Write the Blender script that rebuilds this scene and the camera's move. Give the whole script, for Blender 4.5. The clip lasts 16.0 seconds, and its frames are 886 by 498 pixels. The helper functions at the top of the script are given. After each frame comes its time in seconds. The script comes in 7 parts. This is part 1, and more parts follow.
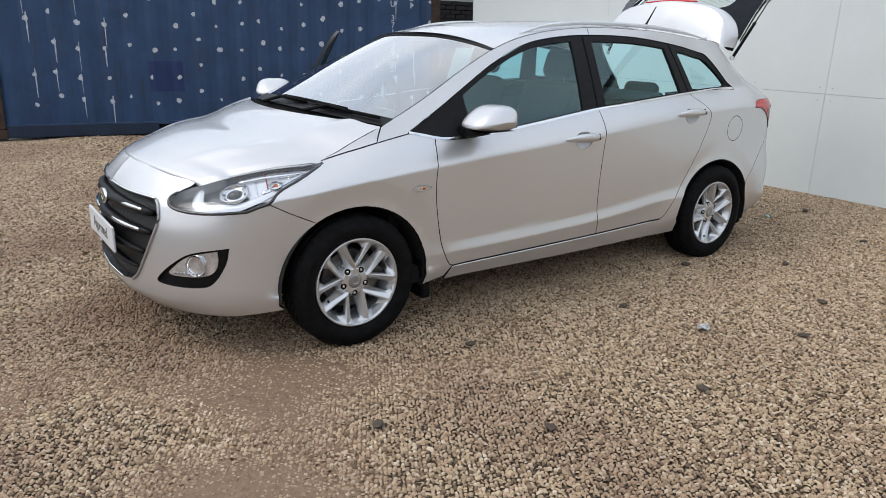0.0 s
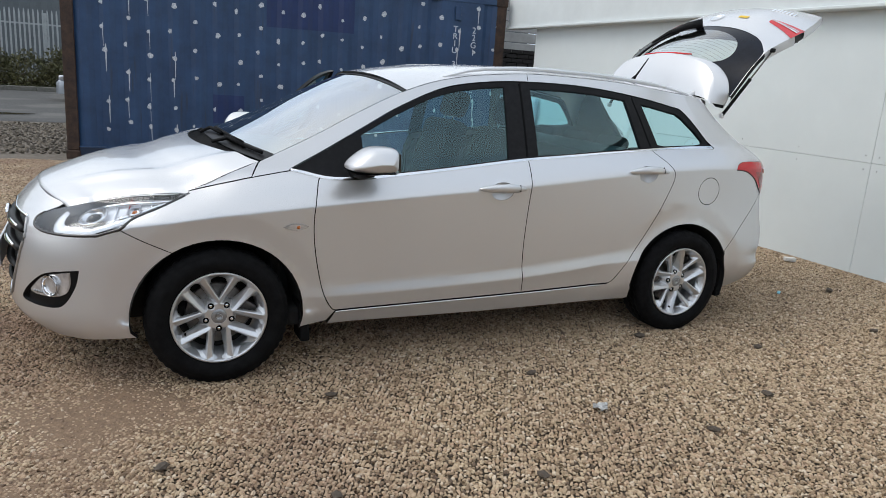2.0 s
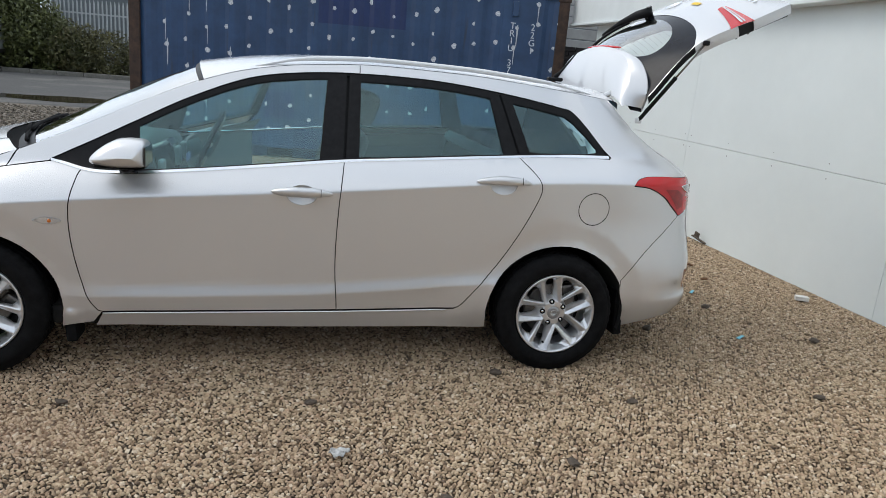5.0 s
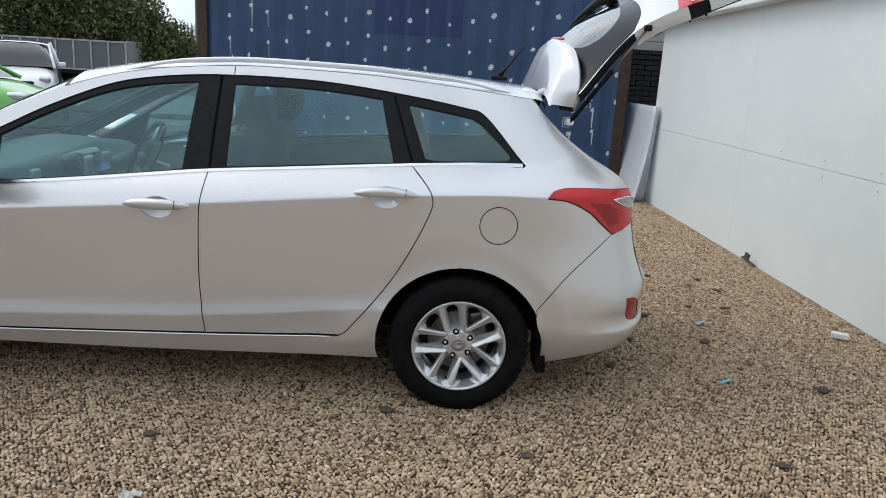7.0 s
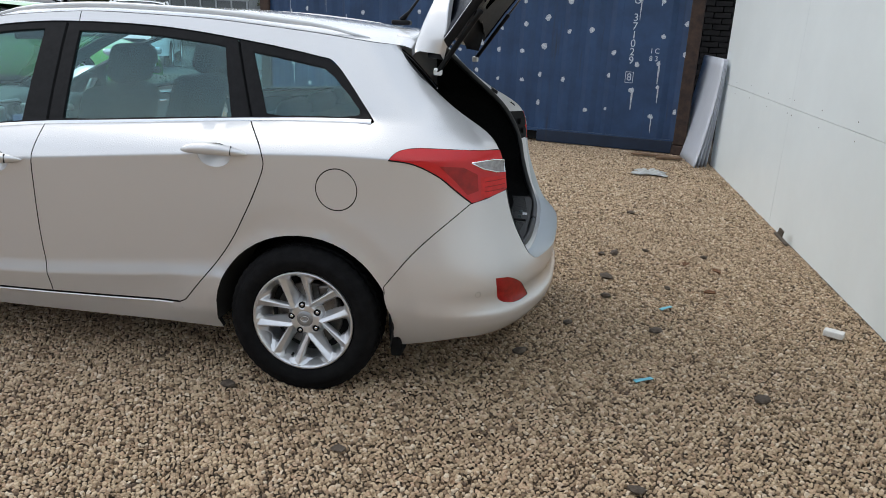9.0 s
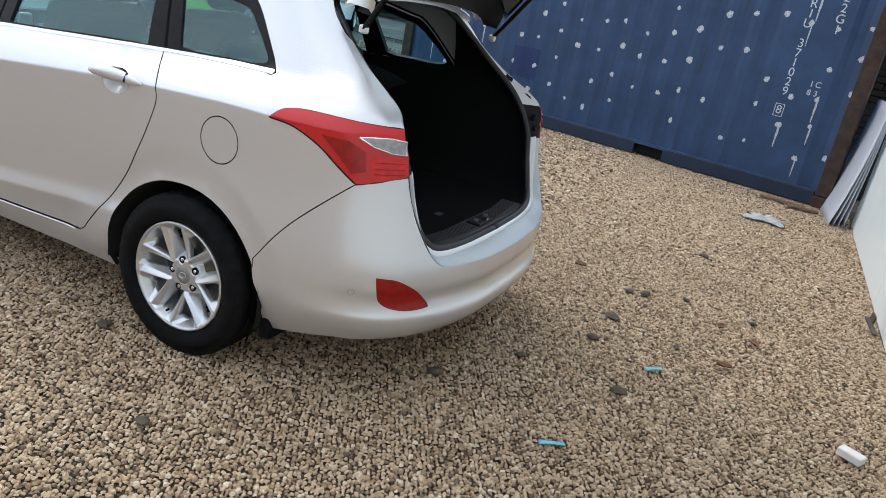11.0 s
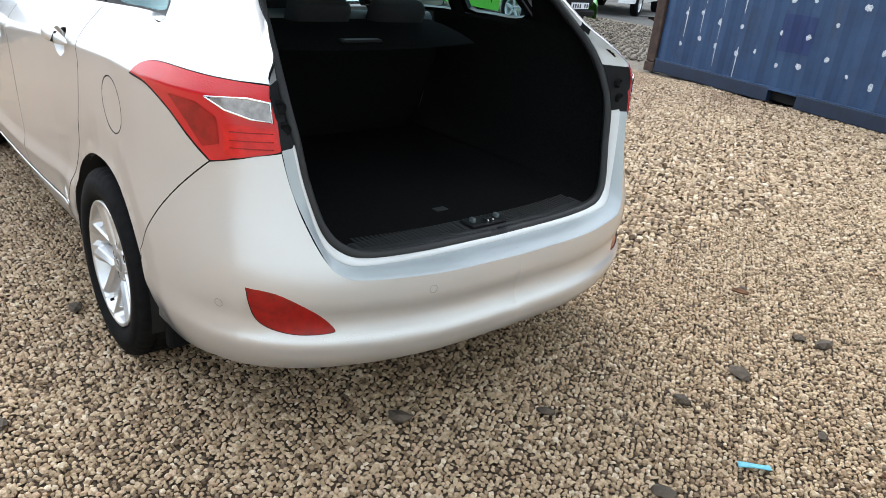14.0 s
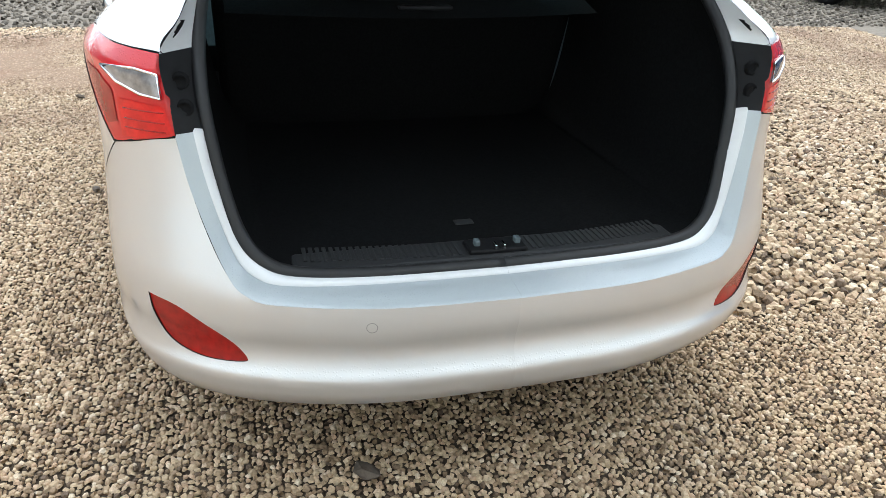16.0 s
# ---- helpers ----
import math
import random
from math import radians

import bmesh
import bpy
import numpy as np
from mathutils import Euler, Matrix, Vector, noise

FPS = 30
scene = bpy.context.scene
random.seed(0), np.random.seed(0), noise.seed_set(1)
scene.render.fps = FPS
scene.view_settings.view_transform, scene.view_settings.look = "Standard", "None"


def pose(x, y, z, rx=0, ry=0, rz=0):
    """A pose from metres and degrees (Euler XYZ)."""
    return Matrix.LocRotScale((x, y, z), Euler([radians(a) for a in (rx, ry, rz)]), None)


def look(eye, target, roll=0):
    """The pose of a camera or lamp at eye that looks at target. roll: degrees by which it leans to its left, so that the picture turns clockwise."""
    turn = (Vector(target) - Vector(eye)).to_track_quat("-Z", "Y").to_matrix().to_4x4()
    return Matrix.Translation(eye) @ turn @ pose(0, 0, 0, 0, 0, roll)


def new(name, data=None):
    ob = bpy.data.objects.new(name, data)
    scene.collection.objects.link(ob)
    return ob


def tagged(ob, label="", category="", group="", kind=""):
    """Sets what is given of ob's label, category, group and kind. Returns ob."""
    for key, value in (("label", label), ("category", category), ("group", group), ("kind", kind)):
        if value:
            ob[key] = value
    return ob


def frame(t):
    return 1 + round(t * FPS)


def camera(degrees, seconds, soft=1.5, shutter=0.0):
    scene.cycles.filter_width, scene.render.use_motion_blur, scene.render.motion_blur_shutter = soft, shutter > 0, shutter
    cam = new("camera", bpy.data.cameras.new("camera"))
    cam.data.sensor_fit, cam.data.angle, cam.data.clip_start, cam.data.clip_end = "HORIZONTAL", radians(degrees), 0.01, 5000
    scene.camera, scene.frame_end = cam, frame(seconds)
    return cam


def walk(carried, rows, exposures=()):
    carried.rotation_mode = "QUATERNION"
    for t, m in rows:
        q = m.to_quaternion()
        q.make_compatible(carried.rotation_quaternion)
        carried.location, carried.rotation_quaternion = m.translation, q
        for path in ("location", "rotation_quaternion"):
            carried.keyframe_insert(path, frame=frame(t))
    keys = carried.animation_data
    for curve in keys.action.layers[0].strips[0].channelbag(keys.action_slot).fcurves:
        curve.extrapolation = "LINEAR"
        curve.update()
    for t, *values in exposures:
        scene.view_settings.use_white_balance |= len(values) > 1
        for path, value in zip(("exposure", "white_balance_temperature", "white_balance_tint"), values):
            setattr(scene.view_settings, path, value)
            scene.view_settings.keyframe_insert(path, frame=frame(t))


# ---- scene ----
cam = camera(63.5, 16.0, soft=0.65)
EXPOSURES = [(0.0, 0.05, 6750, 10), (3.0, 0.0, 6750, 8), (5.5, 0.10, 6750, 8), (9.0, 0.13, 6750, 9), (10.0, 0.27, 6650, 9), (12.5, 0.70, 6600, 9), (14.0, 1.0, 6650, 7), (16.0, 1.22, 6650, 6)]
PATH = [
    (0, (-2.799, -3.557, 1.387), (-1.681, -2.001, 0.813), 1.4),
    (0.5, (-2.528, -3.581, 1.366), (-1.385, -2.021, 0.856), 4.4),
    (1, (-2.257, -3.661, 1.363), (-1.148, -2.072, 0.866), 2.4),
    (1.5, (-2.002, -3.856, 1.387), (-1.073, -2.154, 0.898), 3.3),
    (2, (-1.768, -3.952, 1.394), (-0.916, -2.203, 0.93), 3.9),
    (2.5, (-1.491, -4.009, 1.414), (-0.669, -2.241, 0.97), 4.0),
    (3, (-1.185, -4.108, 1.402), (-0.43, -2.312, 0.949), 3.6),
    (3.2, (-1.053, -4.168, 1.417), (-0.372, -2.345, 0.956), 4.0),
    (5.3, (0.105, -4.062, 1.466), (0.49, -2.163, 0.969), 3.3),
    (5.5, (0.2, -4.048, 1.464), (0.545, -2.141, 0.97), 2.2),
    (6, (0.479, -3.924, 1.477), (0.783, -2.012, 0.974), 3.1),
    (6.5, (0.793, -3.849, 1.453), (1.058, -1.929, 0.959), 2.9),
    (7, (1.132, -3.795, 1.467), (1.198, -1.854, 0.987), 3.3),
    (7.5, (1.396, -3.713, 1.469), (1.39, -1.787, 0.931), 4.8),
    (8, (1.682, -3.588, 1.481), (1.692, -1.671, 0.914), 2.2),
    (8.5, (2.029, -3.485, 1.48), (1.886, -1.578, 0.896), 3.9),
    (9, (2.276, -3.361, 1.47), (1.978, -1.479, 0.862), 2.6),
    (9.5, (2.463, -3.151, 1.46), (2.13, -1.286, 0.818), 2.7),
    (10, (2.627, -3.003, 1.456), (2.226, -1.159, 0.792), 2.3),
    (10.2, (2.732, -2.948, 1.469), (2.263, -1.12, 0.806), 4.8),
    (12.3, (3.479, -2.213, 1.392), (2.411, -0.665, 0.711), 4.4),
    (12.5, (3.502, -2.149, 1.402), (2.376, -0.648, 0.71), 2.9),
    (13, (3.487, -1.929, 1.391), (2.295, -0.489, 0.678), 4.2),
    (13.5, (3.497, -1.691, 1.393), (2.242, -0.341, 0.617), 2.9),
    (14, (3.568, -1.419, 1.358), (2.193, -0.203, 0.565), 5.7),
    (14.5, (3.519, -1.223, 1.343), (2.034, -0.192, 0.487), 2.5),
    (15, (3.413, -1.018, 1.337), (1.94, -0.017, 0.427), 4.4),
    (15.5, (3.447, -0.733, 1.293), (1.874, 0.097, 0.378), 6.5),
    (16, (3.499, -0.512, 1.298), (1.779, -0.006, 0.411), 2.5),
]
walk(cam, [(t, look(eye, target, roll)) for t, eye, target, roll in PATH], EXPOSURES)

# ---- world and light: bright overcast ----
world = bpy.data.worlds.new("overcast_sky")
scene.world = world
world.use_nodes = True
wn, wl = world.node_tree.nodes, world.node_tree.links
wn.clear()
sky = wn.new("ShaderNodeTexSky")
sky.sky_type = "NISHITA"
sky.sun_disc = False
sky.sun_elevation, sky.sun_rotation = radians(50), radians(289)
sky.air_density, sky.dust_density, sky.ozone_density = 1.0, 2.5, 1.0
wco = wn.new("ShaderNodeTexCoord")
cloud = wn.new("ShaderNodeTexNoise")
cloud.inputs["Scale"].default_value, cloud.inputs["Detail"].default_value = 2.2, 6.0
cloud_ramp = wn.new("ShaderNodeValToRGB")
cloud_ramp.color_ramp.elements[0].position, cloud_ramp.color_ramp.elements[0].color = 0.35, (5.6, 7.0, 9.2, 1)
cloud_ramp.color_ramp.elements[1].position, cloud_ramp.color_ramp.elements[1].color = 0.65, (11.3, 12.0, 13.0, 1)
wmix = wn.new("ShaderNodeMix")
wmix.data_type = "RGBA"
wmix.inputs["Factor"].default_value = 0.75
wbg = wn.new("ShaderNodeBackground")
wbg.inputs["Strength"].default_value = 0.128
wout = wn.new("ShaderNodeOutputWorld")
wl.new(wco.outputs["Generated"], cloud.inputs["Vector"])
wl.new(cloud.outputs["Fac"], cloud_ramp.inputs["Fac"])
wl.new(sky.outputs["Color"], wmix.inputs["A"])
wl.new(cloud_ramp.outputs["Color"], wmix.inputs["B"])
wl.new(wmix.outputs["Result"], wbg.inputs["Color"])
wl.new(wbg.outputs["Background"], wout.inputs["Surface"])

sun = new("sun", bpy.data.lights.new("sun", "SUN"))
sun.data.energy, sun.data.angle, sun.data.color = 0.85, radians(30), (1.0, 0.97, 0.92)
sun.matrix_world = look((-7.5, 2.6, 9.5), (0, 0, 0))


# ---- helpers for meshes and materials ----
def mesh_of(name, verts, faces, smooth=True):
    me = bpy.data.meshes.new(name)
    me.from_pydata([tuple(v) for v in verts], [], faces)
    me.validate()
    me.update()
    if smooth:
        me.polygons.foreach_set("use_smooth", [True] * len(me.polygons))
    return me


def part(name, data, material, parent, label=""):
    """Link a bmesh or mesh as one object under a thing or a part."""
    if isinstance(data, bmesh.types.BMesh):
        me = bpy.data.meshes.new(name)
        data.to_mesh(me)
        data.free()
    else:
        me = data
    if material is not None and not me.materials:
        me.materials.append(material)
        if "skin_faces" in me and material in (PAINT, BLACK_TRIM):
            me.materials.append(BLACK_TRIM)
            me.polygons.foreach_set("material_index", [0 if i < me["skin_faces"] else 1 for i in range(len(me.polygons))])
            del me["skin_faces"]
    ob = new(name, me)
    if parent is not None:
        ob.parent = parent
    if label:
        ob["label"] = label
    return ob


def thing(name, label, category, m=None, group="", kind=""):
    ob = new(name)
    ob.empty_display_size = 0.2
    if m is not None:
        ob.matrix_basis = m
    return tagged(ob, label, category, group, kind)


def box_bm(cx, cy, cz, sx, sy, sz, bevel=0.0, seg=2, m=None):
    bm = bmesh.new()
    bmesh.ops.create_cube(bm, size=1.0)
    bmesh.ops.scale(bm, vec=(sx, sy, sz), verts=bm.verts)
    if bevel > 0:
        bmesh.ops.bevel(bm, geom=bm.edges[:], offset=bevel, segments=seg, affect="EDGES", profile=0.5)
    bmesh.ops.translate(bm, vec=(cx, cy, cz), verts=bm.verts)
    if m is not None:
        bmesh.ops.transform(bm, matrix=m, verts=bm.verts)
    return bm


def join_bm(*bms):
    out = bmesh.new()
    for b in bms:
        me = bpy.data.meshes.new("tmp")
        b.to_mesh(me)
        b.free()
        out.from_mesh(me)
        bpy.data.meshes.remove(me)
    return out


def tube(points, radius, sides=8, caps=True):
    """Round bar along points; radius is a number or one for each point."""
    pts = [Vector(p) for p in points]
    rad = radius if isinstance(radius, (list, tuple)) else [radius] * len(pts)
    verts, faces = [], []
    up = Vector((0, 0, 1))
    for i, p in enumerate(pts):
        d = (pts[min(i + 1, len(pts) - 1)] - pts[max(i - 1, 0)]).normalized()
        a = d.cross(up if abs(d.z) < 0.95 else Vector((1, 0, 0))).normalized()
        b = d.cross(a)
        for k in range(sides):
            w = 2 * math.pi * k / sides
            verts.append(p + (a * math.cos(w) + b * math.sin(w)) * rad[i])
    for i in range(len(pts) - 1):
        for k in range(sides):
            k2 = (k + 1) % sides
            faces.append((i * sides + k, i * sides + k2, (i + 1) * sides + k2, (i + 1) * sides + k))
    if caps:
        faces.append(tuple(range(sides - 1, -1, -1)))
        faces.append(tuple((len(pts) - 1) * sides + k for k in range(sides)))
    return mesh_of("tube", verts, faces)


def lathe(profile, steps=48, axis="y"):
    """Turned mesh: profile of (radius, depth) round the y axis."""
    verts, faces = [], []
    n = len(profile)
    for k in range(steps):
        w = 2 * math.pi * k / steps
        for r, d in profile:
            verts.append((r * math.cos(w), d, r * math.sin(w)))
    for k in range(steps):
        k2 = (k + 1) % steps
        for i in range(n - 1):
            faces.append((k * n + i, k * n + i + 1, k2 * n + i + 1, k2 * n + i))
    return mesh_of("lathe", verts, faces)


def grid_mesh(fn, nu, nv, flip=False):
    verts = [fn(i / nu, j / nv) for j in range(nv + 1) for i in range(nu + 1)]
    faces = []
    for j in range(nv):
        for i in range(nu):
            a = j * (nu + 1) + i
            f = (a, a + 1, a + nu + 2, a + nu + 1)
            faces.append(f[::-1] if flip else f)
    return mesh_of("grid", verts, faces)


def curve_fn(*pairs):
    """Smooth curve through (position, value) pairs, held flat past its ends."""
    xs = [p[0] for p in pairs]
    ys = [p[1] for p in pairs]
    n = len(xs)
    sl = [(ys[i + 1] - ys[i]) / (xs[i + 1] - xs[i]) for i in range(n - 1)]
    tang = [sl[0]] + [0.0 if sl[i - 1] * sl[i] <= 0 else 2 * sl[i - 1] * sl[i] / (sl[i - 1] + sl[i]) for i in range(1, n - 1)] + [sl[-1]]

    def fn(x):
        if x <= xs[0]:
            return ys[0]
        if x >= xs[-1]:
            return ys[-1]
        i = 0
        while x > xs[i + 1]:
            i += 1
        h = xs[i + 1] - xs[i]
        t = (x - xs[i]) / h
        return ((1 + 2 * t) * (1 - t) ** 2 * ys[i] + t * (1 - t) ** 2 * h * tang[i]
                + t * t * (3 - 2 * t) * ys[i + 1] + t * t * (t - 1) * h * tang[i + 1])
    return fn


def smooth_line(pts, steps=10, closed=False):
    """Catmull-Rom through points of any dimension."""
    p = [np.array(q, float) for q in pts]
    n = len(p)
    out = []
    for i in range(n if closed else n - 1):
        if closed:
            a, b, c, d = p[i - 1], p[i], p[(i + 1) % n], p[(i + 2) % n]
        else:
            b, c = p[i], p[i + 1]
            a = p[i - 1] if i > 0 else 2 * b - c
            d = p[i + 2] if i + 2 < n else 2 * c - b
        for k in range(steps):
            t = k / steps
            out.append(0.5 * (2 * b + (c - a) * t + (2 * a - 5 * b + 4 * c - d) * t * t + (3 * b - a - 3 * c + d) * t ** 3))
    if not closed:
        out.append(p[-1])
    return out


def material(name, color=(0.5, 0.5, 0.5), rough=0.5, metal=0.0, coat=0.0, spec=0.5, vary=0.0, scale=8.0, bump=0.0, bump_scale=60.0,
             trans=0.0, emit=None, island=0.0, rough_vary=0.0, second=None, coords="Object"):
    """Procedural surface: colour varied at two scales, roughness variation and fine relief."""
    m = bpy.data.materials.new(name)
    m.use_nodes = True
    nt = m.node_tree
    b = nt.nodes["Principled BSDF"]
    b.inputs["Base Color"].default_value = (*color, 1)
    b.inputs["Roughness"].default_value = rough
    b.inputs["Metallic"].default_value = metal
    b.inputs["Coat Weight"].default_value = coat
    b.inputs["Coat Roughness"].default_value = 0.04
    b.inputs["Specular IOR Level"].default_value = spec
    b.inputs["Transmission Weight"].default_value = trans
    if emit:
        b.inputs["Emission Color"].default_value = (*emit[:3], 1)
        b.inputs["Emission Strength"].default_value = emit[3]
    co = nt.nodes.new("ShaderNodeTexCoord")
    if vary or second:
        n1 = nt.nodes.new("ShaderNodeTexNoise")
        n1.inputs["Scale"].default_value, n1.inputs["Detail"].default_value = scale, 8.0
        n1.inputs["Roughness"].default_value = 0.65
        nt.links.new(co.outputs[coords], n1.inputs["Vector"])
        ramp = nt.nodes.new("ShaderNodeValToRGB")
        lo = second or tuple(c * (1 - vary) for c in color)
        hi = tuple(min(1.0, c * (1 + vary)) for c in color)
        ramp.color_ramp.elements[0].position, ramp.color_ramp.elements[1].position = 0.32, 0.68
        ramp.color_ramp.elements[0].color, ramp.color_ramp.elements[1].color = (*lo, 1), (*hi, 1)
        nt.links.new(n1.outputs["Fac"], ramp.inputs["Fac"])
        last = ramp.outputs["Color"]
        if island:
            g = nt.nodes.new("ShaderNodeNewGeometry")
            hs = nt.nodes.new("ShaderNodeHueSaturation")
            mr = nt.nodes.new("ShaderNodeMapRange")
            mr.inputs["To Min"].default_value, mr.inputs["To Max"].default_value = 1 - island, 1 + island
            nt.links.new(g.outputs["Random Per Island"], mr.inputs["Value"])
            nt.links.new(mr.outputs["Result"], hs.inputs["Value"])
            nt.links.new(last, hs.inputs["Color"])
            last = hs.outputs["Color"]
        nt.links.new(last, b.inputs["Base Color"])
        if rough_vary:
            mr2 = nt.nodes.new("ShaderNodeMapRange")
            mr2.inputs["To Min"].default_value, mr2.inputs["To Max"].default_value = rough - rough_vary, rough + rough_vary
            nt.links.new(n1.outputs["Fac"], mr2.inputs["Value"])
            nt.links.new(mr2.outputs["Result"], b.inputs["Roughness"])
    if bump:
        n2 = nt.nodes.new("ShaderNodeTexNoise")
        n2.inputs["Scale"].default_value, n2.inputs["Detail"].default_value = bump_scale, 4.0
        nt.links.new(co.outputs[coords], n2.inputs["Vector"])
        bp = nt.nodes.new("ShaderNodeBump")
        bp.inputs["Strength"].default_value, bp.inputs["Distance"].default_value = bump, 0.01
        nt.links.new(n2.outputs["Fac"], bp.inputs["Height"])
        nt.links.new(bp.outputs["Normal"], b.inputs["Normal"])
    return m


def glass_material(name, tint=(0.75, 0.85, 0.83), rough=0.0, edge=4.5, base=0.045, coat=(1.0, 1.0, 1.0)):
    """Thin pane: tinted see-through mixed with a clear mirror coat by Fresnel."""
    m = bpy.data.materials.new(name)
    m.use_nodes = True
    nt = m.node_tree
    nt.nodes.clear()
    out = nt.nodes.new("ShaderNodeOutputMaterial")
    tr = nt.nodes.new("ShaderNodeBsdfTransparent")
    tr.inputs["Color"].default_value = (*tint, 1)
    gl = nt.nodes.new("ShaderNodeBsdfGlossy")
    gl.inputs["Roughness"].default_value = rough
    gl.inputs["Color"].default_value = (*coat, 1)
    fr = nt.nodes.new("ShaderNodeLayerWeight")
    fr.inputs["Blend"].default_value = 0.5
    pw = nt.nodes.new("ShaderNodeMath")
    pw.operation = "POWER"
    pw.inputs[1].default_value = edge
    sc = nt.nodes.new("ShaderNodeMath")
    sc.operation = "MULTIPLY_ADD"
    sc.inputs[1].default_value, sc.inputs[2].default_value = 0.90, base
    sc.use_clamp = True
    nt.links.new(fr.outputs["Facing"], pw.inputs[0])
    mix = nt.nodes.new("ShaderNodeMixShader")
    nt.links.new(pw.outputs["Value"], sc.inputs[0])
    nt.links.new(sc.outputs["Value"], mix.inputs["Fac"])
    nt.links.new(tr.outputs["BSDF"], mix.inputs[1])
    nt.links.new(gl.outputs["BSDF"], mix.inputs[2])
    nt.links.new(mix.outputs["Shader"], out.inputs["Surface"])
    return m


def wet_paint(name, color, metal=0.75, rough=0.32, drops=True):
    """Metallic car paint under clear lacquer; rain beads on the faces that look up."""
    m = material(name, color, rough, metal, coat=1.0, vary=0.03, scale=900.0)
    nt = m.node_tree
    b = nt.nodes["Principled BSDF"]
    b.inputs["Coat Roughness"].default_value = 0.03
    if drops:
        co = nt.nodes.new("ShaderNodeTexCoord")
        vo = nt.nodes.new("ShaderNodeTexVoronoi")
        vo.inputs["Scale"].default_value = 160.0
        vo.inputs["Randomness"].default_value = 1.0
        nt.links.new(co.outputs["Object"], vo.inputs["Vector"])
        bead = nt.nodes.new("ShaderNodeMapRange")
        bead.interpolation_type = "SMOOTHSTEP"
        bead.inputs["From Min"].default_value, bead.inputs["From Max"].default_value = 0.42, 0.12
        nt.links.new(vo.outputs["Distance"], bead.inputs["Value"])
        geo = nt.nodes.new("ShaderNodeNewGeometry")
        sep = nt.nodes.new("ShaderNodeSeparateXYZ")
        nt.links.new(geo.outputs["Normal"], sep.inputs["Vector"])
        upm = nt.nodes.new("ShaderNodeMapRange")
        upm.inputs["From Min"].default_value, upm.inputs["From Max"].default_value = 0.2, 0.6
        nt.links.new(sep.outputs["Z"], upm.inputs["Value"])
        mul = nt.nodes.new("ShaderNodeMath")
        mul.operation = "MULTIPLY"
        nt.links.new(bead.outputs["Result"], mul.inputs[0])
        nt.links.new(upm.outputs["Result"], mul.inputs[1])
        bp = nt.nodes.new("ShaderNodeBump")
        bp.inputs["Strength"].default_value, bp.inputs["Distance"].default_value = 0.28, 0.0016
        nt.links.new(mul.outputs["Value"], bp.inputs["Height"])
        nt.links.new(bp.outputs["Normal"], b.inputs["Normal"])
        nt.links.new(bp.outputs["Normal"], b.inputs["Coat Normal"])
    return m


# ---- materials ----
PAINT = wet_paint("silver_paint", (0.665, 0.665, 0.672), metal=0.62, rough=0.34)
PAINT_DRY = wet_paint("silver_paint_inner", (0.66, 0.67, 0.68), metal=0.2, drops=False)
BLACK_TRIM = material("black_trim", (0.009, 0.009, 0.010), 0.42, vary=0.3, scale=30, spec=0.14)
GLOSS_BLACK = material("gloss_black", (0.008, 0.008, 0.01), 0.12, coat=0.6)
RUBBER = material("rubber", (0.007, 0.007, 0.0075), 0.8, vary=0.4, scale=25, bump=0.15, bump_scale=180, spec=0.10)
SEAL = material("seal_rubber", (0.01, 0.01, 0.011), 0.5)
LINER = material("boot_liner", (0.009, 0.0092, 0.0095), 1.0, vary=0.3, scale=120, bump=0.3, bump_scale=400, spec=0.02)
CABIN = material("cabin_plastic", (0.075, 0.098, 0.104), 0.6, vary=0.2, scale=40)
CLOTH = material("seat_cloth", (0.015, 0.016, 0.017), 0.95, vary=0.3, scale=200, bump=0.3, bump_scale=500)
CABIN_LIGHT = material("cabin_silver_trim", (0.42, 0.42, 0.42), 0.35, metal=0.6)
HEADLINER = material("headliner", (0.26, 0.275, 0.28), 0.95, vary=0.06, scale=60)
CHROME = material("chrome", (0.82, 0.82, 0.83), 0.09, metal=1.0)
ALLOY = material("alloy", (0.64, 0.65, 0.665), 0.30, metal=0.75, coat=0.35, vary=0.06, scale=20)
CAP_GREY = material("cap_grey", (0.34, 0.35, 0.36), 0.35, metal=0.7, vary=0.1, scale=60)
RIB = material("sill_plastic", (0.012, 0.0125, 0.014), 0.65, vary=0.2, scale=60)
BRACKET = material("bracket_plastic", (0.006, 0.006, 0.007), 0.6, vary=0.3, scale=40, spec=0.25)
DISC = material("brake_disc", (0.16, 0.15, 0.14), 0.45, metal=0.8, vary=0.3, scale=30)
GLASS = glass_material("window_glass", (0.60, 0.91, 0.94), base=0.092, coat=(0.70, 0.98, 1.0))
SCREEN_GLASS = glass_material("windscreen_glass", (0.62, 0.80, 0.76), edge=1.3)
PRIVACY = glass_material("tinted_glass", (0.58, 0.89, 0.93), base=0.092, coat=(0.70, 0.98, 1.0))
REAR_GLASS = glass_material("rear_screen_glass", (0.80, 0.88, 0.86), edge=2.2)
SCREEN_EDGE = material("screen_border_black", (0.010, 0.012, 0.018), 0.22, spec=0.18, vary=0.2, scale=20)
STICKER = material("yellow_sticker", (0.75, 0.50, 0.03), 0.5, vary=0.1, scale=60)
CLEAR_LENS = glass_material("clear_lens", (0.95, 0.96, 0.97))
RED_LENS = wet_paint("red_lens", (0.54, 0.010, 0.014), metal=0.0, rough=0.2)
RED_LENS.node_tree.nodes["Principled BSDF"].inputs["Coat Weight"].default_value = 0.6
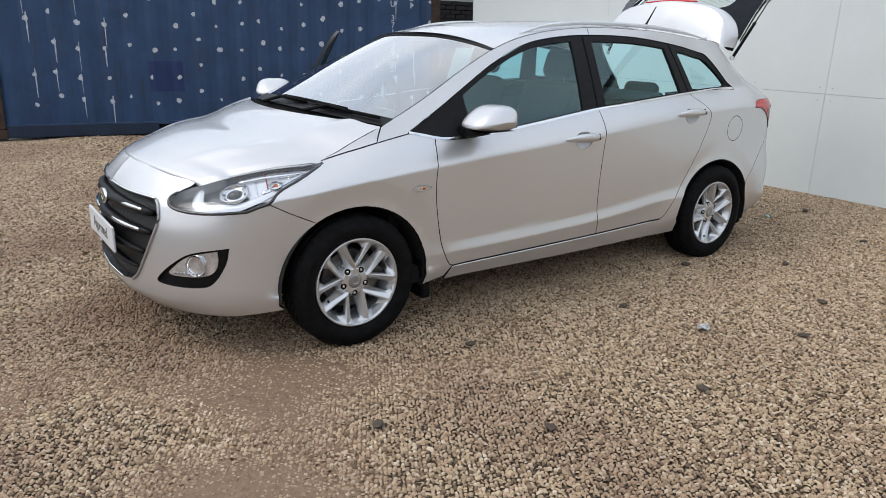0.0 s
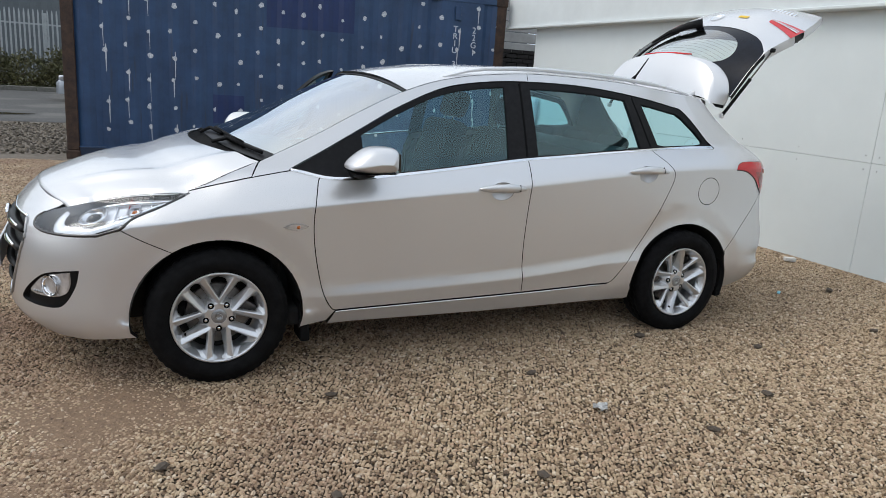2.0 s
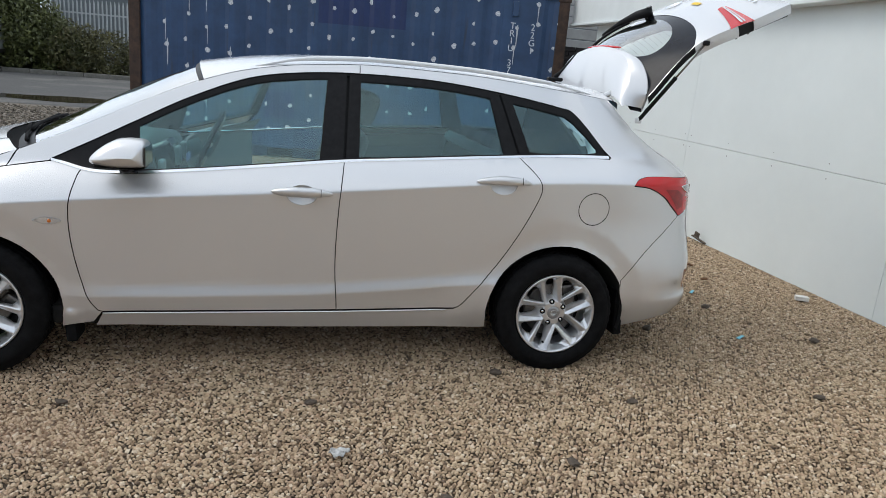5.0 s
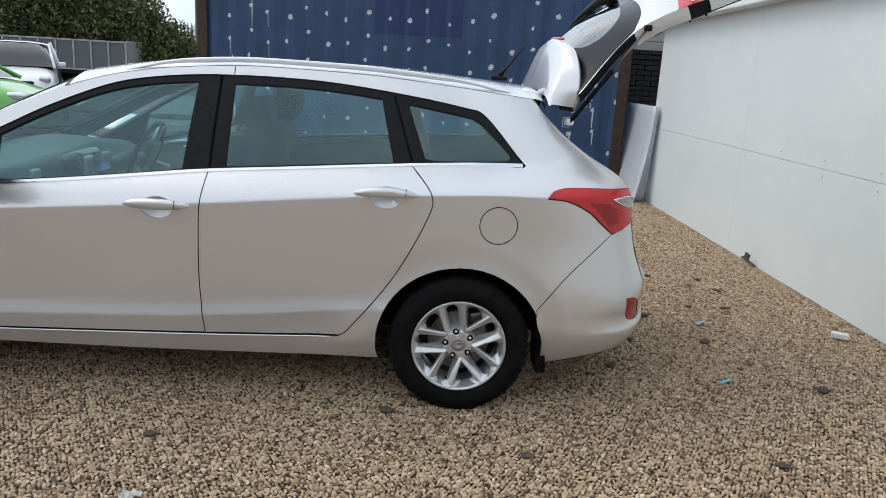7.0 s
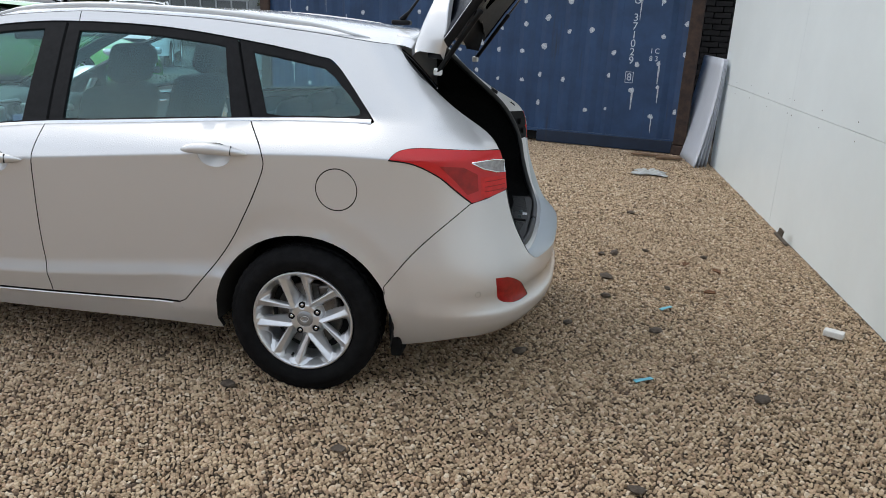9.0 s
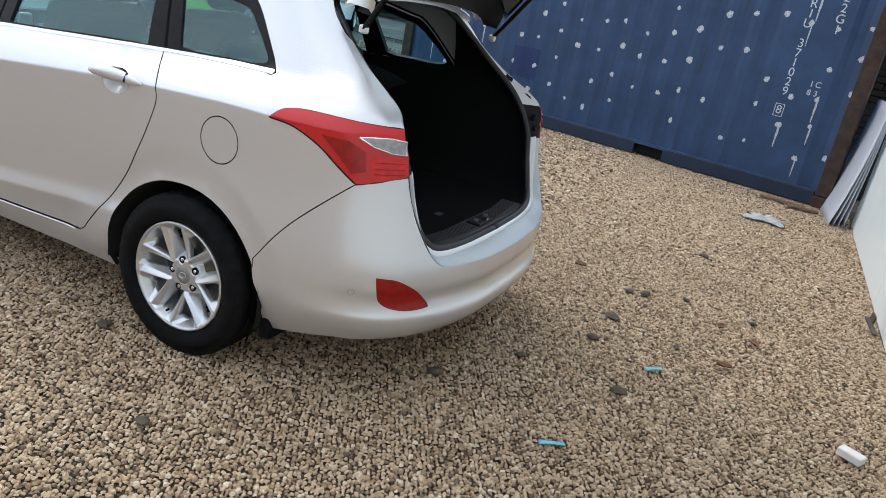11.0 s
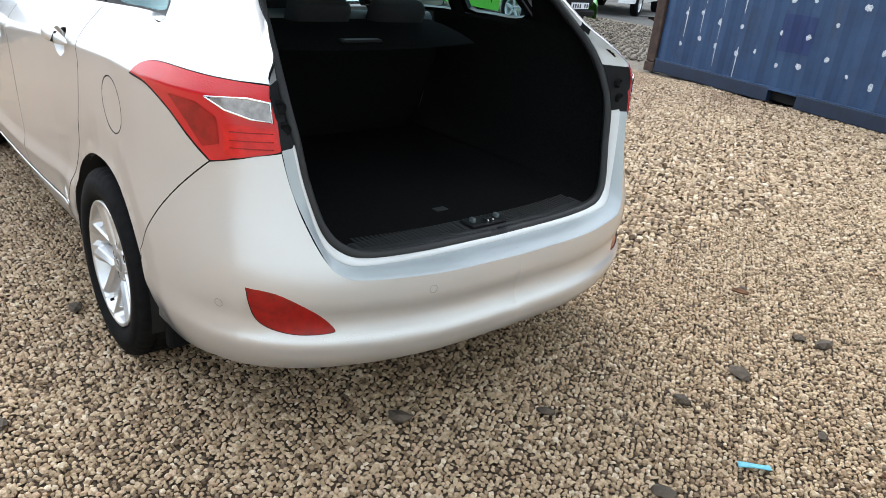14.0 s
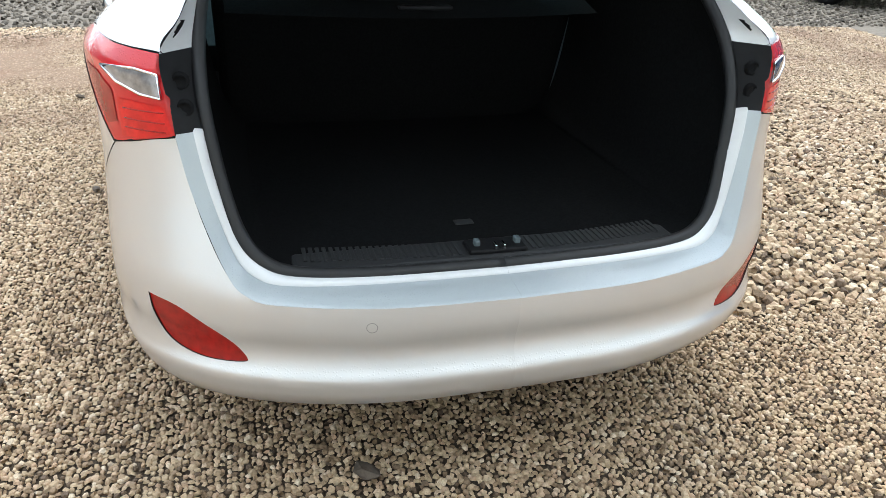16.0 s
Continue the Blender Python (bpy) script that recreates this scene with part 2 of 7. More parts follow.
RED_LENS.node_tree.nodes["Principled BSDF"].inputs["Specular IOR Level"].default_value = 0.3
RED_DARK = material("red_lens_deep", (0.60, 0.008, 0.008), 0.22, coat=0.4, spec=0.3, vary=0.2, scale=30)
CLEAR_WHITE = material("clear_white_lens", (0.66, 0.67, 0.69), 0.14, metal=0.6, coat=1.0, vary=0.35, scale=16)
REVERSE_LENS = material("reversing_lens", (0.30, 0.29, 0.30), 0.12, metal=0.55, coat=1.0, vary=0.5, scale=22)
LAMP_WHITE = material("light_guide_white", (0.85, 0.86, 0.88), 0.2, metal=0.5, coat=1.0)
HEAD_DARK = material("headlamp_bezel", (0.22, 0.225, 0.235), 0.26, metal=0.55, vary=0.3, scale=20)
AMBER = material("amber_plastic", (0.50, 0.13, 0.015), 0.25, coat=0.5, vary=0.15, scale=40)
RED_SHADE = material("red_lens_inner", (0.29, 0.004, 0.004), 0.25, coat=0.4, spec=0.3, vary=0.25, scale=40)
GRILLE = material("grille_mesh", (0.012, 0.012, 0.013), 0.4, vary=0.5, scale=70, bump=0.8, bump_scale=110)
PLATE_WHITE = material("plate_white", (0.72, 0.73, 0.75), 0.35, vary=0.03, scale=10)
INK = material("dark_ink", (0.03, 0.03, 0.035), 0.5)
UNDER = material("underbody_black", (0.008, 0.008, 0.008), 0.9, vary=0.4, scale=20)
# bumper silver on the step, its darker, bluer sky-lit tone put into the colour
STEP = wet_paint("step_silver_shaded", (0.41, 0.45, 0.47), metal=0.30, rough=0.40)
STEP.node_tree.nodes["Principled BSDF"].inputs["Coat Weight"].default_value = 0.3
SCREEN = material("display", (0.05, 0.06, 0.10), 0.2, emit=(0.22, 0.30, 0.60, 0.22))
GATE_TRIM = material("gate_trim", (0.035, 0.036, 0.038), 0.55, vary=0.2, scale=40)

# ---- ground, road and verge ----
def ground_material(name, a, b, c, scale, bump, bump_scale):
    """Three tones mixed at two scales with coarse relief."""
    m = material(name, a, 0.92, second=b, scale=scale, bump=bump, bump_scale=bump_scale)
    nt = m.node_tree
    bs = nt.nodes["Principled BSDF"]
    link = bs.inputs["Base Color"].links[0].from_socket
    co = nt.nodes.new("ShaderNodeTexCoord")
    n = nt.nodes.new("ShaderNodeTexNoise")
    n.inputs["Scale"].default_value, n.inputs["Detail"].default_value = 0.55, 5.0
    r = nt.nodes.new("ShaderNodeMapRange")
    r.inputs["From Min"].default_value, r.inputs["From Max"].default_value = 0.50, 0.66
    mx = nt.nodes.new("ShaderNodeMix")
    mx.data_type = "RGBA"
    mx.inputs["B"].default_value = (*c, 1)
    nt.links.new(co.outputs["Object"], n.inputs["Vector"])
    nt.links.new(n.outputs["Fac"], r.inputs["Value"])
    nt.links.new(r.outputs["Result"], mx.inputs["Factor"])
    nt.links.new(link, mx.inputs["A"])
    nt.links.new(mx.outputs["Result"], bs.inputs["Base Color"])
    return m


RUBBLE = ground_material("rubble_ground", (0.22, 0.185, 0.145), (0.10, 0.084, 0.066), (0.15, 0.125, 0.10), 14.0, 1.0, 28.0)
# BED is dark brown: shade between the loose stones is painted into it
BED = ground_material("gravel_bed", (0.10, 0.072, 0.047), (0.045, 0.033, 0.022), (0.08, 0.054, 0.036), 40.0, 1.0, 75.0)
ASPHALT = ground_material("wet_asphalt", (0.085, 0.083, 0.08), (0.055, 0.054, 0.053), (0.12, 0.115, 0.105), 30.0, 0.4, 180.0)
GRASS = ground_material("verge_grass", (0.085, 0.10, 0.035), (0.05, 0.055, 0.025), (0.12, 0.10, 0.06), 12.0, 1.0, 40.0)
CONCRETE = material("kerb_concrete", (0.13, 0.125, 0.11), 0.85, vary=0.25, scale=9, bump=0.3, bump_scale=60)


def sheet(name, x0, y0, x1, y1, z, mat, label, category):
    ob = part(name, mesh_of(name, [(x0, y0, z), (x1, y0, z), (x1, y1, z), (x0, y1, z)], [(0, 1, 2, 3)]), mat, None)
    return tagged(ob, label, category, kind="structure")


sheet("ground", -400, -400, 400, 400, -0.02, RUBBLE, "bare yard ground of grey rubble and mud", "ground")
edge_w = [(-4.35 + 0.18 * math.sin(1.3 * y) + 0.1 * math.sin(3.7 * y + 1), y) for y in np.linspace(-9, 6.9, 40)]
edge_n = [(x, 6.95 - 0.08 * (x + 4.3) + 0.08 * math.sin(4 * x)) for x in np.linspace(-3.9, 4.2, 20)]
bed_ring = edge_w + edge_n + [(4.2, -9.0)]
gravel_bed = part("gravel_bed", mesh_of("gravel_bed", [(x, y, -0.008) for x, y in bed_ring] , [tuple(range(len(bed_ring)))[::-1]], smooth=False), BED, None)
tagged(gravel_bed, "bed of crushed stone under the loose gravel, coloured dark for the shaded gaps", "ground", kind="structure")
sheet("road", -60, 12.8, 60, 25.5, -0.012, ASPHALT, "grey damp asphalt road beyond the yard", "road")
sheet("verge", -60, 25.75, 60, 60, 0.11, GRASS, "rough grassy verge behind the kerb", "ground")
WATER = material("puddle_water", (0.045, 0.036, 0.026), 0.06, vary=0.2, scale=2)
puddle = part("puddle", mesh_of("puddle", [(-5.6 + 2.3 * math.cos(a) * (1 + 0.2 * math.sin(3 * a)), 14.6 + 0.75 * math.sin(a) * (1 + 0.25 * math.cos(5 * a)), -0.006) for a in np.linspace(0, 2 * math.pi, 41)[:-1]], [tuple(range(40))], smooth=False), WATER, None)
tagged(puddle, "shallow muddy puddle on the road edge", "puddle", kind="structure")
kerb = thing("kerb", "weathered concrete kerb stones along the road", "kerb", kind="structure")
KERB_ME = bpy.data.meshes.new("kerb_stone")
kb = box_bm(0, 0, 0, 0.9, 0.25, 0.16, 0.015)
kb.to_mesh(KERB_ME)
kb.free()
for i in range(46):
    part("kerb_stone", KERB_ME, CONCRETE, kerb).location = (-28 + 0.915 * i, 25.63, 0.06)

FAR_GRAVEL = ground_material("far_gravel", (0.46, 0.352, 0.23), (0.25, 0.182, 0.115), (0.40, 0.305, 0.20), 60.0, 1.0, 90.0)
sheet("yard_gravel", -14, -19.5, 4.0, -4.1, 0.006, FAR_GRAVEL, "beige gravel of the yard running on beyond the car", "ground")

# ---- white clad wall along x = 4 ----
WALL_X = 4.0
WHITE_PANEL = material("white_panel", (0.75, 0.80, 0.80), 0.38, vary=0.035, scale=1.1, bump=0.05, bump_scale=5)
WALL_DARK = material("wall_backing", (0.05, 0.05, 0.05), 0.9, vary=0.3, scale=5)
SCREW = material("screw_head", (0.20, 0.20, 0.20), 0.4, metal=0.7)
WHITE_TRIM = material("white_fascia", (0.70, 0.74, 0.74), 0.45, vary=0.05, scale=3, bump=0.05, bump_scale=8)
wall = thing("wall_east", "long shed wall of smooth white screwed cladding panels", "wall", kind="structure")
part("wall_core", box_bm(WALL_X + 0.20, -2.2, 1.7, 0.30, 15.0, 3.6), WALL_DARK, wall)
joints_y = (-9.0, -5.66, -2.88, -0.09, 2.65, 5.30)
SCREW_ME = lathe([(0.001, -0.003), (0.0042, -0.002), (0.0055, 0.0)], 8)
for a, b in zip(joints_y, joints_y[1:]):
    for z0, z1 in ((0.0, 0.94), (0.9405, 2.20)):
        part("cladding_panel", box_bm(WALL_X + 0.02, 0.5 * (a + b), 0.5 * (z0 + z1), 0.03, b - a - 0.003, z1 - z0 - 0.0025, 0.0008, 1), WHITE_PANEL, wall)
    for z in (0.885, 1.0):
        k = 0
        y = a + 0.06
        while y < b - 0.03:
            sc = part("screw", SCREW_ME, SCREW, wall)
            sc.matrix_basis = Matrix.Translation((WALL_X + 0.004, y, z + 0.01 * math.sin(5 * y))) @ Matrix.Rotation(radians(-90), 4, "Z")
            y += (b - a - 0.12) / 4
fascia = thing("fascia", "white upper cladding board overhanging the wall panels", "fascia", kind="structure")
part("fascia_board", box_bm(WALL_X - 0.06, -1.6, 2.72, 0.14, 15.0, 1.06, 0.006), WHITE_TRIM, fascia)
part("fascia_drip", box_bm(WALL_X - 0.075, -1.6, 2.185, 0.17, 15.0, 0.03, 0.006), WHITE_TRIM, fascia)
CLAD_GREY = material("grey_boarding", (0.33, 0.33, 0.32), 0.6, vary=0.15, scale=4)
boards = thing("wall_north", "brick return wall with the gap's shade in its colour, grey boarding above", "wall", kind="structure")
for k in range(5):
    part("board", box_bm(5.0, 7.15, 1.98 + 0.17 * k, 2.3, 0.04, 0.16, 0.01), CLAD_GREY, boards)

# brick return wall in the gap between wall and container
# brick and mortar near black: the shade of the gap is in both colours
BRICK = material("shaded_brick", (0.011, 0.009, 0.0085), 0.85, vary=0.4, scale=12, bump=0.4, bump_scale=60)
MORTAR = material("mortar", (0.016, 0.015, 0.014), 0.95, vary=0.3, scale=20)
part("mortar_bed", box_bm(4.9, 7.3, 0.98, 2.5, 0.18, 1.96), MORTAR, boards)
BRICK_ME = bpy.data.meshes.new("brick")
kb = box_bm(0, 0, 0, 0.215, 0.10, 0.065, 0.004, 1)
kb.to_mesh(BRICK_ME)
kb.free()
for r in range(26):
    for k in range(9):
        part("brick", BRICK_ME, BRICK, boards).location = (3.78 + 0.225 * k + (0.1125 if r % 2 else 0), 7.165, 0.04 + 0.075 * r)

# ---- white sheets leaning on the wall ----
SHEET_W = material("plastic_sheet", (0.60, 0.63, 0.69), 0.35, vary=0.05, scale=4)
for k in range(4):
    def bent(u, v, k=k):
        z = 1.20 * v
        foot = 0.145 - 0.035 * k
        x = 3.968 - 0.012 * (3 - k) - foot * (1 - v) ** 1.8 - 0.08 * u * (1 - v)
        return (x, 5.02 + 0.03 * k * (1 - v) + 1.25 * u, z)
    st = part("plastic_sheet", grid_mesh(bent, 8, 14), SHEET_W, None)
    so = st.modifiers.new("thick", "SOLIDIFY")
    so.thickness = 0.008
    tagged(st, "thin white plastic sheet leaning bowed against the wall", "sheet", group="leaning sheets")

# ---- shipping container ----
CONT = Matrix.Translation((0.80, 6.36, 0)) @ Matrix.Rotation(radians(-10.4), 4, "Z")


def blue_material(name, color, second):
    m = material(name, color, 0.48, second=second, scale=2.6, bump=0.12, bump_scale=25)
    nt = m.node_tree
    bs = nt.nodes["Principled BSDF"]
    link = bs.inputs["Base Color"].links[0].from_socket
    co = nt.nodes.new("ShaderNodeTexCoord")
    mp = nt.nodes.new("ShaderNodeMapping")
    mp.inputs["Scale"].default_value = (9.0, 9.0, 0.8)
    n = nt.nodes.new("ShaderNodeTexNoise")
    n.inputs["Scale"].default_value, n.inputs["Detail"].default_value = 1.6, 10.0
    r = nt.nodes.new("ShaderNodeMapRange")
    r.inputs["From Min"].default_value, r.inputs["From Max"].default_value = 0.62, 0.74
    r.inputs["To Max"].default_value = 0.55
    mx = nt.nodes.new("ShaderNodeMix")
    mx.data_type = "RGBA"
    mx.inputs["B"].default_value = (0.035, 0.032, 0.035, 1)
    nt.links.new(co.outputs["Object"], mp.inputs["Vector"])
    nt.links.new(mp.outputs["Vector"], n.inputs["Vector"])
    nt.links.new(n.outputs["Fac"], r.inputs["Value"])
    nt.links.new(r.outputs["Result"], mx.inputs["Factor"])
    nt.links.new(link, mx.inputs["A"])
    nt.links.new(mx.outputs["Result"], bs.inputs["Base Color"])
    return m


BLUE = blue_material("container_blue", (0.026, 0.070, 0.160), (0.014, 0.041, 0.100))
BLUE_RAIL = blue_material("rail_blue", (0.014, 0.030, 0.066), (0.009, 0.017, 0.036))
BLUE_NEW = material("fresh_blue_patch", (0.008, 0.026, 0.105), 0.42, vary=0.12, scale=5)
RUST = material("rusty_brown", (0.075, 0.042, 0.028), 0.8, second=(0.022, 0.015, 0.013), scale=9, bump=0.4, bump_scale=50)
WHITE_SPOT = material("white_filler", (0.74, 0.76, 0.78), 0.7, second=(0.22, 0.27, 0.34), scale=45)
WHITE_LETTER = material("white_lettering", (0.55, 0.60, 0.66), 0.6, vary=0.3, scale=30)
cont = thing("shipping_container", "weathered blue steel shipping container with white filler spots and lettering", "container", CONT)
PITCH, DEPTH = 0.284, 0.036


def corr_y(x):
    """Depth of the corrugated sheet behind the container's face."""
    t = ((x + 2.80) / PITCH) % 1.0
    if t < 0.27:
        d = 0.0
    elif t < 0.5:
        d = (t - 0.27) / 0.23
    elif t < 0.77:
        d = 1.0
    else:
        d = 1.0 - (t - 0.77) / 0.23
    d *= min(1.0, max(0.0, (abs(x - 2.39) - 0.25) / 0.03))  # flat marking panel
    return 0.012 + DEPTH * d


xs = [-2.88]
k = 0
while xs[-1] < 2.88:
    base = -2.80 + k * PITCH
    xs += [q for q in (base, base + 0.27 * PITCH, base + 0.5 * PITCH, base + 0.77 * PITCH) if -2.88 < q < 2.88]
    k += 1
    if base > 2.9:
        break
xs = sorted(xs + [2.11, 2.14, 2.64, 2.67, 2.88])
verts = [(x, corr_y(x), z) for z in (0.16, 2.50) for x in xs]
n = len(xs)
part("corrugated_side", mesh_of("side", verts, [(i, i + 1, n + i + 1, n + i) for i in range(n - 1)], smooth=False), BLUE, cont)
part("box_core", box_bm(0, 1.27, 1.33, 5.8, 2.34, 2.36), BLUE, cont)
for x in (-2.955, 2.955):
    part("corner_post", box_bm(x, 0.08, 1.30, 0.15, 0.16, 2.35, 0.012), RUST, cont)
    for z in (0.06, 2.53):
        part("corner_casting", box_bm(x, 0.075, z, 0.178, 0.17, 0.12, 0.014), RUST, cont)
part("top_rail", box_bm(0, 0.05, 2.53, 5.76, 0.09, 0.09, 0.008), BLUE, cont)
rail_cuts = [-2.87, -1.10, -0.74, 0.80, 1.16, 2.87]
for a, b in ((rail_cuts[0], rail_cuts[1]), (rail_cuts[2], rail_cuts[3]), (rail_cuts[4], rail_cuts[5])):
    part("bottom_rail", box_bm(0.5 * (a + b), 0.05, 0.09, b - a, 0.09, 0.15, 0.008), BLUE_RAIL, cont)
for a, b in ((rail_cuts[1], rail_cuts[2]), (rail_cuts[3], rail_cuts[4])):
    part("fork_pocket", box_bm(0.5 * (a + b), 0.16, 0.09, b - a, 0.12, 0.12), UNDER, cont)
    part("pocket_lintel", box_bm(0.5 * (a + b), 0.05, 0.155, b - a, 0.09, 0.022, 0.004), BLUE, cont)
part("upper_lip", box_bm(0, 0.035, 0.172, 5.76, 0.06, 0.016, 0.004), BLUE, cont)
part("vent", box_bm(2.28, 0.0, 2.33, 0.09, 0.05, 0.20, 0.008), BLUE, cont)


def patch(x0, z0, x1, z1, name):
    pxs = [q for q in xs if x0 < q < x1]
    pxs = [x0] + pxs + [x1]
    vv = [(x, corr_y(x) - 0.004, z) for z in (z0, z1) for x in pxs]
    m = len(pxs)
    part(name, mesh_of(name, vv, [(i, i + 1, m + i + 1, m + i) for i in range(m - 1)], smooth=False), BLUE_NEW, cont)


patch(-0.44, 1.92, 0.77, 2.44, "repainted_patch")
patch(-1.16, 0.57, -0.74, 0.96, "repainted_patch")
rnd = random.Random(5)
SPOTS = []
for v in range(6):
    bm = bmesh.new()
    ring = [bm.verts.new((0.028 * (0.75 + 0.5 * rnd.random()) * math.cos(a), -0.003, 0.030 * (0.75 + 0.5 * rnd.random()) * math.sin(a))) for a in np.linspace(0, 2 * math.pi, 15)[:-1]]
    mid = bm.verts.new((0, -0.006, 0))
    for i in range(14):
        bm.faces.new((mid, ring[i], ring[(i + 1) % 14]))
    me = bpy.data.meshes.new("filler_spot")
    bm.to_mesh(me)
    bm.free()
    SPOTS.append(me)
STREAK = mesh_of("streak", [(-0.008, -0.003, 0.12), (0.006, -0.003, 0.13), (0.011, -0.003, 0.02), (0.004, -0.003, -0.14), (-0.004, -0.003, -0.12), (-0.009, -0.003, 0.0)], [(0, 1, 2, 3, 4, 5)], smooth=False)
for c in range(20):
    x = -2.52 + c * PITCH
    for r in range(7):
        z = 0.44 + 0.335 * r + (0.10 if c % 3 == 1 else 0.0) + rnd.uniform(-0.05, 0.05)
        if rnd.random() < 0.12 or z > 2.42:
            continue
        xx = x + rnd.uniform(-0.03, 0.03)
        sp = part("filler_spot", SPOTS[rnd.randrange(6)], WHITE_SPOT, cont)
        size = rnd.uniform(0.75, 1.25) * (0.9 if c > 15 else 1.0)
        sp.matrix_basis = Matrix.Translation((xx, corr_y(xx) - 0.003, z)) @ Matrix.Rotation(rnd.uniform(0, 6), 4, "Y") @ Matrix.Diagonal((size, 1, size, 1))
        if (c < 4 and rnd.random() < 0.6) or (c in (17, 18) and rnd.random() < 0.8):
            stx = part("white_streak", STREAK, WHITE_SPOT, cont)
            stx.matrix_basis = Matrix.Translation((xx + 0.01, corr_y(xx) - 0.002, z - 0.10)) @ Matrix.Diagonal((rnd.uniform(0.6, 1.2), 1, rnd.uniform(0.7, 1.5), 1))


def letters(chars, x, z_top, size, gap):
    for i, ch in enumerate(chars):
        if ch == " ":
            continue
        me = text_mesh(ch, size, depth=0.001)
        o = part("letter", me, WHITE_LETTER, cont)
        o.matrix_basis = Matrix.Translation((x, 0.0095, z_top - gap * i)) @ Matrix.Rotation(radians(90), 4, "X")


def text_mesh(body, size, spacing=1.0, depth=0.002):
    cu = bpy.data.curves.new("letters", "FONT")
    cu.body, cu.size, cu.extrude, cu.align_x, cu.align_y = body, size, depth, "CENTER", "CENTER"
    cu.space_line = spacing
    tmp = bpy.data.objects.new("letters_tmp", cu)
    me = bpy.data.meshes.new_from_object(tmp)
    bpy.data.objects.remove(tmp)
    return me


letters("TRIU 371029 8", 2.26, 2.10, 0.125, 0.1)
letters("22G1", 2.545, 2.10, 0.125, 0.105)
for i, (ch, dx, dz) in enumerate((("1", -0.03, 0.045), ("C", 0.035, 0.045), ("8", -0.03, -0.045), ("3", 0.035, -0.045))):
    o = part("letter", text_mesh(ch, 0.085, depth=0.001), WHITE_LETTER, cont)
    o.matrix_basis = Matrix.Translation((2.52 + dx, 0.0095, 1.18 + dz)) @ Matrix.Rotation(radians(90), 4, "X")
for dx in (-0.045, 0.045):
    part("check_digit_frame", box_bm(2.26 + dx, 0.009, 0.90, 0.006, 0.004, 0.13), WHITE_LETTER, cont)
for dz in (-0.065, 0.065):
    part("check_digit_frame", box_bm(2.26, 0.009, 0.90 + dz, 0.09, 0.004, 0.006), WHITE_LETTER, cont)

# ---- the car: surfaces ----
# Front looks towards -x, its near side is y < 0, wheel centres at x = -1.325 and 1.325.
from mathutils.geometry import delaunay_2d_cdt

HALF_PLAN = np.array(smooth_line([(-2.205, 0.0), (-2.18, -0.28), (-2.09, -0.54), (-1.93, -0.735), (-1.70, -0.832), (-1.325, -0.874), (-0.6, -0.884),
                                  (0.3, -0.888), (1.0, -0.888), (1.40, -0.882), (1.72, -0.866), (1.95, -0.822), (2.10, -0.73), (2.215, -0.55),
                                  (2.285, -0.30), (2.30, 0.0)], 16)) * np.array((1.0, 1.022))
plan_len = np.concatenate(([0], np.cumsum(np.hypot(*np.diff(HALF_PLAN, axis=0).T))))
plan_s = plan_len - np.interp(0.0, HALF_PLAN[:, 0], plan_len)
S_MIN, S_MAX = float(plan_s[0]), float(plan_s[-1])
crease_z = curve_fn((-2.2, 0.66), (-1.5, 0.74), (-0.88, 0.80), (0.22, 0.885), (1.18, 0.965), (1.62, 0.98), (2.2, 0.98))
low_z = curve_fn((-2.2, 0.40), (-0.83, 0.372), (0.04, 0.390), (0.53, 0.420), (0.82, 0.445), (1.5, 0.47), (2.2, 0.44))
top_z = curve_fn((-2.2, 0.74), (-1.95, 0.775), (-1.70, 0.82), (-1.45, 0.862), (-1.12, 0.930), (-0.64, 0.965), (0.26, 1.015), (1.0, 1.06), (1.53, 1.10), (2.2, 1.13))
top_y = curve_fn((-2.2, 0.60), (-1.95, 0.67), (-1.45, 0.755), (-1.12, 0.785), (-0.6, 0.80), (0.3, 0.805), (0.9, 0.785), (1.55, 0.725), (2.2, 0.75))
edge_z = curve_fn((-1.16, 0.972), (-0.9, 1.090), (-0.65, 1.215), (-0.40, 1.325), (-0.2, 1.385), (0.05, 1.425), (0.4, 1.447), (0.8, 1.440), (1.2, 1.412), (1.60, 1.372), (1.9, 1.34))
body_lean = curve_fn((-1.0, 0.0), (-0.5, 0.008), (0.3, 0.018), (0.9, 0.033), (1.45, 0.036), (1.75, 0.022), (2.2, 0.015))
rear_in = curve_fn((0.16, 0.19), (0.24, 0.085), (0.29, 0.030), (0.33, 0.006), (0.365, 0.0), (0.395, 0.016), (0.43, 0.022), (0.49, 0.008), (0.545, 0.010), (0.62, 0.030), (0.72, 0.058), (0.85, 0.080), (0.95, 0.090), (1.02, 0.105), (1.07, 0.165), (1.145, 0.29), (1.235, 0.43), (1.37, 0.58))
front_in = curve_fn((0.16, 0.14), (0.215, 0.050), (0.27, 0.012), (0.34, 0.006), (0.42, 0.004), (0.55, 0.010), (0.66, 0.04), (0.74, 0.09), (0.80, 0.15), (0.9, 0.3), (1.0, 0.5))


def inset_at(x, z):
    a, wide = inset_raw(x, z - 0.004)
    b, c = inset_raw(x, z)[0], inset_raw(x, z + 0.004)[0]
    return 0.3 * a + 0.4 * b + 0.3 * c, wide


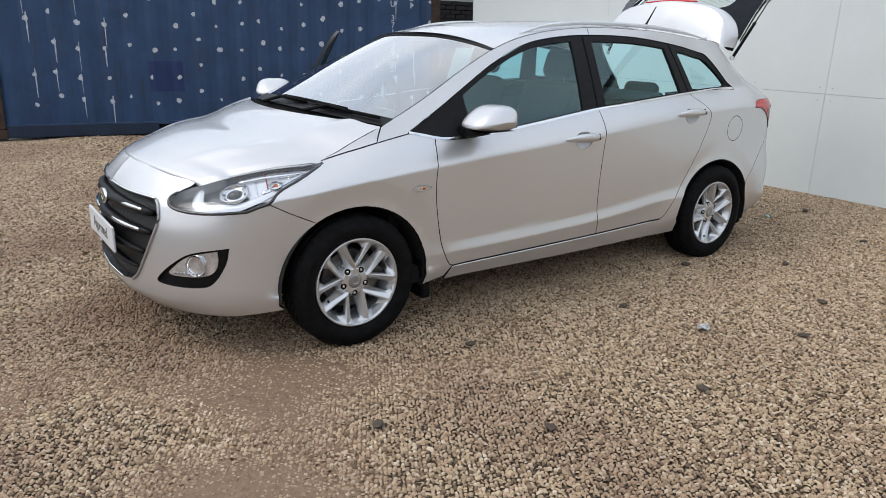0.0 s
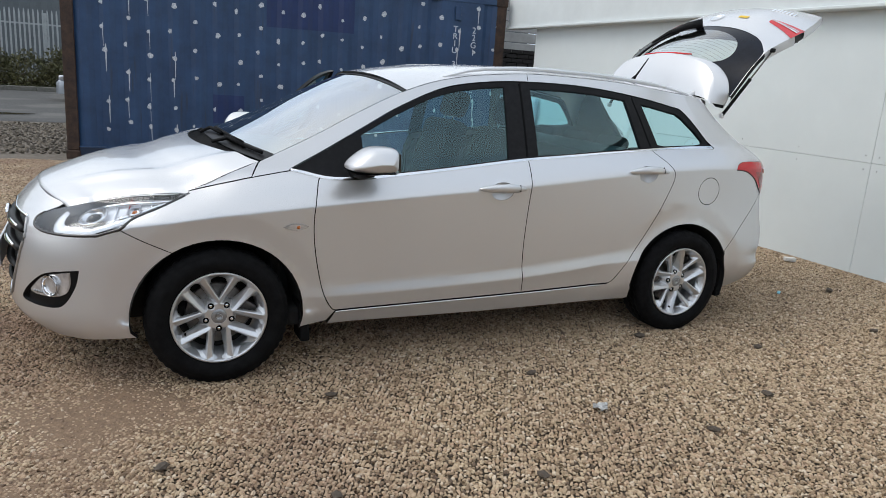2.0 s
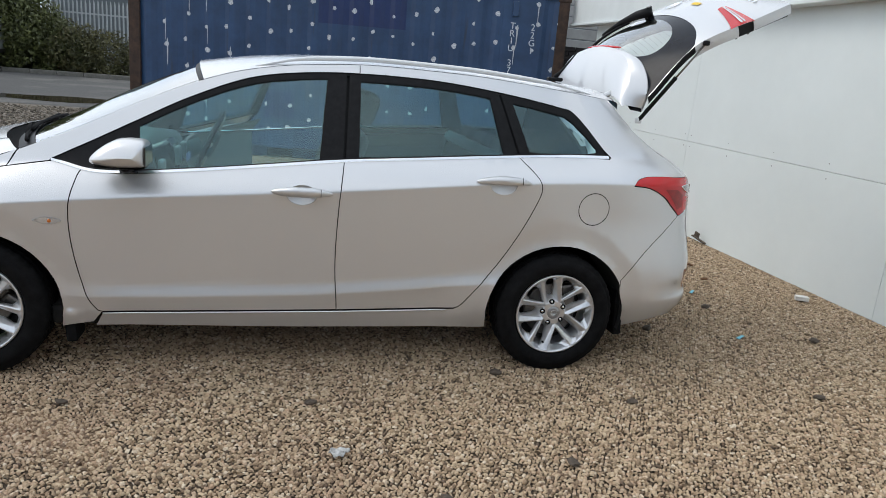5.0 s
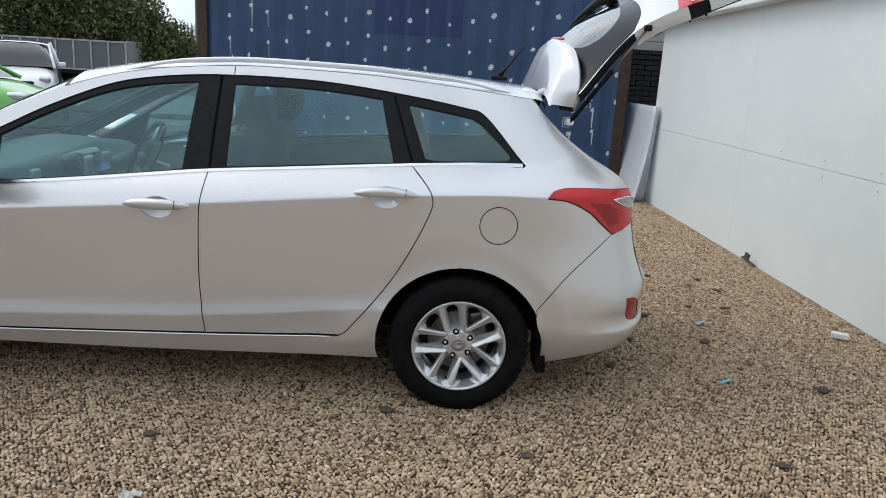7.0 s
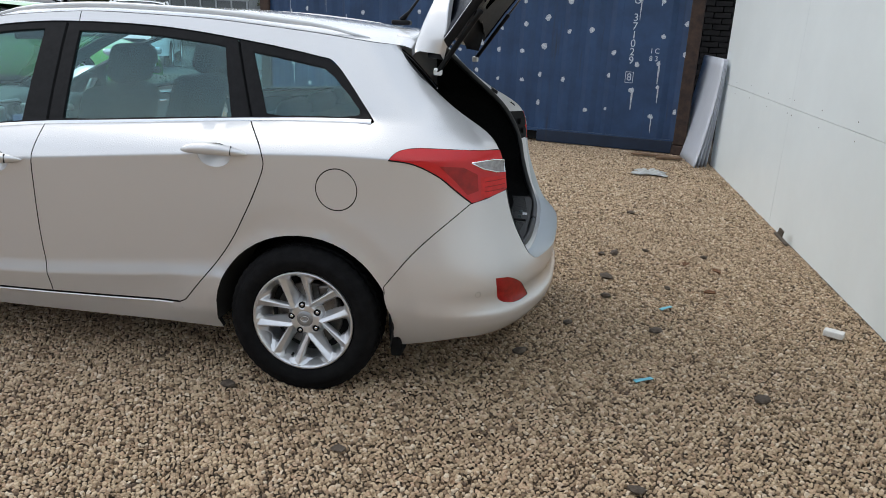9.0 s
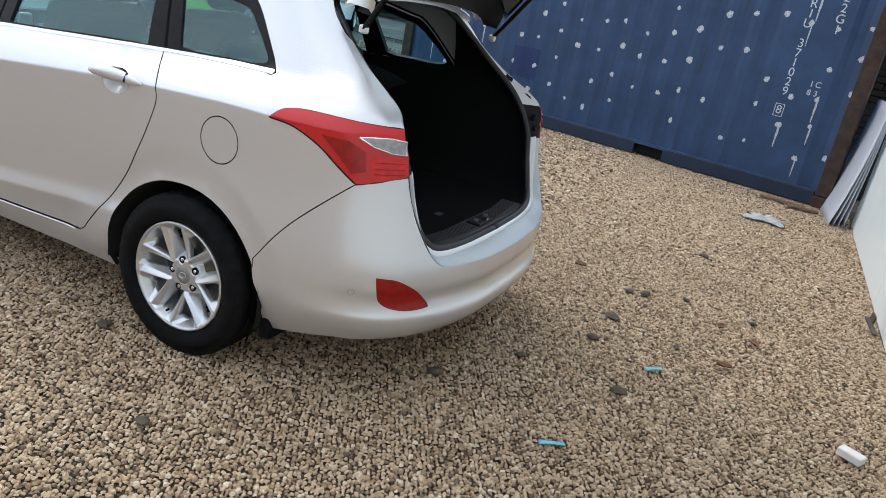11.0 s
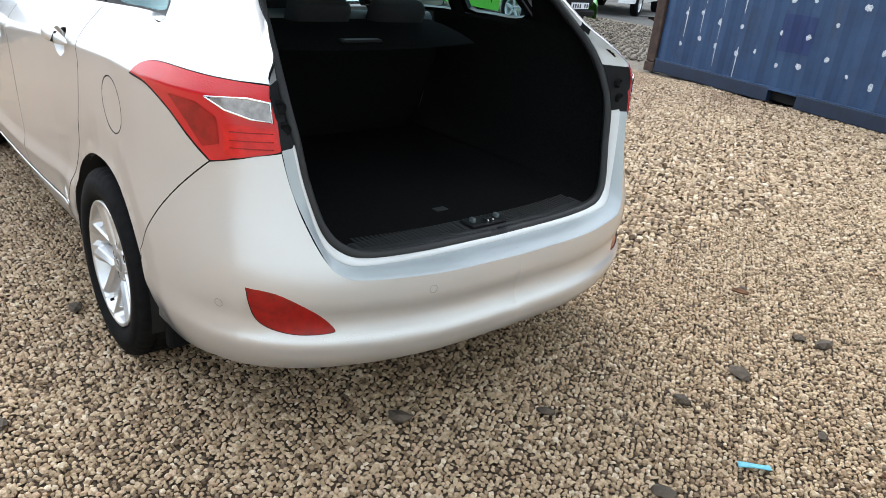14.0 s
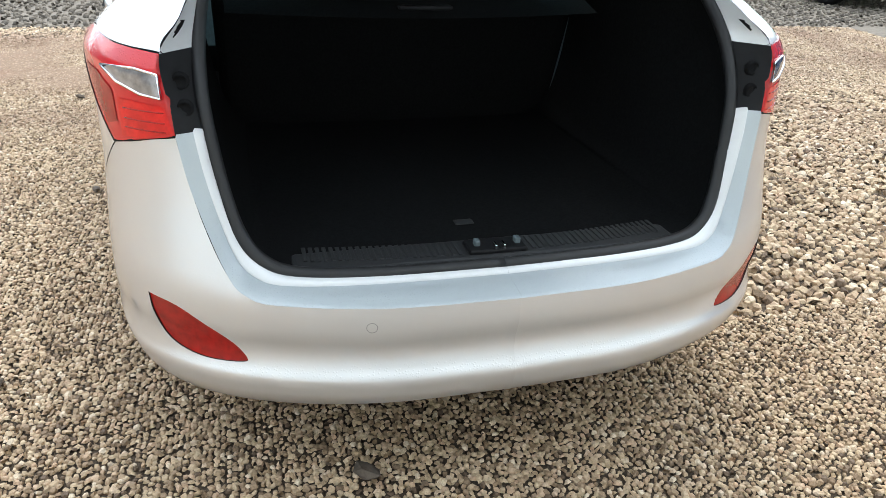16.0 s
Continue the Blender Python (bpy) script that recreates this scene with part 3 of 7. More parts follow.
def inset_raw(x, z):
    """How far the flank lies inside the widest line, at the station x and height z."""
    zc, zl, zt = crease_z(x), low_z(x), top_z(x)
    wide = float(np.interp(min(max(x, -1.6), 1.7), HALF_PLAN[20:-20, 0], -HALF_PLAN[20:-20, 1]))
    d_top = max(0.02, wide - top_y(x)) if -1.9 < x < 2.1 else 0.16
    hollow = 0.011 * min(1.0, max(0.0, (x + 1.15) / 0.45)) * (1 - min(1.0, max(0.0, (x - 0.75) / 0.5)))
    lean = body_lean(x)
    aft = min(1.0, max(0.0, (x - 0.70) / 0.6))
    rise = min(1.0, max(0.0, (z - 0.16 - 0.30 * aft) / (0.26 + 0.10 * aft)))
    rise = rise * rise * (3 - 2 * rise)
    d_top += 0.35 * lean
    doors_in = hollow / 0.011
    kick = 0.050
    if z <= zl:
        soft = 0.075 * (max(0.0, zl - 0.06 - z) / 0.20) ** 1.6
        # under the lower crease the doors tuck in, the sill more so
        tuck = 0.26 * (zl - z) + 0.22 * max(0.0, 0.296 - z)
        d = 0.008 + soft + (tuck - soft) * doors_in + lean * rise
    elif z <= zl + kick:
        d = 0.008 + hollow * (z - zl) / kick + lean * rise
    elif z <= zc:
        t = (z - zl - kick) / max(zc - zl - kick, 0.01)
        d = (0.008 + hollow) * (1 - t) ** 0.85 + lean * rise
    elif z <= zt:
        t = (z - zc) / max(zt - zc, 0.01)
        d = lean * rise + max(0.004, d_top - lean) * (0.45 * t + 0.55 * t ** 1.7)
    else:
        d = d_top + 0.40 * (z - zt) + 0.16 * (z - zt) ** 2
    for wx in (-1.325, 1.325):
        r = math.hypot((x - wx) / 1.04, z - 0.31)
        t = min(1.0, max(0.0, (0.462 - r) / 0.11))
        d += (0.013 * t if z > 0.30 else 0.0) - 0.004 * min(1.0, max(0.0, (0.375 - r) / 0.02))
    return d, wide


def flank(s, z):
    """Point on the outer skin: s runs along the plan from nose to tail, z is the height."""
    cx = float(np.interp(s, plan_s, HALF_PLAN[:, 0]))
    cy = float(np.interp(s, plan_s, HALF_PLAN[:, 1]))
    d, wide = inset_at(cx, z)
    x = cx - min(max((cx - 1.15) / 1.13, 0), 1) * rear_in(z) + min(max((-1.25 - cx) / 0.95, 0), 1) * front_in(z)
    return np.array((x, cy * (wide - d) / wide, z))


def flank_normal(s, z, fn=None):
    f = fn or flank
    h = 0.006
    a = f(s + h, z) - f(s - h, z)
    b = f(s, z + h) - f(s, z - h)
    n = np.cross(a, b)
    return n / (np.linalg.norm(n) + 1e-9)


def solve_s(fn, lo, hi):
    """The place between lo and hi where the rising function fn passes nought."""
    for _ in range(13):
        mid = 0.5 * (lo + hi)
        if fn(mid) < 0:
            lo = mid
        else:
            hi = mid
    return 0.5 * (lo + hi)


def s_of_x(x, z):
    return solve_s(lambda q: flank(q, z)[0] - x, S_MIN + 0.35, S_MAX - 0.35)


def s_of_y(y, z, rear=True):
    if rear:
        return solve_s(lambda q: abs(y) - abs(flank(q, z)[1]), 1.3, S_MAX)
    return solve_s(lambda q: abs(flank(q, z)[1]) - abs(y), S_MIN, -1.3)


def sx(*pts):
    return [(s_of_x(x, z), z) for x, z in pts]


def resample(poly, step):
    out = []
    n = len(poly)
    for i in range(n):
        a, b = np.array(poly[i]), np.array(poly[(i + 1) % n])
        k = max(1, int(np.linalg.norm(b - a) / step))
        out += [a + (b - a) * j / k for j in range(k)]
    return out


def shrink(poly, g):
    p = np.array(poly)
    area = 0.5 * np.sum(p[:, 0] * np.roll(p[:, 1], -1) - np.roll(p[:, 0], -1) * p[:, 1])
    a, b = np.roll(p, 1, axis=0), np.roll(p, -1, axis=0)
    t = b - a
    n = np.stack((-t[:, 1], t[:, 0]), 1)
    n /= np.linalg.norm(n, axis=1)[:, None] + 1e-9
    return p + n * g * (1 if area > 0 else -1)


def within(p, ring):
    x, y = ring[:, 0], ring[:, 1]
    x2, y2 = np.roll(x, -1), np.roll(y, -1)
    hit = ((y > p[1]) != (y2 > p[1])) & (p[0] < (x2 - x) * (p[1] - y) / (y2 - y + 1e-12) + x)
    return int(hit.sum()) % 2 == 1


def skin(outline, holes=(), off=0.0, gap=0.0023, hem=0.018, step=0.035, edge=0.02, side=1, surf=None, seal=True):
    """A panel on the skin: its outline in (s, z), shrunk by half a shut line, with folded edges."""
    f = surf or flank
    base = np.array(resample(outline, edge))
    poly = shrink(base, gap) if gap else np.array(base)
    for end, over in ((S_MAX, 0.0004), (S_MIN, -0.0004)):
        poly[np.abs(base[:, 0] - end) < 0.002, 0] = end + over
    rings = [poly] + [np.array(resample(h, edge)) for h in holes]
    co, edges = [], []
    for r in rings:
        k = len(co)
        co += [Vector((float(a), float(b))) for a, b in r]
        edges += [(k + i, k + (i + 1) % len(r)) for i in range(len(r))]
    nb = len(co)
    lo, hi = poly.min(0), poly.max(0)
    pr = np.concatenate(rings)
    levels = [0.0, 0.006, -0.006, 0.014, -0.014, 0.028, -0.028, 0.047, -0.047]
    levels += [q * step for q in range(2, 60)] + [-q * step for q in range(2, 60)]
    x = lo[0] + step * 0.4
    while x < hi[0]:
        bases = (crease_z(x), low_z(x)) if surf is None else (0.5 * (lo[1] + hi[1]),)
        if surf is None and x > 1.5:
            bases = (crease_z(x), 0.33, 0.365, 0.38, 0.395, 0.43)
        for base_z in bases:
            for lv in levels:
                if surf is None and base_z != crease_z(x) and abs(lv) > (0.06 if x < 1.5 else 0.004):
                    continue
                z = base_z + lv
                if lo[1] < z < hi[1] and np.min((pr[:, 0] - x) ** 2 + (pr[:, 1] - z) ** 2) > (0.4 * min(step, edge)) ** 2:
                    co.append(Vector((x, z)))
        x += step
    vs, es, fs, *_ = delaunay_2d_cdt(co, edges, [], 1, 1e-6)
    pts, nrm = [], []
    for v in vs:
        n = flank_normal(v[0], v[1], f)
        p = f(v[0], v[1]) + n * off
        pts.append(p)
        nrm.append(n)
    count = {}
    tris = []
    for t in fs:
        a, b, c = [np.array(vs[i]) for i in t]
        mid = (a + b + c) / 3
        if any(within(mid, r) for r in rings[1:]) or not within(mid, poly):
            continue
        if (b[0] - a[0]) * (c[1] - a[1]) - (b[1] - a[1]) * (c[0] - a[0]) < 0:
            t = t[::-1]
        tris.append(tuple(t))
        for i in range(3):
            e = (t[i], t[(i + 1) % 3])
            count[frozenset(e)] = None if frozenset(e) in count else e
    used = sorted({i for t in tris for i in t})
    remap = {o: i for i, o in enumerate(used)}
    verts = [pts[o] for o in used]
    norms = [nrm[o] for o in used]
    faces = [tuple(remap[i] for i in t) for t in tris]
    if hem:
        rim = {}
        for e in count.values():
            if e is None:
                continue
            for i in e:
                if i not in rim:
                    rim[i] = (len(verts), len(verts) + 1)
                    verts += [pts[i], pts[i] - nrm[i] * hem]
                    norms += [nrm[i], nrm[i]]
        for e in count.values():
            if e is not None and not all(vs[i][0] > S_MAX - 0.001 or vs[i][0] < S_MIN + 0.001 for i in e):
                (a, a2), (b, b2) = rim[e[0]], rim[e[1]]
                faces.append((b, a, a2, b2))
    if side < 0:
        verts = [(v[0], -v[1], v[2]) for v in verts]
        norms = [(v[0], -v[1], v[2]) for v in norms]
        faces = [t[::-1] for t in faces]
    me = mesh_of("panel", verts, faces)
    if hem:
        me["skin_faces"] = len(tris)
    me.normals_split_custom_set_from_vertices([tuple(n) for n in norms])
    return me


def arc(cx, cz, r, a0, a1, n=16):
    return [(cx + 1.055 * r * math.cos(radians(a0 + (a1 - a0) * i / n)), cz + r * math.sin(radians(a0 + (a1 - a0) * i / n))) for i in range(n + 1)]


def line2(pts, steps=6):
    return [tuple(p) for p in smooth_line(pts, steps)]


car = thing("estate_car", "silver estate car, wet with rain, tailgate and far front door open", "car", Matrix.Translation((0, 0.02, 0)))
NEAR, FAR = 1, -1

# shut lines and outlines in (x, z) of the flank
seam_a = line2([(-0.876, 0.923), (-0.893, 0.885), (-0.917, 0.76), (-0.910, 0.60), (-0.868, 0.40), (-0.825, 0.315), (-0.80, 0.300)])
seam_b = line2([(0.232, 1.012), (0.212, 0.83), (0.205, 0.56), (0.222, 0.315)])
seam_c = line2([(1.085, 1.07), (1.175, 0.96), (1.15, 0.84), (1.02, 0.59), (0.86, 0.385), (0.815, 0.335), (0.77, 0.325)])
belt = line2([(-1.003, 0.949), (-0.937, 0.935), (-0.878, 0.922), (-0.806, 0.914), (-0.666, 0.917), (-0.56, 0.926), (-0.28, 0.954), (0.022, 0.988), (0.232, 1.011), (0.519, 1.033), (1.085, 1.073), (1.56, 1.092)], 4)
dlo_top = line2([(-1.003, 0.952), (-0.932, 0.990), (-0.843, 1.036), (-0.66, 1.135), (-0.45, 1.245), (-0.20, 1.345), (0.05, 1.388), (0.32, 1.403), (0.66, 1.398), (0.99, 1.366), (1.30, 1.318), (1.40, 1.282), (1.565, 1.098)], 6)
roof_edge = [(x, edge_z(x)) for x in np.linspace(-1.13, 1.60, 40)]
arch_f = arc(-1.325, 0.308, 0.347, 205, -22, 30)
arch_r = arc(1.325, 0.308, 0.347, 202, -18, 30)


def between(line, x0, x1):
    return [p for p in line if x0 < p[0] < x1]


def belt_z(x):
    return float(np.interp(x, [p[0] for p in belt], [p[1] for p in belt]))


def dlo_z(x):
    return float(np.interp(x, [p[0] for p in dlo_top], [p[1] for p in dlo_top]))


fender_top = line2([(-1.44, 0.849), (-1.284, 0.889), (-1.175, 0.914), (-1.01, 0.944)], 4)
lamp_f_low = line2([(-1.432, 0.842), (-1.558, 0.788), (-1.662, 0.745), (-1.716, 0.703)], 6)
out_fender = (fender_top + between(belt, -1.0, -0.88) + seam_a + [(-0.84, 0.245), (-0.965, 0.225)] + arch_f[-2:10:-1] + lamp_f_low[::-1])
out_door_f = seam_a + [(0.222, 0.315)] + seam_b[::-1] + between(belt, -0.87, 0.225)[::-1]
out_door_r = seam_b + [(0.77, 0.325)] + seam_c[::-1] + between(belt, 0.24, 1.08)[::-1]
out_sill = ([(-0.80, 0.296), (0.0, 0.308), (0.225, 0.311), (0.77, 0.321), (0.8035, 0.323)] + [(0.8035, 0.215), (0.0, 0.215), (-0.835, 0.225)])
seam_bump = line2([(1.655, 0.485), (1.78, 0.645), (1.965, 0.822)], 6)
lamp_low = line2([(1.66, 0.975), (1.75, 0.965), (1.84, 0.925), (1.905, 0.872), (1.965, 0.822)], 6)
lamp_in = flank(s_of_y(0.675, 1.010), 1.010)[0]
lamp_up = line2([(1.66, 0.975), (1.70, 1.008), (1.80, 1.020), (lamp_in, 1.012)], 5)
d_edge = line2([(lamp_in, 1.016), (lamp_in - 0.055, 1.068), (1.86, 1.145), (1.74, 1.235), (1.66, 1.31), (1.615, 1.372)], 5)
out_quarter = ([(0.7965, 0.327), (0.7965, 0.215), (0.945, 0.215)] + arch_r[1:-3] + seam_bump + lamp_low[::-1][1:] + lamp_up[1:] + d_edge[1:]
               + between(roof_edge, 0.3, 1.60)[::-1] + [(0.3, edge_z(0.3)), (0.3, dlo_z(0.3))] + between(dlo_top, 0.31, 1.56) + [(1.572, 1.094), (1.56, 1.086)]
               + between(belt, 1.09, 1.555)[::-1] + seam_c[:-2])
out_apillar = [(0.3, edge_z(0.3))] + between(roof_edge, -1.2, 0.3)[::-1] + [(-1.14, 0.978), (-1.175, 0.914), (-1.01, 0.944), (-1.003, 0.953)] + between(dlo_top, -1.0, 0.3) + [(0.3, dlo_z(0.3))]

handle_at = ((0.045, 0.872), (0.985, 0.958))


def ellipse(cx, cz, rx, rz, n=28):
    return [(cx + rx * math.cos(2 * math.pi * i / n), cz + rz * math.sin(2 * math.pi * i / n)) for i in range(n)]


cup_f, cup_r = ellipse(0.045, 0.860, 0.066, 0.044), ellipse(0.985, 0.946, 0.066, 0.044)
flap = ellipse(1.462, 0.848, 0.082, 0.082, 40)
for sd in (NEAR, FAR):
    near = sd == NEAR
    part("front_wing", skin(sx(*out_fender), side=sd), PAINT, car)
    sill = part("sill", skin(sx(*out_sill), side=sd), PAINT, car)
    lip_pts = [flank(s_of_x(x, z), z) for x, z in [(x, float(np.interp(x, (-0.80, 0.22, 0.77), (0.300, 0.314, 0.324))) - 0.010) for x in np.linspace(-0.80, 0.76, 24)]]
    part("sill_lip", tube([(p[0], p[1] * sd, p[2]) for p in lip_pts], 0.0045, 6), PAINT, sill)
    part("rear_quarter_panel", skin(sx(*out_quarter), holes=[sx(*flap)] if near else [], side=sd), PAINT, car)
    part("roof_pillar", skin(sx(*out_apillar), side=sd), PAINT, car)
    part("rear_door", skin(sx(*out_door_r), holes=[sx(*cup_r)], side=sd), PAINT, car)
    door = part("front_door", skin(sx(*out_door_f), holes=[sx(*cup_f)], side=sd), PAINT, car, "" if near else "open driver's door")
    if not near:
        hinge = Matrix.Translation((-0.87, 0.83, 0))
        door.matrix_basis = hinge @ Matrix.Rotation(radians(58), 4, "Z") @ hinge.inverted()
        far_door = door

# roof, windscreen and bonnet
def roof_fn(x, y):
    w = -flank(s_of_x(x, edge_z(x)), edge_z(x))[1]
    return w


ROOF_X = np.linspace(-0.40, 1.60, 26)
ROOF_W = [roof_fn(x, 0) for x in ROOF_X]
roof_c = curve_fn((-0.40, 1.398), (-0.2, 1.436), (0.05, 1.466), (0.4, 1.483), (0.8, 1.480), (1.2, 1.458), (1.60, 1.425))


def roof_pt(u, v):
    y = 2 * u - 1
    x = -0.40 + 2.0 * v - (0.07 * (1 - v) ** 3 - 0.0) * (1 - y * y)
    xe = -0.40 + 2.0 * v
    w = float(np.interp(xe, ROOF_X, ROOF_W)) - 0.003
    return (x, y * w, edge_z(xe) + (roof_c(xe) - edge_z(xe)) * (1 - abs(y) ** 2.6))


roof_ob = part("roof", grid_mesh(roof_pt, 40, 50), PAINT, car)


def roof_tail(u, v):
    p = Vector(roof_pt(u, 1.0))
    t = min(1.0, v / 0.7)
    drop = 0.0 if v <= 0.7 else (v - 0.7) / 0.3
    return (p.x + 0.064 * t + 0.004 * math.sin(1.57 * drop), p.y * (1 - 0.03 * t), p.z - 0.013 * t * t - 0.03 * drop)


part("roof_rear_edge", grid_mesh(roof_tail, 40, 10), PAINT, roof_ob)


def screen_pt(u, v, lift=0.0):
    y = 2 * u - 1
    xe = -1.13 + 0.73 * v
    ze = edge_z(xe) - 0.003
    w = -flank(s_of_x(xe, ze), ze)[1] - 0.001
    bow = (0.12 - 0.06 * v) * (1 - abs(y) ** 2.4)
    rise = (0.025 + 0.040 * v) * (1 - abs(y) ** 2.4)
    return (xe - bow, y * w, ze + rise + lift)


windscreen = part("windscreen", grid_mesh(screen_pt, 32, 18), SCREEN_GLASS, car)
part("windscreen_band", grid_mesh(lambda u, v: screen_pt(u, 0.972 + 0.028 * v, 0.003), 32, 2), BLACK_TRIM, windscreen)
for a, b in ((0.0, 0.003), (0.993, 1.0)):
    part("windscreen_edge", grid_mesh(lambda u, v: screen_pt(a + (b - a) * u, v, 0.003), 2, 18), BLACK_TRIM, windscreen)
part("windscreen_base", grid_mesh(lambda u, v: screen_pt(u, 0.085 * v, 0.003), 32, 2), BLACK_TRIM, windscreen)


WING_X = np.linspace(-1.98, -1.10, 24)
wing_z = curve_fn((-2.0, 0.735), (-1.92, 0.758), (-1.837, 0.784), (-1.626, 0.831), (-1.45, 0.851), (-1.36, 0.882), (-1.30, 0.913), (-1.20, 0.958), (-1.13, 0.984))
WING_W = [-flank(s_of_x(x, wing_z(x)), wing_z(x))[1] for x in WING_X]


def bonnet_pt(u, v):
    y = 2 * u - 1
    a = abs(y)
    xs = -1.905 + 0.765 * v
    xc = -2.052 + 0.705 * v
    x = xs + (xc - xs) * (1 - a ** 2.2)
    w = float(np.interp(xs, WING_X, WING_W)) - 0.001
    bulge = 0.040 + 0.050 * math.sin(min(1, 1.25 * v) * math.pi / 2) - 0.068 * (max(0, v - 0.5) / 0.5) ** 1.3
    t = 1 - a ** (2.4 + 2.2 * v * v)
    ridge = 0.012 * max(0.0, 1 - abs(a - 0.62 - 0.20 * v) / 0.10) * min(1.0, 3 * v)
    z = wing_z(xs) + 0.001 + bulge * t + ridge
    if a > 0.999 and xs < -1.42:
        return (x, y * (w + 0.004), z - 0.014)
    return (x, y * w, z)


bonnet = part("bonnet", grid_mesh(lambda u, v: (lambda p: (p[0] + 0.003, p[1] * 0.996, p[2] - 0.016))(bonnet_pt(u, 0)) if v < 0.001 else bonnet_pt(u, max(0.0, (v * 41 - 1) / 40)), 64, 41), PAINT, car)
tongue = fender_top[:9] + [(-1.140, 0.984), (-1.17, 0.971), (-1.20, 0.958), (-1.25, 0.938), (-1.30, 0.913), (-1.36, 0.882), (-1.42, 0.860)]
for sd in (NEAR, FAR):
    part("bonnet_corner", skin(sx(*tongue), side=sd, gap=0.0025, hem=0.015), PAINT, bonnet)


def cowl_pt(u, v):
    a = Vector(bonnet_pt(u, 1.0))
    b = Vector(screen_pt(u, 0.03))
    p = a.lerp(b, v)
    deep = 0.006 + 0.04 * math.sin(math.pi * v) * (1 - abs(2 * u - 1) ** 4)
    return (p.x, p.y, p.z - deep)


part("cowl", grid_mesh(cowl_pt, 30, 6), RUBBER, car)

# black window surrounds, glass and bright belt strip
win_f = [(-0.650, 0.940)] + [(x, dlo_z(x) - 0.026) for x in np.linspace(-0.660, 0.15, 14)] + [(0.120, 1.014)] + [(x, belt_z(x) + 0.014) for x in np.linspace(0.08, -0.60, 8)]
win_r = [(0.300, 1.033)] + [(x, dlo_z(x) - 0.032) for x in np.linspace(0.305, 0.94, 10)] + [(1.005, 1.079)] + [(x, belt_z(x) + 0.014) for x in np.linspace(0.95, 0.40, 7)]
win_q = [(1.14, 1.100), (1.055, 1.325)] + [(x, dlo_z(x) - 0.034) for x in np.linspace(1.08, 1.34, 7)] + [(1.385, 1.248), (1.45, 1.188), (1.503, 1.132), (1.508, 1.118), (1.492, 1.110)] + [(x, belt_z(x) + 0.015) for x in np.linspace(1.44, 1.2, 4)]
sur_f = [(-1.003, 0.951)] + between(dlo_top, -1.0, 0.23) + [(0.242, dlo_z(0.242)), (0.228, 1.012)] + between(belt, -0.99, 0.22)[::-1]
sur_r = [(0.237, 1.014), (0.251, dlo_z(0.251))] + between(dlo_top, 0.26, 0.97) + [(0.985, dlo_z(0.985)), (1.082, 1.076)] + between(belt, 0.242, 1.078)[::-1]
sur_q = [(1.090, 1.078), (0.993, dlo_z(0.993))] + between(dlo_top, 1.0, 1.545) + [(1.552, 1.111), (1.553, 1.101), (1.546, 1.094)] + between(belt, 1.095, 1.54)[::-1]
for sd in (NEAR, FAR):
    for nm, sur, win, gl in (("front_window", sur_f, win_f, GLASS), ("rear_window", sur_r, win_r, PRIVACY), ("quarter_window", sur_q, win_q, PRIVACY)):
        frame_ob = part(nm, skin(sx(*sur), holes=[sx(*win)], off=-0.004, side=sd, step=0.05, hem=0.02), BLACK_TRIM, car)
        pane = part("pane", skin(sx(*win), off=-0.012, gap=-0.004, hem=0, side=sd, step=0.06), gl, frame_ob)
        pane.visible_shadow = False
        if sd == FAR and nm == "front_window":
            frame_ob.matrix_basis = far_door.matrix_basis
            frame_ob.parent = far_door
            frame_ob.matrix_basis = Matrix.Identity(4)
    for a_lo, a_hi in ((0.232, 0.246), (1.086, 0.989)):
        post = [(a_lo - 0.03, belt_z(a_lo - 0.03)), (a_hi - 0.03, dlo_z(a_hi - 0.03)), (a_hi + 0.03, dlo_z(a_hi + 0.03)), (a_lo + 0.03, belt_z(a_lo + 0.03))]
        part("window_post", skin(sx(*post), off=-0.026, gap=0, hem=0, side=sd, step=0.05), BLACK_TRIM, car)
    strip = [(p[0], p[1] - 0.004) for p in belt] + [(p[0], p[1] + 0.006) for p in belt[::-1]]
    part("belt_strip", skin(sx(*strip), off=0.004, gap=0, hem=0.006, side=sd, step=0.1), CHROME, car)

# bumpers
def sy(*pts):
    return [(s_of_y(y, z), z) for y, z in pts]


rear_lip = [(s_of_y(y, z), z) for y, z in line2([(0.662, 0.860), (0.648, 0.78), (0.625, 0.69), (0.592, 0.605), (0.555, 0.562), (0.49, 0.549), (0.25, 0.546), (0.0, 0.545)], 6)]
low_rear = [(s_of_x(1.70, 0.215), 0.215), (s_of_x(1.95, 0.268), 0.268), (s_of_y(0.56, 0.275), 0.275), (s_of_y(0.3, 0.288), 0.288), (S_MAX, 0.292)]
lamp_bottom = [(s_of_x(1.965, 0.822), 0.822), (s_of_y(0.75, 0.836), 0.836), (s_of_y(0.662, 0.860), 0.860)]
out_bumper_r = (sx(*arch_r[-4:]) + low_rear + rear_lip[::-1] + lamp_bottom[::-1][1:] + sx(*seam_bump[::-1][1:]))
refl = [(s_of_y(y, z), z) for y, z in line2([(0.757, 0.523), (0.70, 0.513), (0.64, 0.478), (0.595, 0.442), (0.567, 0.408), (0.578, 0.397), (0.65, 0.394), (0.705, 0.407), (0.735, 0.432), (0.752, 0.480), (0.757, 0.523)], 4)][:-1]
nose_top = [(s_of_y(y, z, False), z) for y, z in ((0.0, 0.806), (0.2, 0.803), (0.36, 0.790), (0.445, 0.780), (0.513, 0.773), (0.556, 0.763))]
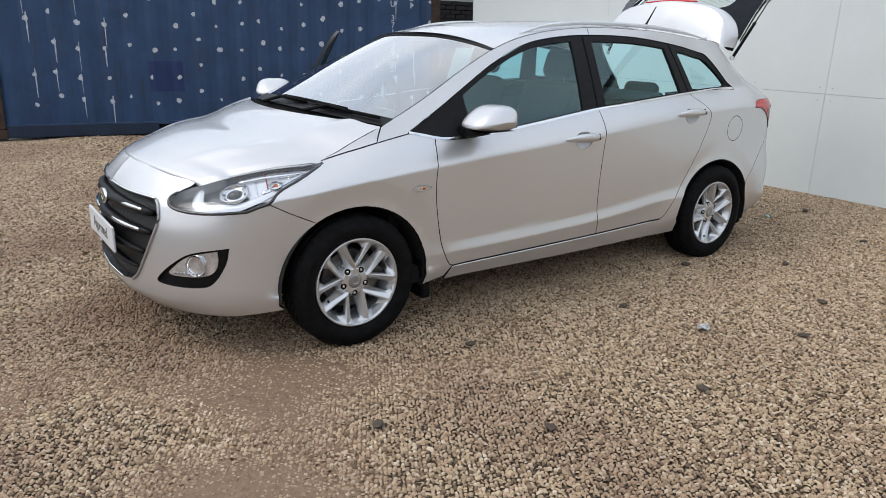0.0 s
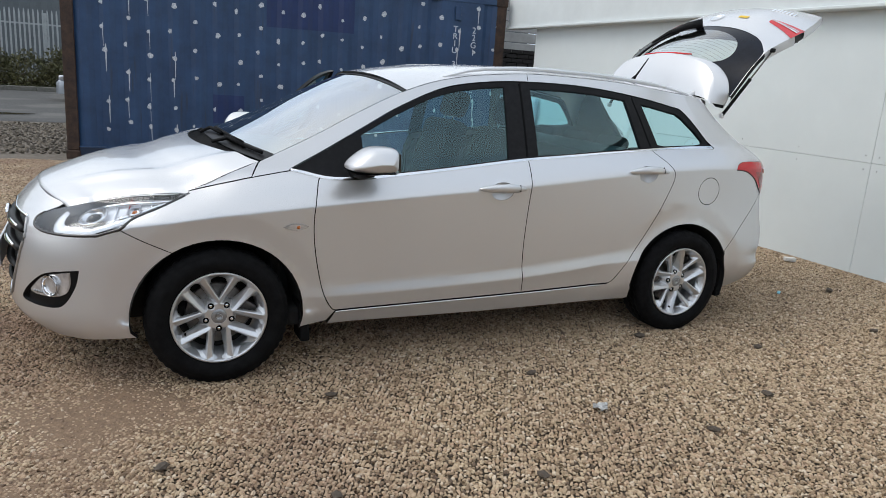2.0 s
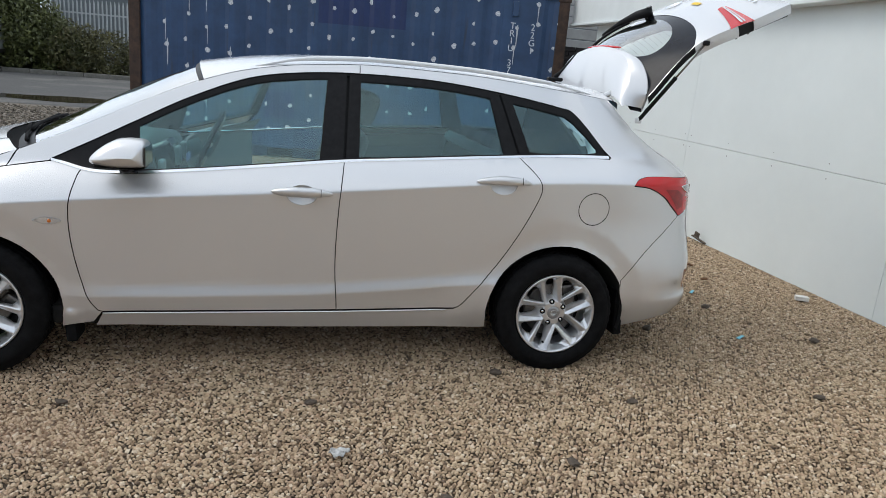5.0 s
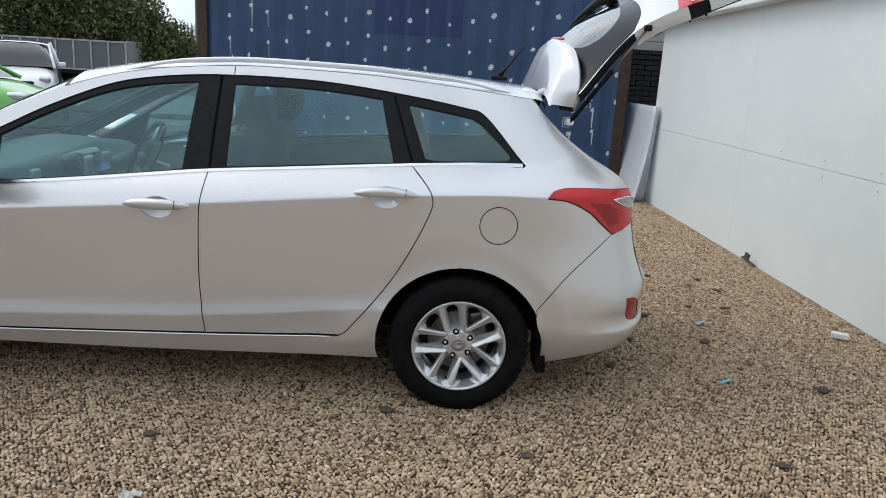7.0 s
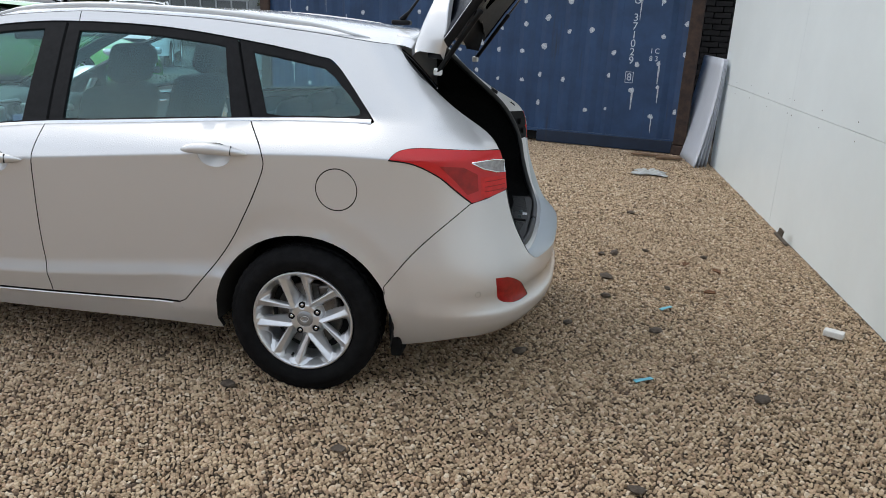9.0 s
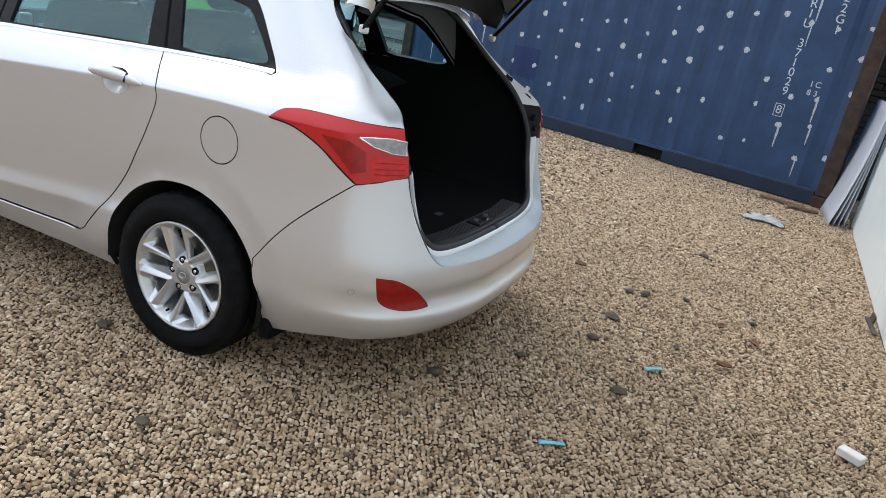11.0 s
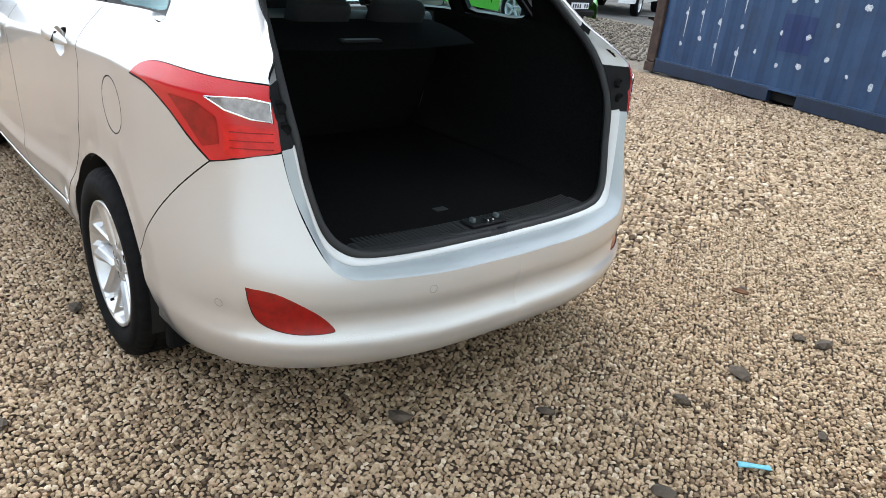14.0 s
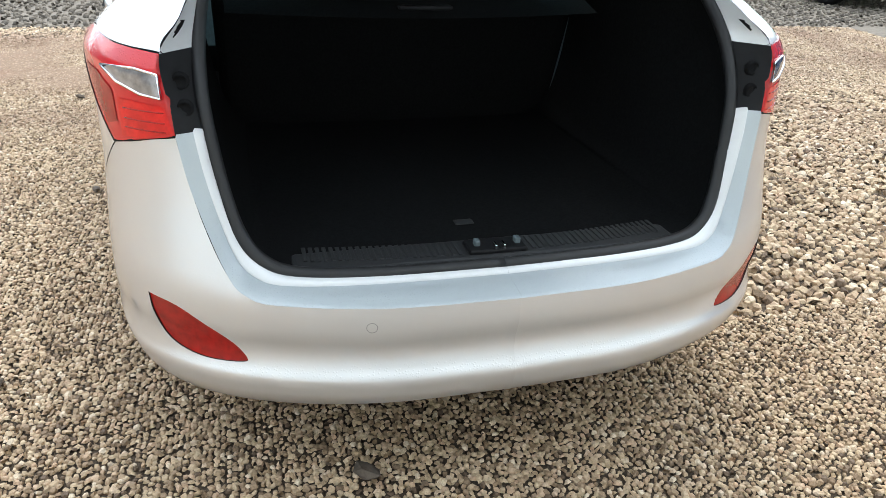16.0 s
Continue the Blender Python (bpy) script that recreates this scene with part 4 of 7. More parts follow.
low_front = [(S_MIN, 0.20), (s_of_y(0.5, 0.20, False), 0.20), (s_of_x(-1.85, 0.205), 0.205), (s_of_x(-1.66, 0.225), 0.225)]
head_low = [(s_of_x(-1.716, 0.703), 0.703), (s_of_x(-1.80, 0.674), 0.674), (s_of_y(0.735, 0.664, False), 0.664), (s_of_y(0.638, 0.664, False), 0.664), (s_of_y(0.565, 0.680, False), 0.680), (s_of_y(0.530, 0.710, False), 0.710)]
head_top = [(s_of_y(0.55, 0.738, False), 0.738), (s_of_y(0.582, 0.758, False), 0.758)] + [(s_of_x(x, z), z) for x, z in ((-1.86, 0.774), (-1.80, 0.790), (-1.74, 0.805), (-1.68, 0.818), (-1.62, 0.829), (-1.55, 0.838), (-1.48, 0.845))]
head_out = [(s_of_x(x, z), z) for x, z in lamp_f_low[:-1]] + head_low[:1] + line2(head_low[1:] + head_top[:2], 3) + head_top[2:]
out_bumper_f = (low_front + sx(*[p for p in arch_f[:12] if p[1] > 0.235]) + head_low + [head_top[0], (s_of_y(0.562, 0.749, False), 0.749)] + nose_top[::-1])
grille_hole = [(S_MIN, 0.70)] + [(s_of_y(y, z, False), z) for y, z in ((0.25, 0.698), (0.48, 0.690), (0.515, 0.665), (0.530, 0.598), (0.47, 0.47), (0.395, 0.360), (0.34, 0.318), (0.2, 0.296))] + [(S_MIN, 0.29)]
out_bumper_f = out_bumper_f[:-1] + [(S_MIN, 0.806)] + grille_hole
fog_hole = [(s_of_y(y, z, False), z) for y, z in line2([(0.782, 0.524), (0.772, 0.45), (0.742, 0.372), (0.70, 0.345), (0.60, 0.338), (0.517, 0.346), (0.535, 0.382), (0.607, 0.446), (0.676, 0.493), (0.782, 0.524)], 3)][:-1]
for sd in (NEAR, FAR):
    part("front_bumper", skin(out_bumper_f, holes=[fog_hole], side=sd, gap=0.0014), PAINT, car)
    part("rear_bumper", skin(out_bumper_r, holes=[refl], side=sd, gap=0.0014), PAINT, car)
    part("rear_reflector", skin(refl, off=-0.003, gap=0.001, hem=0.008, side=sd), RED_SHADE, car, "red rear reflector")


# ---- the car: lamps, flaps, handles, mirrors ----
def place_on(s, z, off=0.0, sd=NEAR, spin=0.0):
    """A pose on the skin: local y points inwards, x backwards, z up."""
    p, n = flank(s, z), flank_normal(s, z)
    p = p + n * off
    ny = -Vector(n)
    zx = Vector((0, 0, 1))
    xx = ny.cross(zx).normalized()
    zz = xx.cross(ny)
    m = Matrix((xx, ny, zz)).transposed().to_4x4()
    m.translation = p
    if sd == FAR:
        m = Matrix.Diagonal((1, -1, 1, 1)) @ m @ Matrix.Diagonal((1, -1, 1, 1))
    return m


def dish(rx, rz, depth, n=28, rings=6):
    verts, faces = [], []
    for k in range(rings + 1):
        t = k / rings
        for i in range(n):
            w = 2 * math.pi * i / n
            verts.append((rx * (1 - t) * math.cos(w), depth * math.sin(t * math.pi / 2), rz * (1 - t) * math.sin(w)))
    for k in range(rings):
        for i in range(n):
            j = (i + 1) % n
            faces.append((k * n + i, (k + 1) * n + i, (k + 1) * n + j, k * n + j))
    return mesh_of("dish", verts, faces)


HANDLE_CUT = [(-0.024, 0.004), (-0.020, -0.006), (-0.006, -0.0125), (0.008, -0.0145), (0.011, -0.0125), (0.019, -0.004), (0.021, 0.004), (0.010, 0.010), (-0.010, 0.010)]


def handle_mesh():
    """Spindle grip with a crease along its upper third."""
    def fn(u, v):
        t = 2 * u - 1
        fat = max(0.0, 1 - abs(t) ** 2.2) ** 0.6
        z_c, y_c = HANDLE_CUT[int(round(v * 9)) % 9]
        return (0.138 * t, -0.004 - 0.030 * (1 - t * t) + y_c * fat, 0.004 * (1 - t * t) + z_c * fat)
    return grid_mesh(fn, 30, 9)


MIRROR_RING = smooth_line([(-0.800, 0.982), (-0.772, 1.028), (-0.70, 1.074), (-0.62, 1.080), (-0.583, 1.066), (-0.580, 1.02), (-0.584, 0.978), (-0.62, 0.966), (-0.72, 0.964)], 5, closed=True)


def mirror_mesh(sd):
    def fn(u, v):
        p = MIRROR_RING[int(round(u * 45)) % 45]
        t = 2 * v - 1
        k = max(0.0, 1 - abs(t) ** 3.2) ** 0.5
        cx, cz = -0.64, 1.012
        return (cx + (p[0] - cx) * (0.25 + 0.75 * k), -sd * (0.972 + 0.115 * t), cz + (p[1] - cz) * k)
    return grid_mesh(fn, 45, 18, flip=sd > 0)


HANDLE_ME, CUP_ME = handle_mesh(), dish(0.066, 0.046, 0.03)
doors = [o for o in car.children if o.name.split(".")[0] in ("front_door", "rear_door")]
for d in doors:
    sd = NEAR if sum(v.co.y for v in d.data.vertices) < 0 else FAR
    hx, hz = handle_at[0 if d.name.startswith("front") else 1]
    h = part("door_handle", HANDLE_ME, PAINT, d)
    h.matrix_basis = place_on(s_of_x(hx, hz), hz, 0.002, sd)
    part("key_cap_line", box_bm(0.082, -0.030, 0.002, 0.0022, 0.012, 0.034, 0.0005, 1), SEAL, h)
    c = part("handle_cup", CUP_ME, PAINT_DRY, d)
    c.matrix_basis = place_on(s_of_x(hx, hz - 0.010), hz - 0.010, -0.002, sd)

fuel_flap = part("fuel_flap", skin(sx(*flap), gap=0.0042, hem=0.012), PAINT, car)

lamp_inner_top = (s_of_y(0.675, 1.010), 1.010)
tail_out = (sx(*lamp_low) + lamp_bottom[1:] + [(s_of_y(0.668, 0.93), 0.93), lamp_inner_top] + sx(*lamp_up[::-1][1:]))
tail_clear = [(s_of_x(1.955, 0.974), 0.974), (s_of_y(0.72, 0.980), 0.980), (s_of_y(0.680, 0.974), 0.974), (s_of_y(0.676, 0.930), 0.930), (s_of_y(0.715, 0.934), 0.934), (s_of_y(0.76, 0.950), 0.950)]
tail_low = [(s_of_y(0.765, 0.918), 0.918), (s_of_y(0.735, 0.918), 0.918), (s_of_y(0.675, 0.915), 0.915), (s_of_y(0.664, 0.866), 0.866), (s_of_y(0.73, 0.845), 0.845), (s_of_y(0.765, 0.842), 0.842)]
for sd in (NEAR, FAR):
    t = part("tail_lamp", skin(tail_out, side=sd, gap=0.0006, off=0.003, hem=0.03), RED_LENS, car, "red tail lamp with clear insert, beaded with rain")
    part("clear_insert", skin(tail_clear, side=sd, gap=0, off=0.006, hem=0.004), REVERSE_LENS, t, "clear reversing lens")
    ins = [flank(a, b) + flank_normal(a, b) * 0.007 for a, b in tail_clear + tail_clear[:1]]
    part("chrome_line", tube([(p[0], p[1] * sd, p[2]) for p in ins], 0.003, 6), CHROME, t)
    shade = [(s_of_x(1.845, 0.962), 0.962), (s_of_x(1.93, 0.958), 0.958), (s_of_y(0.775, 0.930), 0.930), (s_of_y(0.772, 0.868), 0.868), (s_of_x(1.948, 0.855), 0.855), (s_of_x(1.905, 0.905), 0.905)]
    part("inner_shade", skin(shade, side=sd, gap=0, off=0.0045, hem=0), RED_SHADE, t)
    for q in (0.862, 0.880, 0.900):
        seg = [(s_of_y(y, q + 0.004 * (0.77 - y) / 0.1), q + 0.004 * (0.77 - y) / 0.1) for y in np.linspace(0.755, 0.676, 8)]
        part("lens_rib", tube([(lambda v: (v[0], v[1] * sd, v[2]))(flank(a, b) + flank_normal(a, b) * 0.0055) for a, b in seg], 0.0013, 4), RED_SHADE, t)
    edge_pts = [flank(a, b) + flank_normal(a, b) * 0.002 for a, b in sx(*lamp_low) + lamp_bottom[1:]]
    part("lamp_gasket", tube([(v[0], v[1] * sd, v[2]) for v in edge_pts], 0.0028, 5), RUBBER, t)
    part("brake_segment", skin(tail_low, side=sd, gap=0, off=0.005, hem=0.003), RED_DARK, t)
    hl = part("headlamp", skin(head_out, side=sd, gap=0.002, off=-0.050, hem=-0.047), HEAD_DARK, car, "clear headlamp with chrome reflectors")
    part("lens", skin(head_out, side=sd, gap=0.002, off=0.0, hem=0.012), CLEAR_LENS, hl)
    rim_pts = [flank(a, b) + flank_normal(a, b) * -0.004 for a, b in head_out[1:34]]
    part("lower_edge", tube([(p[0], p[1] * sd, p[2]) for p in rim_pts], 0.008, 6), GLOSS_BLACK, hl)
    for y_h, z_h, r_h in ((0.708, 0.748, 0.060), (0.772, 0.776, 0.030)):
        bowl = part("reflector_bowl", lathe([(r_h * 0.96, -0.016), (r_h * 1.06, -0.012), (r_h * 1.0, -0.002), (r_h * 0.82, 0.016), (r_h * 0.60, 0.026), (r_h * 0.54, 0.026)], 32), CHROME, hl)
        bowl.matrix_basis = place_on(s_of_y(y_h, z_h, False), z_h, -0.026, sd)
        eye = part("projector_lens", lathe([(r_h * 0.56, 0.024), (r_h * 0.52, 0.004), (r_h * 0.38, -0.008), (r_h * 0.18, -0.014), (0.0005, -0.016)], 28), GLOSS_BLACK if r_h > 0.05 else AMBER, bowl)
        ring_l = part("lens_ring", lathe([(r_h * 0.62, 0.010), (r_h * 0.66, 0.0), (r_h * 0.58, -0.004), (r_h * 0.55, 0.006)], 28), CHROME, bowl)
    tip = [(s_of_x(x, z), z) for x, z in ((-1.77, 0.722), (-1.70, 0.734), (-1.62, 0.762), (-1.53, 0.800), (-1.49, 0.834), (-1.55, 0.830), (-1.63, 0.820), (-1.70, 0.806), (-1.77, 0.790))]
    part("tip_reflector", skin(tip, side=sd, gap=0, off=-0.030, hem=0.006), LAMP_WHITE, hl, "bright white reflector in the lamp tip")
    for k in range(4):
        x_k = -1.745 + 0.05 * k
        rib = [(s_of_x(x_k + 0.03 * q, 0.738 + 0.019 * k + 0.06 * q), 0.738 + 0.019 * k + 0.06 * q) for q in np.linspace(0, 1, 6)]
        part("reflector_rib", tube([(lambda q: (q[0], q[1] * sd, q[2]))(flank(a, b) - flank_normal(a, b) * 0.026) for a, b in rib], 0.0035, 6), RED_SHADE if k == 1 else CHROME, hl)
    fin = [(s_of_y(y, z, False), z) for y, z in line2([(0.655, 0.780), (0.70, 0.800), (0.745, 0.812), (0.775, 0.822)], 4)]
    part("upper_fin", tube([(lambda q: (q[0], q[1] * sd, q[2]))(flank(a, b) - flank_normal(a, b) * 0.020) for a, b in fin], [0.006, 0.007, 0.008, 0.009, 0.009, 0.009, 0.009, 0.008, 0.008, 0.007, 0.006, 0.005, 0.004], 6), CHROME, hl)
    sweep = [(s_of_y(y, z, False), z) for y, z in line2([(0.592, 0.752), (0.622, 0.726), (0.660, 0.702), (0.715, 0.690), (0.768, 0.697), (0.792, 0.728), (0.792, 0.772)], 5)]
    n_sw = len(sweep)
    ribbon = []
    for i, (a, b) in enumerate(sweep):
        half = 0.014 + 0.011 * math.sin(math.pi * (i / (n_sw - 1)) ** 0.6)
        nrm, mid = flank_normal(a, b), flank(a, b)
        a2, b2 = sweep[min(i + 1, n_sw - 1)]
        a1, b1 = sweep[max(i - 1, 0)]
        side_v = np.cross(flank(a2, b2) - flank(a1, b1), nrm)
        side_v = side_v / (np.linalg.norm(side_v) + 1e-9)
        ribbon.append([mid - nrm * (0.020 + 0.007 * q * q) + side_v * half * q for q in (-1, -0.5, 0, 0.5, 1)])
    part("light_guide", grid_mesh(lambda u, v: (lambda p: (p[0], p[1] * sd, p[2]))(ribbon[int(round(v * (n_sw - 1)))][int(round(u * 4))]), 4, n_sw - 1), LAMP_WHITE, hl)
    pts = [flank(a, b) - flank_normal(a, b) * 0.026 for a, b in sx(*line2([(-1.72, 0.752), (-1.64, 0.778), (-1.56, 0.808), (-1.48, 0.836)], 5))]
    part("indicator_reflector", tube([(p[0], p[1] * sd, p[2]) for p in pts], [0.012 - 0.0006 * i for i in range(len(pts))], 8), CHROME, hl)
    fog = part("fog_lamp", skin(fog_hole, side=sd, gap=0.001, off=-0.018, hem=-0.016), BLACK_TRIM, car, "black fog lamp surround with clear lens")
    fog_bowl = part("fog_reflector", lathe([(0.044, -0.010), (0.046, -0.004), (0.034, 0.010), (0.016, 0.016), (0.001, 0.017)], 24), CHROME, fog)
    fog_bowl.matrix_basis = place_on(s_of_y(0.69, 0.440, False), 0.440, -0.004, sd)
    fog_lens = [(s_of_y(y, z, False), z) for y, z in line2([(0.752, 0.505), (0.752, 0.455), (0.735, 0.408), (0.68, 0.388), (0.575, 0.388), (0.605, 0.430), (0.66, 0.475), (0.752, 0.505)], 3)][:-1]
    fl = part("lens", skin(fog_lens, side=sd, gap=0, off=-0.008, hem=0.012), CLEAR_WHITE, fog)
    for k in range(9):
        y_k, z_k = 0.600 + 0.0145 * k, 0.398 + 0.0008 * k
        led = part("fog_led", lathe([(0.001, -0.004), (0.004, -0.003), (0.006, 0.0)], 8), CAP_GREY, fl)
        led.matrix_basis = place_on(s_of_y(y_k, z_k, False), z_k, -0.006, sd)
    rep = line2([(-1.058, 0.708), (-1.01, 0.724), (-0.955, 0.716), (-0.948, 0.706), (-1.0, 0.694), (-1.058, 0.708)], 4)
    sr = part("side_repeater", skin(sx(*rep[:-1]), side=sd, gap=0, off=0.004, hem=0.006), CLEAR_WHITE, car, "clear side repeater with amber bulb")
    rim_pts = [flank(s_of_x(x, z), z) + flank_normal(s_of_x(x, z), z) * 0.004 for x, z in rep]
    part("repeater_edge", tube([(p[0], p[1] * sd, p[2]) for p in rim_pts], 0.0009, 5), CAP_GREY, sr)
    bulb = part("repeater_bulb", lathe([(0.001, -0.004), (0.006, -0.003), (0.008, 0.0)], 10), AMBER, sr)
    bulb.matrix_basis = place_on(s_of_x(-0.99, 0.708), 0.708, 0.005, sd)
    for fx in (-0.942, 1.692):
        mf = part("mud_flap", box_bm(0, 0, 0, 0.046, 0.14, 0.20 if fx < 0 else 0.25, 0.010), RUBBER, car)
        mf.matrix_basis = Matrix.Translation((fx, -sd * (0.785 if fx < 0 else 0.762), 0.245 if fx < 0 else 0.300)) @ Matrix.Rotation(radians(-4), 4, "Y")
    # door mirror
    mir = part("door_mirror", mirror_mesh(sd), PAINT, car, "silver door mirror housing with black base")
    if sd == FAR:
        mir.matrix_basis = far_door.matrix_basis.copy()
    part("mirror_base", tube([(-0.70, -sd * 0.80, 0.945), (-0.69, -sd * 0.87, 0.952), (-0.675, -sd * 0.96, 0.966)], [0.040, 0.034, 0.024], 10), BLACK_TRIM, mir)
    part("mirror_underside", grid_mesh(lambda u, v: (-0.785 + 0.195 * u, -sd * (0.885 + 0.17 * v), 0.966 - 0.012 * math.sin(math.pi * u) * math.sin(math.pi * v)), 10, 8, flip=sd > 0), BLACK_TRIM, mir)
    part("mirror_glass", box_bm(-0.582, -sd * 0.975, 1.018, 0.006, 0.16, 0.076, 0.002), GLOSS_BLACK, mir)
    # roof rail
    rail = []
    for x in np.linspace(-0.18, 1.50, 22):
        w = float(np.interp(x, ROOF_X, ROOF_W)) - 0.045
        lift = 0.020 * min(1.0, min((x + 0.18) / 0.2, (1.50 - x) / 0.2)) - 0.006
        rail.append((x, -sd * w, edge_z(x) + (roof_c(x) - edge_z(x)) * 0.28 + lift))
    part("roof_rail", tube(rail, [0.004 + 0.008 * min(1.0, 5 * min(i, 21 - i) / 21) for i in range(22)], 8), PAINT_DRY, car)

# grille, plate, emblem
for sd in (NEAR, FAR):
    part("grille", skin(grille_hole, side=sd, gap=-0.001, off=-0.035, hem=-0.033, step=0.04), GRILLE, car)
def nose_line(z, y0, y1, back, n=25):
    pts = []
    for y in np.linspace(y0, y1, n):
        q = s_of_y(abs(y), z, False)
        p = flank(q, z) - flank_normal(q, z) * back
        pts.append((p[0], y, z))
    return pts


for z, half, h in ((0.632, 0.47, 0.030), (0.548, 0.47, 0.026), (0.455, 0.42, 0.020), (0.375, 0.36, 0.016)):
    gb = part("grille_bar", tube(nose_line(z, -half, half, 0.020), [h * (0.45 + 0.55 * (1 - abs(i / 12 - 1) ** 3)) for i in range(25)], 8), BLACK_TRIM, car)
    if z > 0.5:
        for e in (-1, 1):
            part("chrome_blade", tube(nose_line(z + 0.008, e * 0.12, e * (half - 0.06), 0.004, 12), [0.006 + 0.007 * math.sin(math.pi * (i + 1) / 13) for i in range(12)], 6), CHROME, gb)
for sd in (NEAR, FAR):
    rim_s = [flank(a, b) + flank_normal(a, b) * 0.002 for a, b in line2(grille_hole[2:8], 5)]
    part("grille_edge", tube([(p[0], p[1] * sd, p[2]) for p in rim_s], 0.007, 6), CABIN_LIGHT, car, "satin silver grille edge")
rim_line = [(p[0] - 0.002, p[1], p[2]) for p in nose_line(0.696, -0.47, 0.47, 0.004)]
part("grille_trim", tube(rim_line, 0.006, 6), CHROME, car)
lip = [(p[0] + 0.004, p[1], p[2]) for p in nose_line(0.292, -0.24, 0.24, 0.002)]
part("grille_lip", tube(lip, 0.007, 6), CHROME, car)
emblem = part("emblem", lathe([(0.062, 0.0), (0.066, -0.01), (0.058, -0.014), (0.05, -0.008), (0.001, -0.008)], 32), CHROME, car)
emblem.matrix_basis = Matrix.Translation((flank(S_MIN, 0.63)[0] - 0.004, 0, 0.632)) @ Matrix.Rotation(radians(-90), 4, "Z") @ Matrix.Diagonal((1, 1, 0.55, 1))
plate = part("plate_board", box_bm(-2.210, 0, 0.480, 0.012, 0.52, 0.115, 0.004), PLATE_WHITE, car, "white dealer plate reading Approved")


word = part("plate_lettering", text_mesh("Approved", 0.075, depth=0.0005), INK, plate)
word.matrix_basis = Matrix.Translation((-2.2165, 0, 0.482)) @ Matrix.Rotation(radians(-90), 4, "Z") @ Matrix.Rotation(radians(90), 4, "X")

# wipers, aerial
def wiper(pts, parent):
    a = part("wiper_arm", tube([Vector(p) for p in pts[0]], 0.009, 6), RUBBER, parent)
    part("wiper_blade", tube([Vector(p) for p in pts[1]], 0.008, 6), RUBBER, a)


def on_screen(u, v, up=0.016):
    return screen_pt(u, v, up)


wiper(([on_screen(0.72, -0.02, 0.01), on_screen(0.60, 0.03, 0.03), on_screen(0.42, 0.055)], [on_screen(u, 0.05 + 0.02 * math.sin(3 * u)) for u in np.linspace(0.18, 0.62, 9)]), car)
wiper(([on_screen(0.36, -0.02, 0.01), on_screen(0.26, 0.03, 0.03), on_screen(0.14, 0.04)], [on_screen(u, 0.04 + 0.01 * math.sin(3 * u)) for u in np.linspace(0.03, 0.34, 8)]), car)
aer = part("aerial", tube([(1.50, 0, 1.462), (1.535, 0, 1.50), (1.62, 0, 1.615)], [0.016, 0.007, 0.0035], 8), BLACK_TRIM, car)
part("aerial_base", box_bm(1.50, 0, 1.452, 0.09, 0.05, 0.022, 0.009), BLACK_TRIM, aer)

# ---- the car: wheels ----
def tyre_mesh():
    prof = [(0.205, -0.070), (0.213, -0.086), (0.230, -0.097), (0.252, -0.101), (0.276, -0.098), (0.2765, -0.0965), (0.290, -0.092), (0.300, -0.085), (0.307, -0.074), (0.310, -0.058), (0.3095, -0.042),
            (0.302, -0.040), (0.302, -0.034), (0.310, -0.032), (0.311, -0.006), (0.302, -0.004), (0.302, 0.004), (0.311, 0.006), (0.310, 0.032), (0.302, 0.034), (0.302, 0.040), (0.310, 0.058),
            (0.304, 0.078), (0.285, 0.095), (0.24, 0.1), (0.2, 0.085)]
    n, steps = len(prof), 144
    verts, faces = [], []
    for k in range(steps):
        w = 2 * math.pi * k / steps
        cut = k % 3 == 0
        for i, (r, d) in enumerate(prof):
            if cut and 5 < i < 23:
                r = r - 0.0055 if i not in (6, 7) else r - 0.003
            verts.append((r * math.cos(w), d, r * math.sin(w)))
    for k in range(steps):
        k2 = (k + 1) % steps
        for i in range(n - 1):
            faces.append((k * n + i, k * n + i + 1, k2 * n + i + 1, k2 * n + i))
    me = mesh_of("tyre", verts, faces)
    return me


